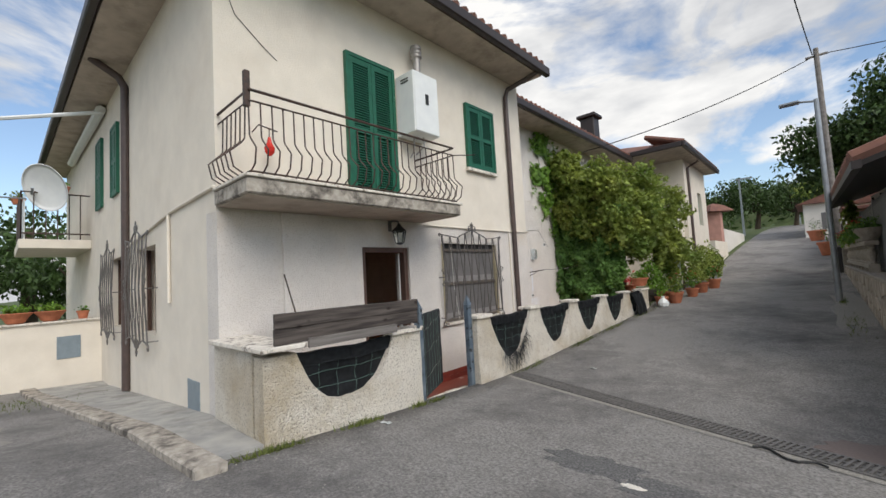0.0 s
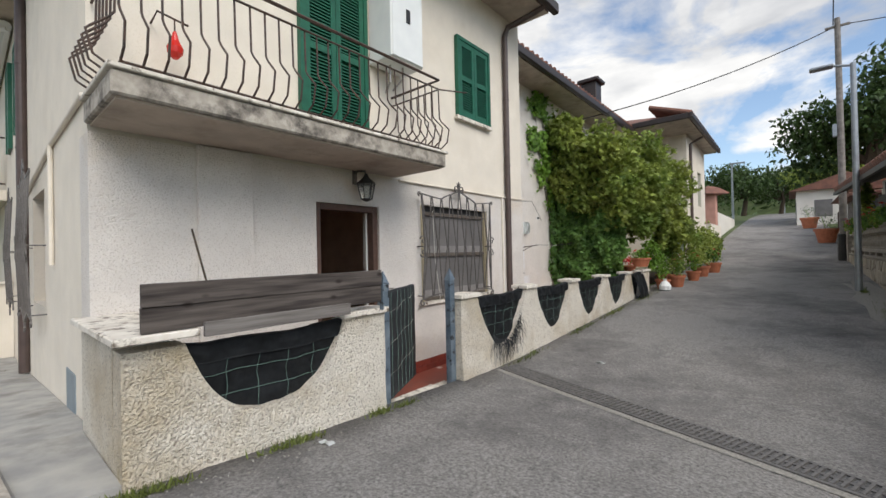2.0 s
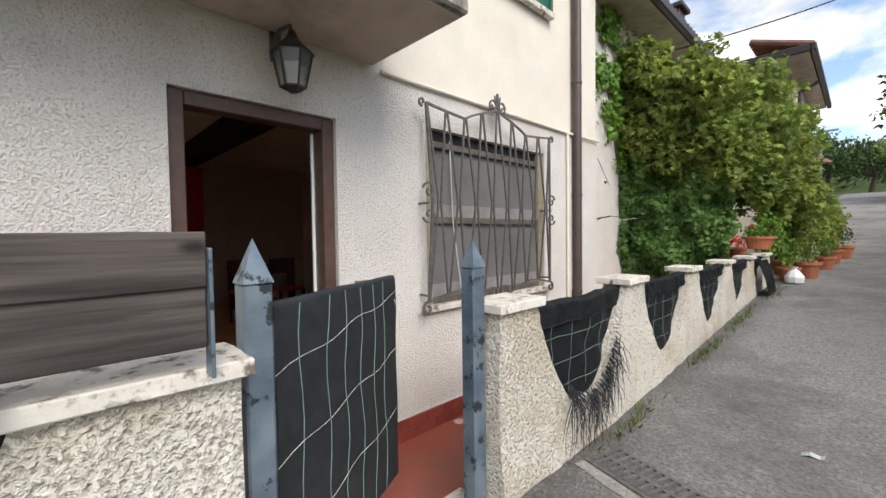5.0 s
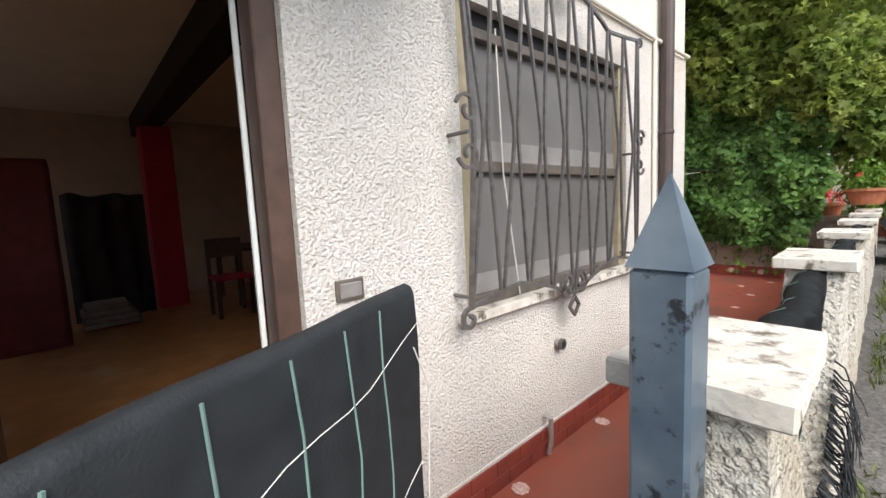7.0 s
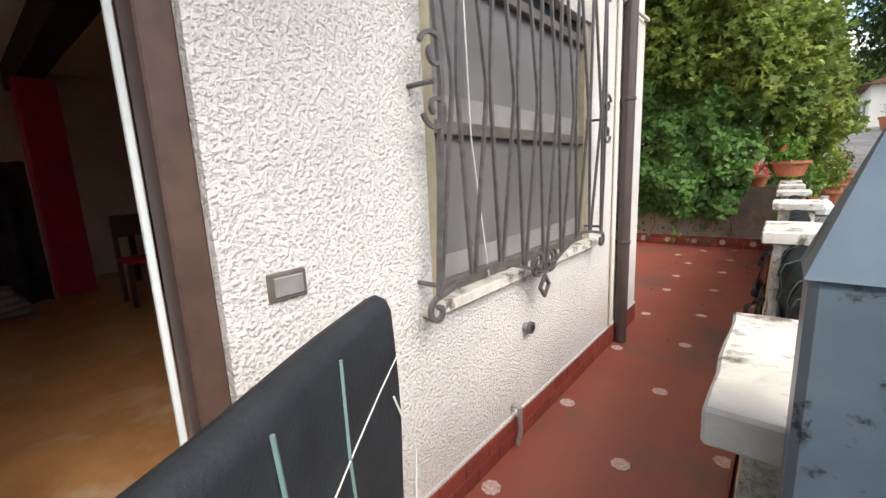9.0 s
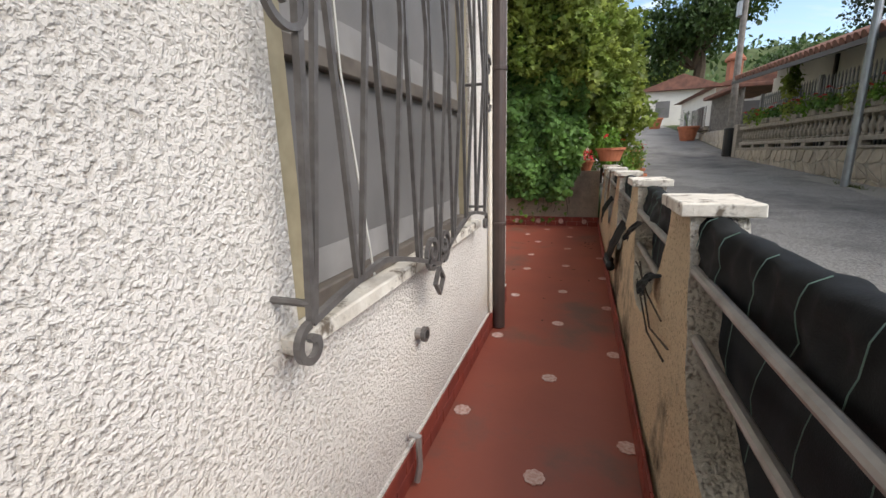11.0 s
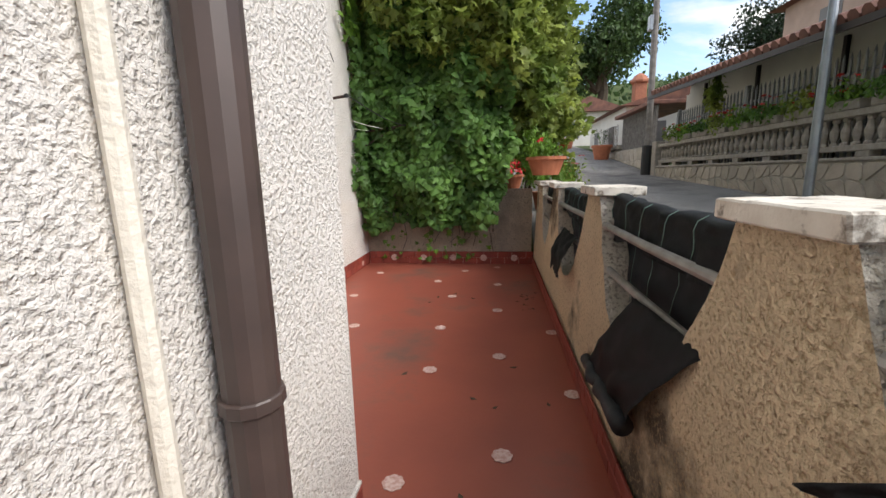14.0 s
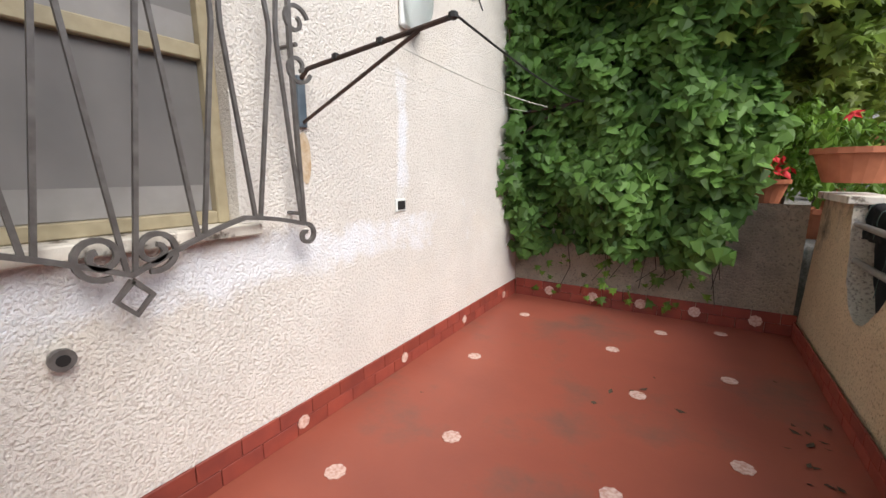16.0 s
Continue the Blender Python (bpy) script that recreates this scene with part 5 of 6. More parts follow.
# ---- ivy, creeper and shrubs at the end of the terrace ----


def in_ivy(x, z):
    right = -3.62 - 0.25 * max(0, 1.4 - z) + 0.12 * noise.noise((z * 3, 2, 0))
    low = 0.56 + 0.14 * noise.noise((x * 3.3, 0, 5)) - 0.12 * max(0, (-4.9 - x)) + 0.12 * max(0, x + 4.1)
    return x < right and z > low


rnd = random.Random(21)
ivy = empty("ivy_hedge", label="dense dark green ivy hanging over the terrace back wall", category="ivy")
pts = []
while len(pts) < 7500:
    x, z = rnd.uniform(-5.43, -3.4), rnd.uniform(0.3, 3.3)
    if in_ivy(x, z):
        pts.append((x, 11.12 - 0.16 * rnd.random() - 0.30 * noise.noise((x * 2.3, z * 2.3, 1)) - 0.05, z))
leaves("leaf_mass", pts, 0.092, M_IVY, ivy, "ivy", (0, -1.1, 0.6), 0.6, 31)
pts = [(-5.40 + 0.1 * rnd.random(), rnd.uniform(10.75, 11.2), rnd.uniform(0.9, 3.4)) for _ in range(420)]
leaves("leaf_mass", pts, 0.10, M_IVY, ivy, "lobed", (0.8, -0.9, 0.3), 0.6, 32)
# added dark sheet behind the leaves: the ivy's inner shade as colour
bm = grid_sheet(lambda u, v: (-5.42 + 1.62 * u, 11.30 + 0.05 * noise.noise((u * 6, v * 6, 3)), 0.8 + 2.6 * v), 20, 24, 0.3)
part("stem_mass", bm, M_DARKL, ivy, "dark sheet standing in for the shaded inside of the ivy")
for k in range(14):
    x = rnd.uniform(-5.3, -3.7)
    z = rnd.uniform(0.45, 0.7)
    part("runner", tube([(x, 11.17, z + 0.2), (x + 0.05, 11.15, z - 0.1), (x + rnd.uniform(-0.1, 0.1), 11.14, z - rnd.uniform(0.2, 0.38))], 0.005, 5, 0.003), M_BARK, ivy)
leaves("runner_leaves", [(rnd.uniform(-5.3, -3.9), 11.13, rnd.uniform(0.12, 0.5)) for _ in range(40)], 0.07, M_LIME, ivy, "lobed", (0, -1, 0.3), 0.5, 33)


def shrub(name, blobs, size, material, label, trunk, count, shape="oval", seed=1, category="shrub"):
    s = empty(name, label=label, category=category)
    tx, ty, tz, th, tr = trunk
    bm = tube([(tx, ty, tz), (tx + 0.05 * th, ty, tz + th * 0.5), (tx, ty + 0.04 * th, tz + th)], tr, 8, tr * 0.5)
    part("trunk", bm, M_BARK, s)
    for k, (c, r) in enumerate(blobs):
        part("limb", tube([(tx, ty, tz + th * 0.6), ((tx + c[0]) / 2, (ty + c[1]) / 2, (tz + th + c[2]) / 2 + 0.1), c], tr * 0.5, 6, tr * 0.15), M_BARK, s)
        leaves("crown", blob_points(c, r, count, seed * 10 + k, 0.45), size, material, s, shape, None, 0.9, seed * 7 + k)
    return s


shrub("shrub_tree", [((-4.3, 11.9, 3.3), (1.2, 1.0, 1.1)), ((-3.35, 12.1, 3.0), (0.75, 1.0, 1.0)), ((-4.9, 11.7, 3.9), (0.75, 0.8, 0.8)), ((-3.9, 12.7, 4.0), (1.2, 1.0, 0.8)), ((-3.0, 12.9, 2.1), (0.6, 0.9, 0.9)), ((-3.4, 11.5, 2.4), (0.45, 0.5, 0.7)), ((-3.3, 14.0, 3.4), (0.8, 1.0, 0.9)), ((-4.7, 11.0, 3.05), (0.85, 0.5, 0.75)), ((-3.8, 11.0, 2.75), (0.6, 0.5, 0.75)), ((-4.2, 10.9, 3.9), (1.1, 0.7, 0.8)), ((-5.0, 10.95, 4.5), (0.55, 0.5, 0.7)), ((-5.05, 10.9, 3.5), (0.4, 0.4, 0.7))],
      0.115, M_LEAF, "leafy flowering shrub tree above the ivy", (-4.2, 12.4, 0.7, 2.4, 0.09), 1900, "lobed", 3, "tree")
cr = empty("wall_creeper", label="bright green creeper climbing the pale house wall", category="creeper")
pts = []
while len(pts) < 1500:
    t = rnd.random()
    y = 11.3 - 1.35 * (1 - abs(2 * t - 1)) * 0.5 - 0.9 * t + rnd.gauss(0, 0.28)
    z = 2.6 + 2.9 * t + rnd.gauss(0, 0.1)
    if noise.noise((y * 3, z * 2.2, 0)) > -0.12:
        pts.append((RX + 0.03 + 0.12 * rnd.random(), y, z))
leaves("leaf_mass", pts, 0.095, M_LIME, cr, "lobed", (1.2, -0.3, 0.3), 0.5, 41)
part("stem", tube([(RX + 0.02, 11.2, 0.9), (RX + 0.02, 10.8, 2.5), (RX + 0.02, 10.3, 4.0), (RX + 0.02, 10.1, 5.4)], 0.012, 6, 0.004), M_BARK, cr)

# ---- pots and plants ----


def bloom(at, seed, parent):
    """One red flower head: overlapping petals round a centre, in one mesh."""
    rr = random.Random(seed)
    bm = bmesh.new()
    c = bm.verts.new((at[0], at[1], at[2] + 0.012))
    tilt = Matrix.Rotation(rr.uniform(-0.6, 0.6), 3, "X") @ Matrix.Rotation(rr.uniform(-0.6, 0.6), 3, "Y")
    for k in range(6):
        a = k * math.pi / 3 + rr.uniform(-0.1, 0.1)
        pts = [tilt @ Vector((math.cos(a + d) * r, math.sin(a + d) * r, z)) + Vector(at) for d, r, z in ((-0.55, 0.03, 0.012), (0, 0.05, rr.uniform(-0.01, 0.01)), (0.55, 0.03, 0.012))]
        bm.faces.new([c] + [bm.verts.new(q) for q in pts])
    part("bloom", bm, M_FLOWER, parent, "red flower head")


def pot(x, y, z, r, h, label, plant, seed, leafy=60, tall=0.3, colour=None, flowers=0):
    p = empty("flower_pot", label=label, category="flower pot", group="potted plants")
    part("pot", lathe([(r * 0.68, 0), (r * 0.95, h * 0.82), (r * 1.06, h * 0.83), (r * 1.06, h), (r * 0.92, h), (r * 0.9, h * 0.88)], (x, y, z), 20), colour or M_TERRAC, p)
    part("soil", lathe([(r * 0.9, 0), (r * 0.88, 0.01)], (x, y, z + h * 0.89), 16), M_SOIL, p)
    rr = random.Random(seed)
    for k in range(5):
        part("stem", tube([(x, y, z + h * 0.85), (x + rr.uniform(-r, r) * 0.6, y + rr.uniform(-r, r) * 0.6, z + h + tall * 0.8)], 0.006, 5, 0.003), M_LIME, p)
    leaves("foliage", blob_points((x, y, z + h + tall * 0.5), (r * 1.25, r * 1.25, tall * 0.65), leafy, seed, 0.2), 0.07, plant, p, "oval", None, 0.8, seed)
    if flowers:
        for k, q in enumerate(blob_points((x, y, z + h + tall * 0.7), (r * 1.2, r * 1.2, tall * 0.5), flowers, seed + 1, 0.5)):
            bloom(q, seed + k, p)
    return p


pot(-3.25, 10.92, 1.115, 0.21, 0.2, "wide terracotta bowl with green plants on the end pillar", M_LIME, 51, 110, 0.2, None, 2)
pot(-3.62, 11.36, 0.955, 0.15, 0.17, "terracotta pot with reddish plant on the back wall", M_FLOWER, 52, 60, 0.25)
for k, (x, y, r, tall) in enumerate(((-2.95, 11.6, 0.16, 0.45), (-2.75, 12.1, 0.19, 0.5), (-2.85, 12.8, 0.15, 0.4), (-2.6, 13.4, 0.17, 0.55), (-2.55, 14.4, 0.2, 0.4), (-2.4, 15.5, 0.2, 0.5), (-3.1, 12.4, 0.18, 0.7))):
    pot(x, y, ground_z(x, y) - 0.01, r, r * 1.5, "terracotta pot with a leafy green plant by the lane", (M_LIME, M_LEAF, M_IVY)[k % 3], 60 + k, 150, tall, None, 5 if k % 2 else 0)
shrub("garden_bush", [((-3.0, 15.0, 1.7), (0.6, 1.0, 0.8)), ((-2.8, 16.4, 1.6), (0.5, 0.9, 0.8)), ((-3.4, 14.4, 2.0), (0.6, 0.8, 0.8)), ((-2.7, 17.6, 1.6), (0.4, 0.7, 0.6))], 0.10, M_LEAF, "loose green bush beside the lane", (-3.2, 15.2, 0.7, 1.0, 0.04), 1300, "oval", 8)
shrub("garden_bush", [((-3.2, 13.2, 1.5), (0.5, 0.7, 0.7)), ((-3.3, 12.0, 1.4), (0.3, 0.5, 0.5))], 0.08, M_LIME, "bright green bush among the pots", (-3.3, 13.0, 0.6, 0.8, 0.03), 900, "oval", 9)
thing("plastic_bag", lathe([(0.02, 0), (0.12, 0.03), (0.13, 0.12), (0.08, 0.2), (0.03, 0.24), (0.05, 0.28)], (-2.85, 11.35, ground_z(-2.85, 11.35) - 0.01), 9), M_WHITE, "crumpled white plastic bag on the lane edge", "bag")
thing("hanging_towel", grid_sheet(lambda u, v: (-3.0 + 0.25 * u, 13.0 + 0.03 * math.sin(u * 9), 1.75 - 0.4 * v), 10, 4, 0.01), M_WHITE, "pale cloth hung among the garden plants", "cloth")
thing("towel_pole", tube([(-3.02, 13.02, 0.6), (-3.02, 13.02, 1.8), (-2.7, 13.02, 1.78)], 0.012, 6), M_BARK, "thin pole carrying the pale cloth", "pole")

# ---- street side: stone wall, balustrade, fence, low house ----
SX = 0.80
structure("stone_wall", box((SX, 3.5, -0.2), (SX + 0.3, 19.3, 1.20)), M_MORTAR, "retaining wall of irregular pale stones", "wall")
stone_parent = bpy.data.objects["stone_wall"]
structure("wall_coping", box((SX - 0.03, 3.5, 1.203), (SX + 0.33, 19.3, 1.25), 0.008), M_BALU, "grey concrete coping on the stone wall", "coping")
structure("wall_end_pier", box((SX - 0.05, 19.05, 0.5), (SX + 0.35, 19.35, 1.95), 0.01), M_BALU, "grey concrete pier at the wall end", "pier")
structure("stone_wall_upper", box((SX + 0.25, 20.0, 0.4), (SX + 0.55, 27.0, 1.9)), M_MORTAR, "stone retaining wall further up the lane", "wall")


def turned_baluster(y):
    return lathe([(0.05, 0), (0.05, 0.03), (0.03, 0.05), (0.055, 0.13), (0.06, 0.18), (0.032, 0.27), (0.028, 0.3), (0.05, 0.33), (0.05, 0.36)], (0, 0, 0), 8)


blu = empty("balustrade", label="grey cast concrete balustrade on the stone wall", category="balustrade")
part("bottom_rail", box((SX + 0.02, 11.1, 1.33), (SX + 0.18, 19.0, 1.41), 0.01), M_BALU, blu)
part("top_rail", box((SX + 0.0, 11.1, 1.77), (SX + 0.2, 19.0, 1.86), 0.012), M_BALU, blu)
b_me = mesh_of("baluster", turned_baluster(0), M_BALU)
n = 42
for i in range(n):
    b = new("baluster", b_me)
    b.parent = blu
    b.matrix_local = Matrix.Translation((SX + 0.1, 11.25 + 7.6 * i / (n - 1), 1.41))
for i in range(9):
    part("foot", box((SX + 0.03, 11.1 + 0.96 * i, 1.25), (SX + 0.17, 11.3 + 0.96 * i, 1.332), 0.005), M_BALU, blu)
bw = empty("stone_bowl", label="grey stone bowl planter on the balustrade", category="planter")
part("bowl", lathe([(0.07, 0), (0.1, 0.02), (0.2, 0.16), (0.25, 0.24), (0.22, 0.25)], (SX + 0.1, 11.25, 1.862), 18), M_BALU, bw)
leaves("foliage", blob_points((SX + 0.1, 11.3, 2.2), (0.3, 0.4, 0.2), 200, 71, 0.2), 0.07, M_IVY, bw, "oval", None, 0.9, 71)
for k in range(9):
    y = 11.8 + k * 0.8
    tr_ = empty("flower_trough", label="flower trough with green geraniums and red blooms", category="planter", group="balustrade planters")
    part("trough", box((SX + 0.0, y - 0.32, 1.863), (SX + 0.2, y + 0.32, 2.0), 0.015), M_BALU, tr_)
    leaves("foliage", blob_points((SX + 0.05, y, 2.1), (0.3, 0.5, 0.22 + 0.05 * (k % 3)), 330, 80 + k, 0.2), 0.08, (M_IVY, M_LIME, M_LEAF)[k % 3], tr_, "oval", None, 0.9, 80 + k)
    for i, q in enumerate(blob_points((SX, y, 2.2), (0.25, 0.4, 0.2), 9 if k % 2 else 3, 95 + k, 0.5)):
        bloom(q, 95 + k + i, tr_)
pl = empty("tall_plant", label="tall leafy plant above the balustrade", category="plant")
part("stem", tube([(SX + 0.1, 16.2, 2.0), (SX + 0.1, 16.2, 3.2)], 0.02, 6, 0.01), M_BARK, pl)
leaves("foliage", blob_points((SX + 0.1, 16.2, 2.75), (0.22, 0.22, 0.6), 260, 111, 0.1), 0.13, M_LEAF, pl, "oval", None, 0.9, 111)

fence = empty("picket_fence", label="grey metal picket fence behind the balustrade", category="fence")
pk = mesh_of("picket", box((-0.012, -0.018, 0), (0.012, 0.018, 1.32), 0.003), M_FENCE)
tipm = mesh_of("picket_tip", lathe([(0.016, 0), (0.022, 0.03), (0.004, 0.11)], (0, 0, 0), 5), M_FENCE)
i = 0
y = 6.0
while y < 18.6:
    o = new("picket", pk)
    o.parent = fence
    o.matrix_local = Matrix.Translation((SX + 0.27, y, 1.25 - 0.0))
    tp = new("picket_tip", tipm)
    tp.parent = fence
    tp.matrix_local = Matrix.Translation((SX + 0.27, y, 2.57))
    y += 0.125
for z in (1.4, 2.38):
    part("rail", box((SX + 0.285, 6.0, z), (SX + 0.31, 18.6, z + 0.04)), M_FENCE, fence)
for y in (6.0, 9.1, 12.2, 15.3, 18.4):
    part("post", box((SX + 0.24, y - 0.04, 1.2), (SX + 0.32, y + 0.04, 2.72), 0.006), M_FENCE, fence)

lh = empty("low_house", label="low pale house with tiled roof behind the fence", category="house")


def eave_z(y):
    return 2.72 + (y - 10) * 0.045


bm = bmesh.new()
vs = [[bm.verts.new(p) for p in ((1.55, y, 0.2), (1.8, y, 0.2), (1.8, y, eave_z(y) + 0.36), (1.55, y, eave_z(y) + 0.3))] for y in (6.0, 19.0)]
for k in range(4):
    bm.faces.new((vs[0][k], vs[0][(k + 1) % 4], vs[1][(k + 1) % 4], vs[1][k]))
bm.faces.new(vs[0])
bm.faces.new(vs[1])
part("wall", bm, M_PALEW, lh)
for y in (6.5, 9.0, 11.4, 13.6, 15.8, 18.0):
    part("wall_post", box((1.49, y, 1.2), (1.549, y + 0.07, eave_z(y) + 0.22)), M_BEAM, lh)


def slab(x0, x1, za, zb, y0, y1, thick, material, name, label=""):
    bm = bmesh.new()
    vs = []
    for y in (y0, y1):
        e = eave_z(y)
        vs.append([bm.verts.new(p) for p in ((x0, y, e + za), (x1, y, e + zb), (x1, y, e + zb + thick), (x0, y, e + za + thick))])
    for k in range(4):
        bm.faces.new((vs[0][k], vs[0][(k + 1) % 4], vs[1][(k + 1) % 4], vs[1][k]))
    bm.faces.new(vs[0])
    bm.faces.new(vs[1])
    return part(name, bm, material, lh, label)


slab(0.52, 4.5, 0.0, 1.4, 6.0, 19.0, 0.06, M_BEAM, "roof_deck", "dark board eave")
slab(0.46, 0.54, -0.03, -0.02, 5.9, 19.1, 0.09, M_GUTTER, "gutter", "brown gutter")
for i in range(62):
    y = 6.1 + i * 0.208
    e = eave_z(y)
    part("roof_tile", tube([(0.48, y, e + 0.11), (2.6, y, e + 0.86)], 0.09, 7), M_TILE, lh)
part("end_wall", box((1.55, 19.0, 0.2), (4.4, 19.2, 3.2)), M_PALEW, lh)

# ---- poles and cables ----
lp = empty("street_lamp", label="galvanised street lamp post beside the stone wall", category="street lamp")
part("post", tube([(0.40, 12.35, 0.5), (0.40, 12.35, 5.15)], 0.06, 12, 0.045), M_POLE, lp)
part("arm", tube([(0.40, 12.35, 5.1), (0.05, 12.35, 5.18)], 0.025, 8), M_POLE, lp)
part("head", box((-0.25, 12.25, 5.14), (0.12, 12.45, 5.2), 0.02), M_POLE, lp, "flat grey lamp head")
up = empty("utility_pole", label="weathered brown utility pole carrying cables", category="utility pole")
part("pole", tube([(0.72, 19.62, 0.8), (0.70, 19.6, 9.0)], 0.105, 10, 0.075), M_UTIL, up)
part("meter_box", box((0.52, 19.5, 5.1), (0.62, 19.7, 5.5), 0.01), M_POLE, up)
part("base_sleeve", lathe([(0.16, 0), (0.16, 1.0), (0.14, 1.02)], (0.72, 19.62, 0.85), 12), M_DARK, up)
part("crossbar", box((0.4, 19.56, 8.7), (1.0, 19.64, 8.76)), M_UTIL, up)


def cable(a, b, sag, r=0.016):
    a, b = Vector(a), Vector(b)
    thing("overhead_cable", tube([a.lerp(b, i / 16) - Vector((0, 0, sag * 4 * (i / 16) * (1 - i / 16))) for i in range(17)], r, 5), M_CABLE, "black overhead cable from the utility pole", "cable", "overhead cables")


cable((0.7, 19.6, 8.75), (-5.2, 12.6, 5.35), 0.25)
cable((0.6, 19.6, 8.8), (-0.4, 2.0, 7.6), 0.35)
cable((0.8, 19.6, 8.75), (14, 22, 8.9), 0.3)
for x, y, z1 in ((-4.2, 42, 8.3), (-1.2, 75, 12.0)):
    s = empty("street_lamp", label="distant grey street lamp up the lane", category="street lamp")
    part("post", tube([(x, y, ground_z(x, y) - 0.1), (x, y, z1)], 0.09, 8, 0.06), M_POLE, s)
    part("head", box((x - 0.2, y - 0.1, z1 - 0.03), (x + 0.9, y + 0.1, z1 + 0.08), 0.02), M_POLE, s)

# ---- house with loggia further up ----
h3 = empty("loggia_house", label="cream house with loggia and deep tiled eaves", category="house")
part("wall", wall_panel(bmesh.new(), -3.45, -0.3, 18.3, 22.0, 0.3, 5.75, [(20.2, 21.0, 3.2, 4.6)]), M_UPPER, h3)
part("wall", box((-9.0, 18.0, 0.3), (-3.451, 18.3, 5.75)), M_UPPER, h3)
part("loggia_floor", box((-5.4, 16.42, 2.3), (-3.6, 18.0, 2.6)), M_UPPER, h3)
part("loggia_parapet", box((-3.75, 16.42, 2.6), (-3.6, 18.0, 3.55), 0.01), M_UPPER, h3)
part("loggia_parapet", box((-5.4, 16.42, 2.6), (-3.75, 16.57, 3.55), 0.01), M_UPPER, h3)
part("lower_wall", box((-5.4, 16.42, 0.3), (-3.6, 18.0, 2.3)), M_UPPER, h3)
part("coping", box((-3.8, 16.38, 3.552), (-3.55, 18.0, 3.6), 0.005), M_CAP, h3)
part("shutter", box((-5.2, 17.97, 2.7), (-4.5, 17.999, 4.6)), M_GREEN, h3, "green shutter")
part("shutter", box((-3.62, 20.2, 3.2), (-3.58, 21.0, 4.6)), M_GREEN, h3, "green shutter")
part("downpipe", tube([(-3.4, 18.5, 0.6), (-3.4, 18.5, 5.4), (-3.0, 18.5, 5.6)], 0.05, 8), M_BROWN, h3)
roof("roof_loggia", -9.5, -3.0, 15.95, 22.5, 5.82, 1.2, "red tiled roof over the loggia house", True)
ch = empty("chimney", label="dark chimney on the tiled roof", category="chimney")
part("stack", box((-5.9, 14.4, 5.9), (-5.4, 14.9, 7.1), 0.02), M_GUTTER, ch)
part("cowl", box((-6.0, 14.3, 7.1), (-5.3, 15.0, 7.22), 0.02), M_GUTTER, ch)
sh_ = empty("gate_pier", label="pink plastered gate pier with small tiled roof", category="pier")
gz = ground_z(-3.9, 27) - 0.1
part("shaft", box((-4.3, 26.6, gz), (-3.6, 27.3, gz + 2.5), 0.02), mat("pink_plaster", (0.55, 0.30, 0.24), None, 4, 0.9), sh_)
part("cap_roof", lathe([(0.95, 0), (0.9, 0.06), (0.5, 0.35), (0.05, 0.5)], (-3.95, 26.95, gz + 2.5), 4), M_TILE, sh_)
structure("garden_wall", box((-3.7, 23.0, 1.0), (-3.4, 26.6, 2.6)), M_UPPER, "low cream garden wall beside the lane", "wall")
structure("garden_wall_far", box((-3.9, 27.4, 1.4), (-3.6, 36, 3.4)), M_FAR, "low white garden wall up the lane", "wall")

# ---- houses up the right side ----


def far_house(name, x0, x1, y0, y1, z0, z1, label, wall_m, tiles=True):
    h = empty(name, label=label, category="house", group="houses up the lane")
    part("wall", box((x0, y0, z0), (x1, y1, z1)), wall_m, h)
    bm = bmesh.new()
    cx = (x0 + x1) / 2
    e = 0.35
    vs = [bm.verts.new(p) for p in ((x0 - e, y0 - e, z1), (x1 + e, y0 - e, z1), (cx, y0 - e, z1 + 0.9), (x0 - e, y1 + e, z1), (x1 + e, y1 + e, z1), (cx, y1 + e, z1 + 0.9))]
    for f in ((0, 1, 2), (3, 5, 4), (0, 2, 5, 3), (1, 4, 5, 2), (0, 3, 4, 1)):
        bm.faces.new([vs[q] for q in f])
    part("roof", bm, M_TILE, h, "orange tiled roof")
    for k in range(2):
        yy = y0 + (y1 - y0) * (0.25 + 0.45 * k)
        wn_ = part("window", box((x0 - 0.02, yy, z1 - 1.7), (x0 + 0.02, yy + 0.8, z1 - 0.6)), M_SCREEN, h)
        part("window_frame", box((x0 - 0.04, yy - 0.06, z1 - 1.78), (x0 - 0.021, yy + 0.86, z1 - 1.7)), M_CAP, wn_)
    part("window", box((x0 + 0.8, y0 - 0.02, z1 - 1.6), (x0 + 1.6, y0 + 0.02, z1 - 0.6)), M_SCREEN, h)
    return h


h = far_house("lane_house", 1.4, 7.0, 24.5, 31.0, 0.8, 3.7, "white house with orange roof and a dark veranda", M_FAR)
part("balcony", box((1.0, 24.0, 2.0), (1.4, 26.5, 2.15)), M_CONC, h)
for i in range(14):
    part("railing_bar", tube([(1.02, 24.05 + 0.18 * i, 2.15), (1.02, 24.05 + 0.18 * i, 2.95)], 0.012, 4), M_RAIL, h)
part("veranda_roof", box((0.9, 20.2, 3.15), (2.6, 24.2, 3.28), 0.02), M_TILE, h)
for i in range(24):
    part("screen_slat", box((1.16, 20.3 + 0.155 * i, 1.9), (1.2, 20.36 + 0.155 * i, 3.15)), M_UTIL, h)
cy_ = empty("brick_chimney", label="red brick chimney with arched cap", category="chimney")
part("stack", box((2.3, 26.4, 4.0), (2.8, 26.9, 5.0), 0.02), M_BRICKC, cy_)
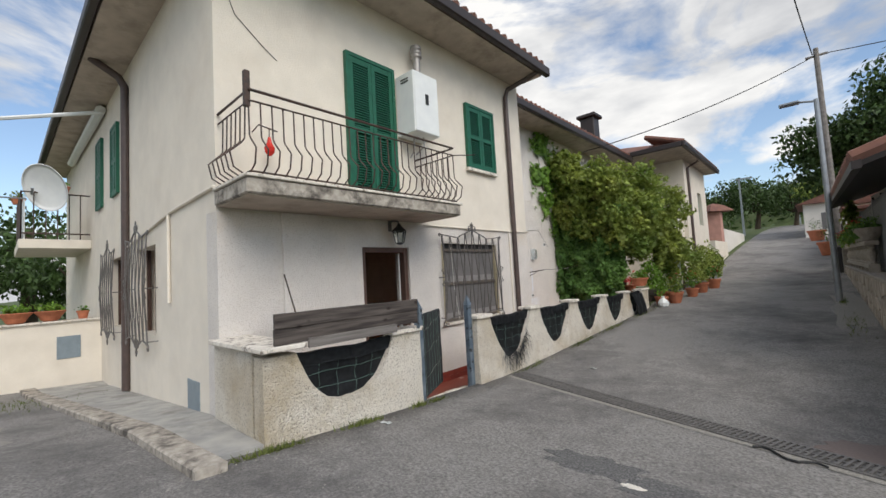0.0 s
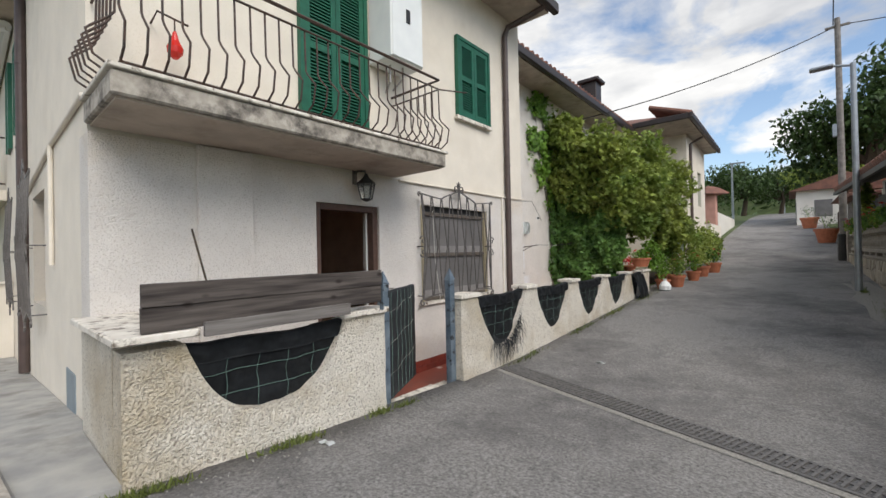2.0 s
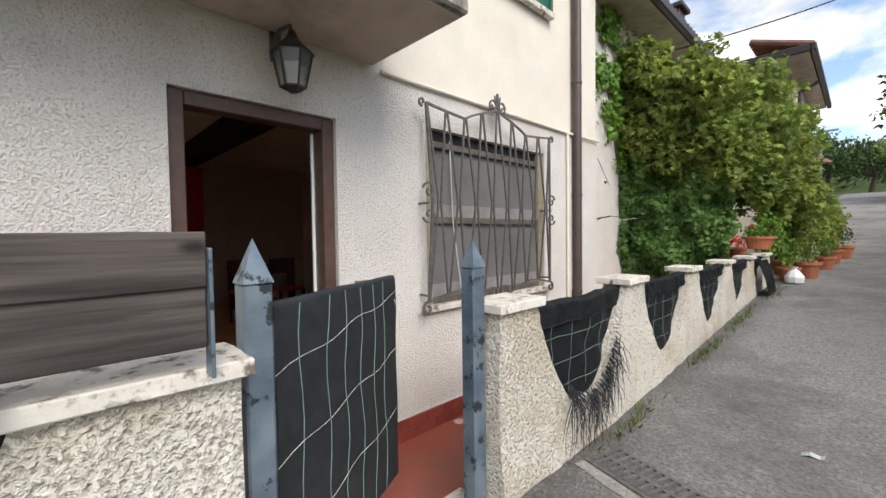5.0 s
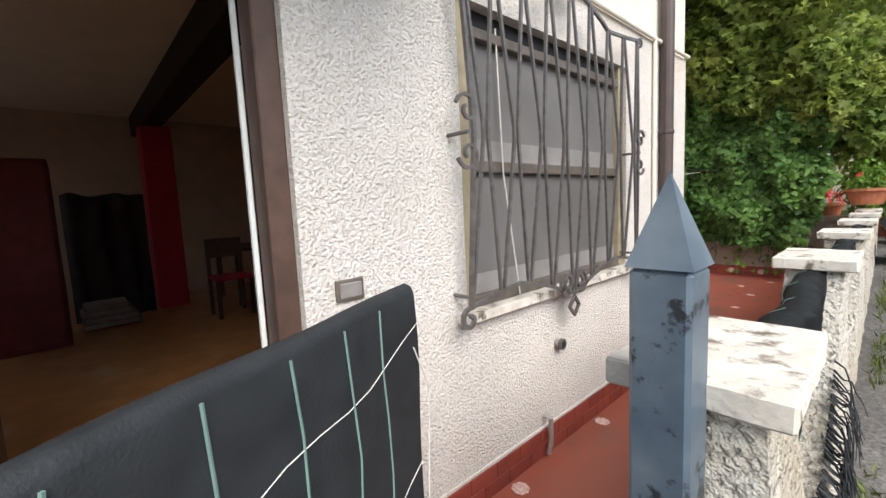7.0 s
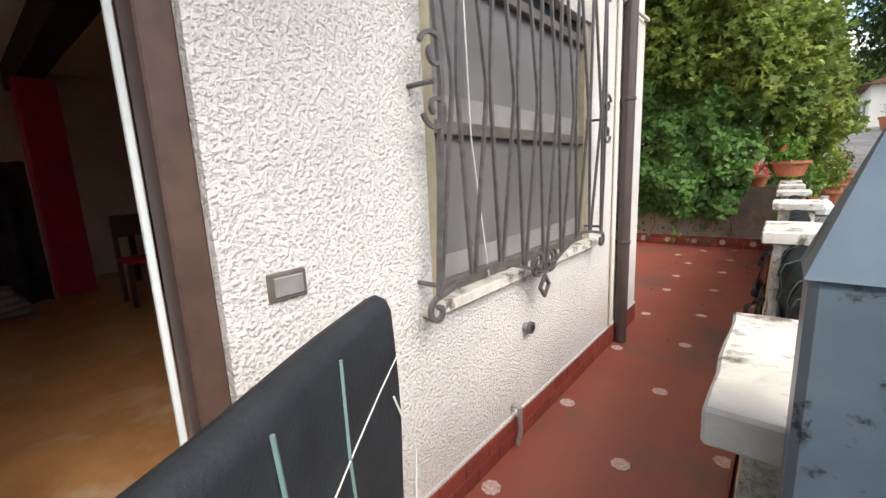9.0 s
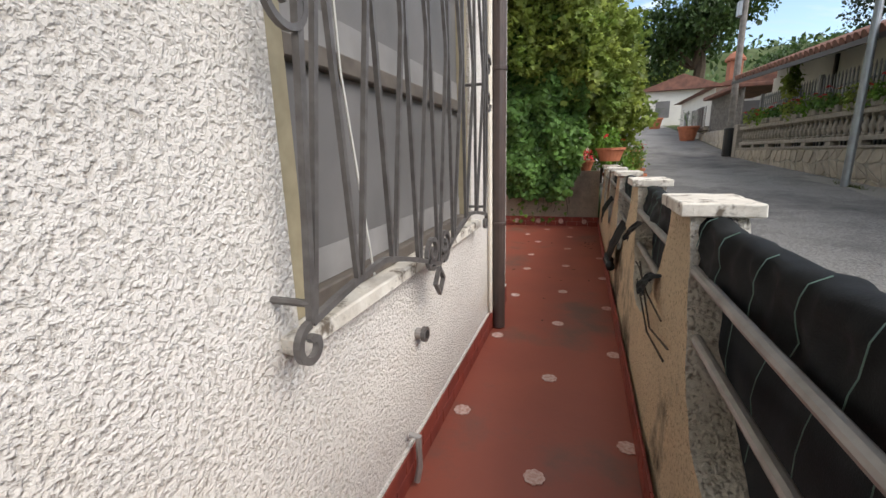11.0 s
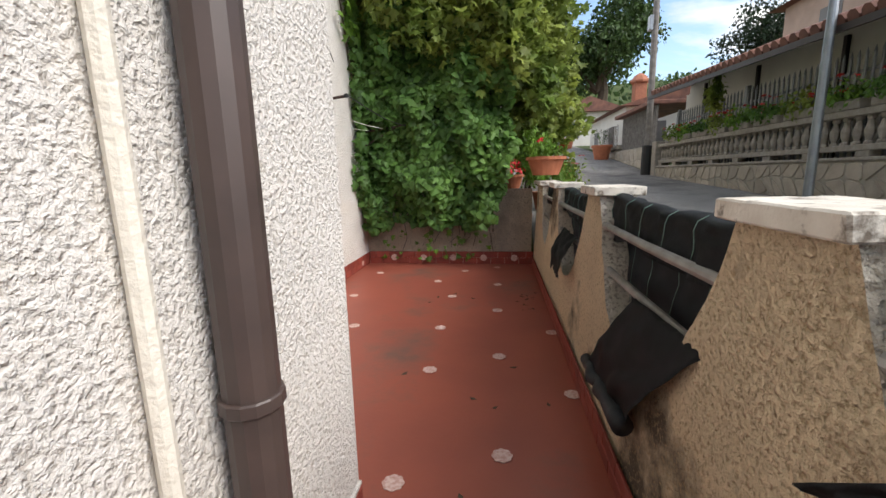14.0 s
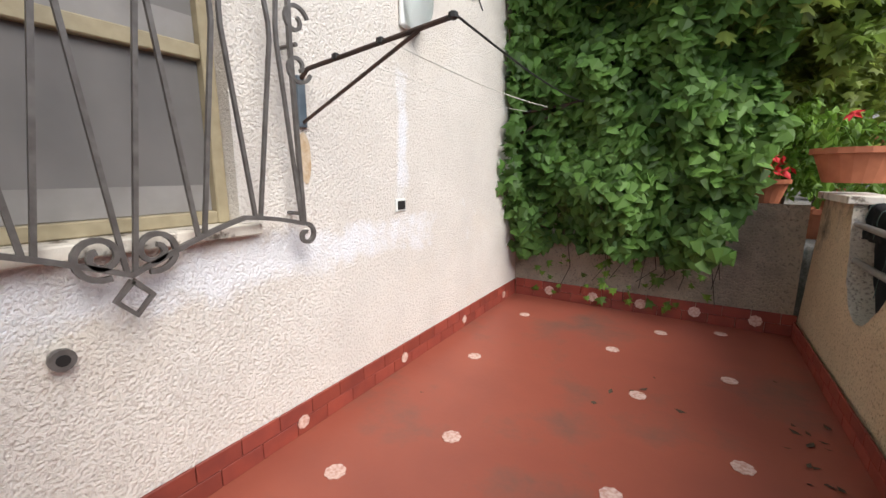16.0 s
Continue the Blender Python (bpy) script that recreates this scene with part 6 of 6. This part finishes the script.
part("cap", lathe([(0.4, 0), (0.42, 0.08), (0.25, 0.3), (0.05, 0.42)], (2.55, 26.65, 5.0), 8), M_BRICKC, cy_)
cy2 = empty("brick_chimney", label="short red brick chimney on the lane house", category="chimney")
part("stack", box((5.0, 27.0, 4.2), (5.5, 27.5, 4.9), 0.02), M_BRICKC, cy2)
part("cap", lathe([(0.4, 0), (0.42, 0.08), (0.2, 0.3)], (5.25, 27.25, 4.9), 8), M_BRICKC, cy2)
far_house("lane_house", -0.3, 4.0, 34.0, 39.0, 1.8, 4.8, "small white house at the bend of the lane", M_FAR)
far_house("lane_house", 5.5, 12.0, 14.0, 22.0, 1.5, 6.2, "pink house rising behind the low roof", mat("rose_plaster", (0.5, 0.36, 0.28), None, 2, 0.9))
for x, y in ((0.2, 31.5), (0.55, 24.6)):
    pot(x, y, ground_z(x, y) - 0.02, 0.4, 0.6, "large terracotta pot with a round shrub", M_WOODS, int(y), 160, 0.7)

# ---- trees and woods ----


def tree(x, y, z, h, r, material, label, seed, count=3500, size=0.3):
    rr = random.Random(seed)
    t = empty("tree", label=label, category="tree", group="background trees")
    part("trunk", tube([(x, y, z - 0.5), (x + 0.1 * r, y, z + h * 0.35), (x, y, z + h * 0.7)], 0.05 * h, 8, 0.015 * h), M_BARK, t)
    for k in range(6):
        a = k * 1.05 + rr.random()
        q = rr.uniform(0.3, 0.6) * r
        c = (x + q * math.cos(a), y + q * math.sin(a), z + h * rr.uniform(0.42, 0.85))
        part("limb", tube([(x, y, z + h * 0.35), c], 0.02 * h, 5, 0.006 * h), M_BARK, t)
        leaves("crown", blob_points(c, (r * 0.62, r * 0.62, h * 0.24), count // 6, seed * 13 + k, 0.35), size, material, t, "oval", None, 0.9, seed + k)
    return t


tree(3.2, 38, 3.0, 10.5, 4.2, M_WOODS, "tall broad green tree beyond the houses", 1, 11000, 0.34)
tree(-1.6, 66, 5.0, 6.0, 4.0, M_WOODS, "green tree at the top of the lane", 2, 4500, 0.3)
tree(3.0, 58, 4.6, 6.5, 4.0, M_LEAF, "bright green tree at the top of the lane", 3, 4500, 0.3)
tree(-7.5, 52, 4.3, 6.0, 4.0, M_WOODS, "round green tree beyond the loggia house", 4, 4500, 0.3)
tree(-5.0, 62, 5.0, 6.5, 4.0, M_WOODS, "round green tree up the lane", 5, 4000, 0.32)
tree(26, 60, 8, 12, 5.0, M_DARKL, "dark pine tree on the hillside", 6, 5000, 0.4)
tree(12, 52, 4, 6, 4.5, M_WOODS, "green tree behind the white houses", 7, 4500, 0.32)
tree(-30, 1, -1, 9, 4.5, M_WOODS, "green tree beyond the house end", 8, 4000, 0.3)
tree(-34, -6, -1, 8, 4.5, M_WOODS, "green tree beyond the yard", 9, 4000, 0.3)
tree(-27, -3, -1.2, 5.5, 4.0, M_WOODS, "low dark tree beyond the yard wall", 10, 4000, 0.28)
tree(-26, 3.5, -1.2, 5, 3.5, M_WOODS, "low dark tree beside the yard", 11, 3500, 0.28)


def hill(name, cx, cy, z0, rx, ry, h, seed, n):
    """A wooded hillside: a lumpy mound under many leaf clumps."""
    def top(u, v):
        x, y = (u - 0.5) * 2, (v - 0.5) * 2
        k = max(0.0, 1 - x * x - y * y)
        return (cx + x * rx, cy + y * ry, z0 + h * k ** 0.7 * (1 + 0.25 * noise.noise((x * 3, y * 3, seed))))
    hb = empty(name, label="distant wooded hillside", category="hill", kind="structure")
    smooth_ob(part("slope", grid_sheet(top, 30, 30), M_EARTH, hb))
    rr = random.Random(seed)
    pts = []
    while len(pts) < n:
        u, v = rr.random(), rr.random()
        p = top(u, v)
        if p[2] > z0 + 1:
            pts.append((p[0] + rr.gauss(0, 0.6), p[1] + rr.gauss(0, 0.6), p[2] + rr.random() * 3.5 * (0.5 + abs(noise.noise((p[0] * 0.2, p[1] * 0.2, 0))))))
    o = leaves("woods", pts, 1.7, M_WOODS, hb, "oval", None, 0.9, seed)
    tagged(o, kind="stuff")


hill("backdrop_hill", 60, 170, 2, 110, 80, 27, 3, 14000)
hill("backdrop_hill_low", -70, 150, 2, 80, 60, 16, 4, 7000)

# ---- yard beside the house ----
def ground_strip(name, x0, x1, near, far, lift, material, label, category, n=24):
    """A slab that follows the ground between two slanted edges."""
    bm = bmesh.new()
    rows = []
    for i in range(n + 1):
        x = x0 + (x1 - x0) * i / n
        a, b = near(x), far(x)
        za, zb = ground_z(x, a) + lift, ground_z(x, b) + lift
        e = 0.012 * noise.noise((x * 4, 0, lift * 50))
        rows.append([bm.verts.new(p) for p in ((x, a + e, za - 0.4), (x, a + e, za - 0.012), (x, a + e + 0.015, za), (x, b, zb), (x, b, zb - 0.4))])
    for r0, r1 in zip(rows, rows[1:]):
        for k in range(5):
            bm.faces.new((r0[k], r1[k], r1[(k + 1) % 5], r0[(k + 1) % 5]))
    bm.faces.new(rows[0])
    bm.faces.new(rows[-1])
    structure(name, bm, material, label, category)


def kerb_line(x):
    return 0.79 + 0.075 * (x + 2.98)


ground_strip("side_kerb", -10.7, -2.95, kerb_line, lambda x: kerb_line(x) + 0.2, 0.065, M_CONC, "worn pale concrete kerb beside the pavement", "kerb")
ground_strip("side_pavement", -10.7, -3.16, lambda x: kerb_line(x) + 0.204, lambda x: 1.376 if x < -4.2 else 1.33, 0.035, M_PAVE, "grey cement pavement strip along the side wall", "pavement")
structure("yard_wall", box((-11.1, -5.0, -0.8), (-10.8, 1.375, 1.15)), M_UPPER, "cream plastered yard wall with planters on top", "wall")
structure("yard_wall_coping", box((-11.15, -5.0, 1.153), (-10.75, 1.37, 1.19), 0.005), M_CAP, "stone coping on the yard wall", "coping")
thing("wall_hatch", box((-10.8, 0.7, 0.45), (-10.785, 1.05, 0.88), 0.003), M_HATCH, "grey metal hatch in the yard wall", "hatch")
for k, y in enumerate((0.15, 0.62, -0.35)):
    b = empty("bowl_planter", label="wide clay bowl planter with green plants on the yard wall", category="planter", group="yard planters")
    part("bowl", lathe([(0.1, 0), (0.13, 0.02), (0.17, 0.1), (0.24, 0.19), (0.22, 0.2)], (-10.95, y, 1.192), 18), M_TERRAC, b)
    leaves("foliage", blob_points((-10.95, y, 1.47), (0.25, 0.28, 0.14), 160, 120 + k, 0.2), 0.08, M_LIME, b, "oval", None, 0.9, 120 + k)
pot(-10.95, 1.1, 1.192, 0.1, 0.16, "small terracotta pot on the yard wall", M_LIME, 131, 30, 0.12)
sb = empty("side_balcony", label="side balcony with black railing and satellite dish", category="balcony")
part("slab", box((-15.0, 0.2, 2.72), (-12.2, 1.379, 2.92), 0.01), M_UPPER, sb)
for i in range(16):
    part("railing_bar", tube([(-14.95 + 0.18 * i, 0.24, 2.92), (-14.95 + 0.18 * i, 0.24, 3.95)], 0.012, 5), M_RAIL, sb)
for i in range(6):
    part("railing_bar", tube([(-12.25, 0.24 + 0.19 * i, 2.92), (-12.25, 0.24 + 0.19 * i, 3.95)], 0.012, 5), M_RAIL, sb)
for z in (3.05, 3.95):
    part("rail", tube([(-14.95, 0.24, z), (-12.25, 0.24, z), (-12.25, 1.36, z)], 0.018, 6), M_RAIL, sb)
part("panel", box((-14.9, 0.28, 2.93), (-12.3, 0.3, 3.85)), M_WHITE, sb, "white balcony screen")
dish = empty("satellite_dish", label="white satellite dish on the side balcony", category="satellite dish")
bm = lathe([(0.02, 0.07), (0.2, 0.055), (0.35, 0.02), (0.42, -0.02), (0.43, -0.02), (0.35, 0.0), (0.2, 0.035), (0.02, 0.05)], (0, 0, 0), 28)
ds = smooth_ob(part("reflector", bm, M_WHITE, dish))
ds.matrix_local = pose(-12.0, 0.60, 4.02, -70, 0, 38) @ Matrix.Scale(1.2, 4)
part("feed_arm", tube([(-12.0, 0.3, 3.75), (-11.75, -0.1, 3.7), (-11.7, -0.15, 3.85)], 0.018, 6), M_POLE, dish)
part("mount", tube([(-12.0, 0.4, 4.0), (-12.25, 0.4, 3.9)], 0.025, 6), M_POLE, dish)
pot(-12.3, 0.9, 3.97, 0.12, 0.16, "terracotta pot on the side balcony rail", M_LIME, 141, 40, 0.15)
pot(-14.2, 0.24, 3.97, 0.14, 0.16, "terracotta pot with trailing plant on the balcony rail", M_LEAF, 142, 60, 0.2)
aw = empty("awning_frame", label="folded white awning frame under the eaves", category="awning")
part("arm", tube([(-10.2, 1.3, 5.3), (-11.0, -0.3, 5.0), (-11.0, -0.35, 3.8)], 0.04, 6), M_WHITE, aw)
part("box", tube([(-10.2, 1.28, 5.35), (-15.0, 1.28, 5.35)], 0.09, 8), M_WHITE, aw)

# ---- drain, patches, weeds, litter ----
M_PATCH = mat("dark_asphalt_patch_and_drain_shade", (0.20, 0.195, 0.19), (0.06, 0.06, 0.06), 70, 0.9, bump=0.8, bump_scale=140)
M_PALEP = mat("pale_gravel_patch", (0.36, 0.34, 0.30), (0.2, 0.19, 0.17), 60, 0.95, bump=0.9, bump_scale=90)
dr = empty("road_drain", label="rusty slotted drain channel across the lane", category="drain", kind="structure")
A, B = Vector((-3.03, 4.76, 0)), Vector((0.76, 3.50, 0))
L = (B - A).length
du = (B - A) / L
dn = Vector((-du.y, du.x, 0))


def drain_pt(s, o, dz):
    p = A + du * s + dn * o
    return Vector((p.x, p.y, ground_z(p.x, p.y) + dz))


for o in (-0.11, 0.0, 0.11):
    part("edge_bar", tube([drain_pt(L * i / 24, o, 0.004) for i in range(25)], 0.016, 4, None, True), M_DRAIN, dr)
# no hollow here: a flat dark strip paints the channel's shade
part("channel", grid_sheet(lambda u, v: drain_pt(L * u, -0.1 + 0.2 * v, 0.006), 40, 1), M_PATCH, dr, "dark strip standing in for the shaded channel under the slats")
n = int(L / 0.04)
for i in range(n):
    s = L * (i + 0.5) / n
    part("slat", tube([drain_pt(s, -0.1, 0.012), drain_pt(s, 0.1, 0.012)], 0.011, 4, None, True), M_DRAIN, dr)


part("edging", grid_sheet(lambda u, v: drain_pt(L * u, -0.19 + 0.075 * v + 0.012 * noise.noise((u * 30, 0, 0)) * (1 - v), 0.005), 60, 1), M_PALEP, dr, "pale cement edging")


def patch(name, cx, cy, rx, ry, material, label, seed, h=0.006):
    bm = bmesh.new()
    rings = []
    for k, q in ((0, 1.0), (1, 0.93), (2, 0.5)):
        rings.append([bm.verts.new((0, 0, 0)) for _ in range(28)])
        for i, v in enumerate(rings[-1]):
            a = 2 * math.pi * i / 28
            w = q * (1 + 0.5 * noise.noise((math.cos(a) * 2.2, math.sin(a) * 2.2, seed)) + 0.3 * noise.noise((math.cos(a) * 6, math.sin(a) * 6, seed)))
            x, y = cx + rx * w * math.cos(a), cy + ry * w * math.sin(a)
            v.co = (x, y, ground_z(x, y) + (-0.004 if k == 0 else h))
    for a, b in zip(rings, rings[1:]):
        for i in range(28):
            bm.faces.new((a[i], a[(i + 1) % 28], b[(i + 1) % 28], b[i]))
    bm.faces.new(rings[-1])
    structure(name, bm, material, label, "road patch")


patch("road_patch_dark", -1.12, 2.66, 0.34, 0.16, M_PATCH, "dark worn patch in the asphalt", 1)
patch("road_patch_far", -0.62, 2.55, 0.26, 0.15, M_PATCH, "dark repaired patch near the drain", 2)
patch("road_patch_pale", -0.8, 2.5, 0.07, 0.03, M_CAP, "white spilled mortar on the asphalt", 8, 0.009)
patch("road_patch_gravel", -6.0, -0.9, 2.2, 0.8, M_PALEP, "pale gravel patch in the yard", 3)
patch("road_patch_red", 0.38, 4.0, 0.36, 0.26, mat("reddish_patch", (0.20, 0.16, 0.145), None, 50, 0.9, bump=0.5, bump_scale=100), "reddish worn patch at the road edge", 4)
patch("road_edge_dirt", 0.55, 11.5, 0.3, 2.6, M_PALEP, "dirt along the foot of the stone wall", 5)

weeds = tagged(new("weeds"), "green weeds along the parapet foot and kerb", "weeds", kind="stuff")
pts = []
for cx, cy, s, c in ((-3.05, 1.35, 0.12, 150), (-3.05, 2.2, 0.12, 110), (-3.08, 2.95, 0.06, 60), (-3.06, 3.2, 0.07, 40), (-3.05, 6.9, 0.25, 90), (-3.05, 8.3, 0.3, 120), (-3.05, 5.2, 0.2, 60), (-8.8, 0.0, 0.5, 220), (0.45, 12.3, 0.2, 120), (0.5, 9.5, 0.6, 90), (-3.0, 10.2, 0.4, 90)):
    for _ in range(c * 2):
        x, y = cx + rnd.gauss(0, s * (0.12 if cx > -4 else 1)), cy + rnd.gauss(0, s)
        if -3.4 < x < -3.085 and y > 1.3:
            x = -3.07 + 0.05 * rnd.random()
        pts.append((x, y, ground_z(x, y) - 0.005))
leaves("blades", pts, 0.06, M_GRASS, weeds, "blade", (0.4, 0.1, 0.1), 0.6, 77)
grit = tagged(new("road_grit"), "small pale stones scattered on the asphalt", "gravel", kind="stuff")
verts, faces = [], []
for _ in range(1600):
    x, y = rnd.uniform(-3.05, 0.7), rnd.uniform(0.2, 12)
    if rnd.random() < 0.45:
        x = -3.05 + abs(rnd.gauss(0, 0.12))
    s = rnd.uniform(0.003, 0.009)
    z = ground_z(x, y)
    b = len(verts)
    verts += [(x - s, y, z), (x + s * 0.6, y - s, z), (x + s * 0.5, y + s, z), (x, y, z + s)]
    faces += [(b, b + 1, b + 3), (b + 1, b + 2, b + 3), (b + 2, b, b + 3)]
me = bpy.data.meshes.new("pebbles")
me.from_pydata(verts, [], faces)
me.materials.append(M_PALEP)
pb = new("pebbles", me)
pb.parent = grit
for k, (x, y) in enumerate(((-2.3, 5.4), (-1.0, 1.9), (-2.95, 2.3))):
    thing("litter", grid_sheet(lambda u, v: (x + 0.09 * u, y + 0.05 * v + 0.02 * u, ground_z(x, y) + 0.004 + 0.012 * math.sin(u * 4 + k) ** 2), 5, 3, 0.002), M_WHITE, "scrap of white paper on the asphalt", "litter", "road litter")

thing("hose_scrap", tube([Vector((-0.34 + 0.05 * i, 3.66 - 0.018 * i + 0.05 * math.sin(i * 1.1), ground_z(-0.2, 3.6) + 0.012)) for i in range(9)], 0.008, 6), M_CABLE, "scrap of black hose lying by the drain", "hose")

# ---- stones of the retaining wall ----


def stone_face(parent, x, y0, y1, z0, z1, ny, nz, seed):
    rr = random.Random(seed)
    pts = [[(y0 + (y1 - y0) * (i + (0.5 if j % 2 else 0.0)) / ny + rr.uniform(-0.11, 0.11), z0 + (z1 - z0) * j / nz + (rr.uniform(-0.07, 0.07) if 0 < j < nz else 0)) for j in range(nz + 1)] for i in range(ny + 1)]
    for i in range(ny):
        for j in range(nz):
            q = [pts[i][j], pts[i + 1][j], pts[i + 1][j + 1], pts[i][j + 1]]
            polys = [q]
            if rr.random() < 0.35:
                polys = [[q[0], q[1], q[2]], [q[0], q[2], q[3]]]
            for p in polys:
                cy, cz = sum(a for a, _ in p) / len(p), sum(b for _, b in p) / len(p)
                out = []
                m = len(p)
                for k in range(m):
                    a, b = p[k], p[(k + 1) % m]
                    for t in (0.14, 0.5, 0.86):
                        yy, zz = a[0] + (b[0] - a[0]) * t, a[1] + (b[1] - a[1]) * t
                        g = 0.90 + (0.04 if t == 0.5 else 0)
                        out.append((cy + (yy - cy) * g, cz + (zz - cz) * g))
                d = 0.012 + 0.014 * rr.random()
                v = [(x + 0.004, a, b) for a, b in out] + [(x - d, cy + (a - cy) * 0.93, cz + (b - cz) * 0.93) for a, b in out]
                c = len(out)
                f = [tuple(range(c, 2 * c))] + [(k, (k + 1) % c, c + (k + 1) % c, c + k) for k in range(c)]
                me = bpy.data.meshes.new("stone")
                me.from_pydata(v, [], f)
                me.materials.append(M_STONE)
                o = new("stone", me)
                o.parent = parent


stone_face(stone_parent, SX, 7.5, 19.2, 0.2, 1.19, 42, 4, 5)
stone_face(bpy.data.objects["stone_wall_upper"], SX + 0.25, 20.2, 26.9, 0.7, 1.88, 16, 3, 6)

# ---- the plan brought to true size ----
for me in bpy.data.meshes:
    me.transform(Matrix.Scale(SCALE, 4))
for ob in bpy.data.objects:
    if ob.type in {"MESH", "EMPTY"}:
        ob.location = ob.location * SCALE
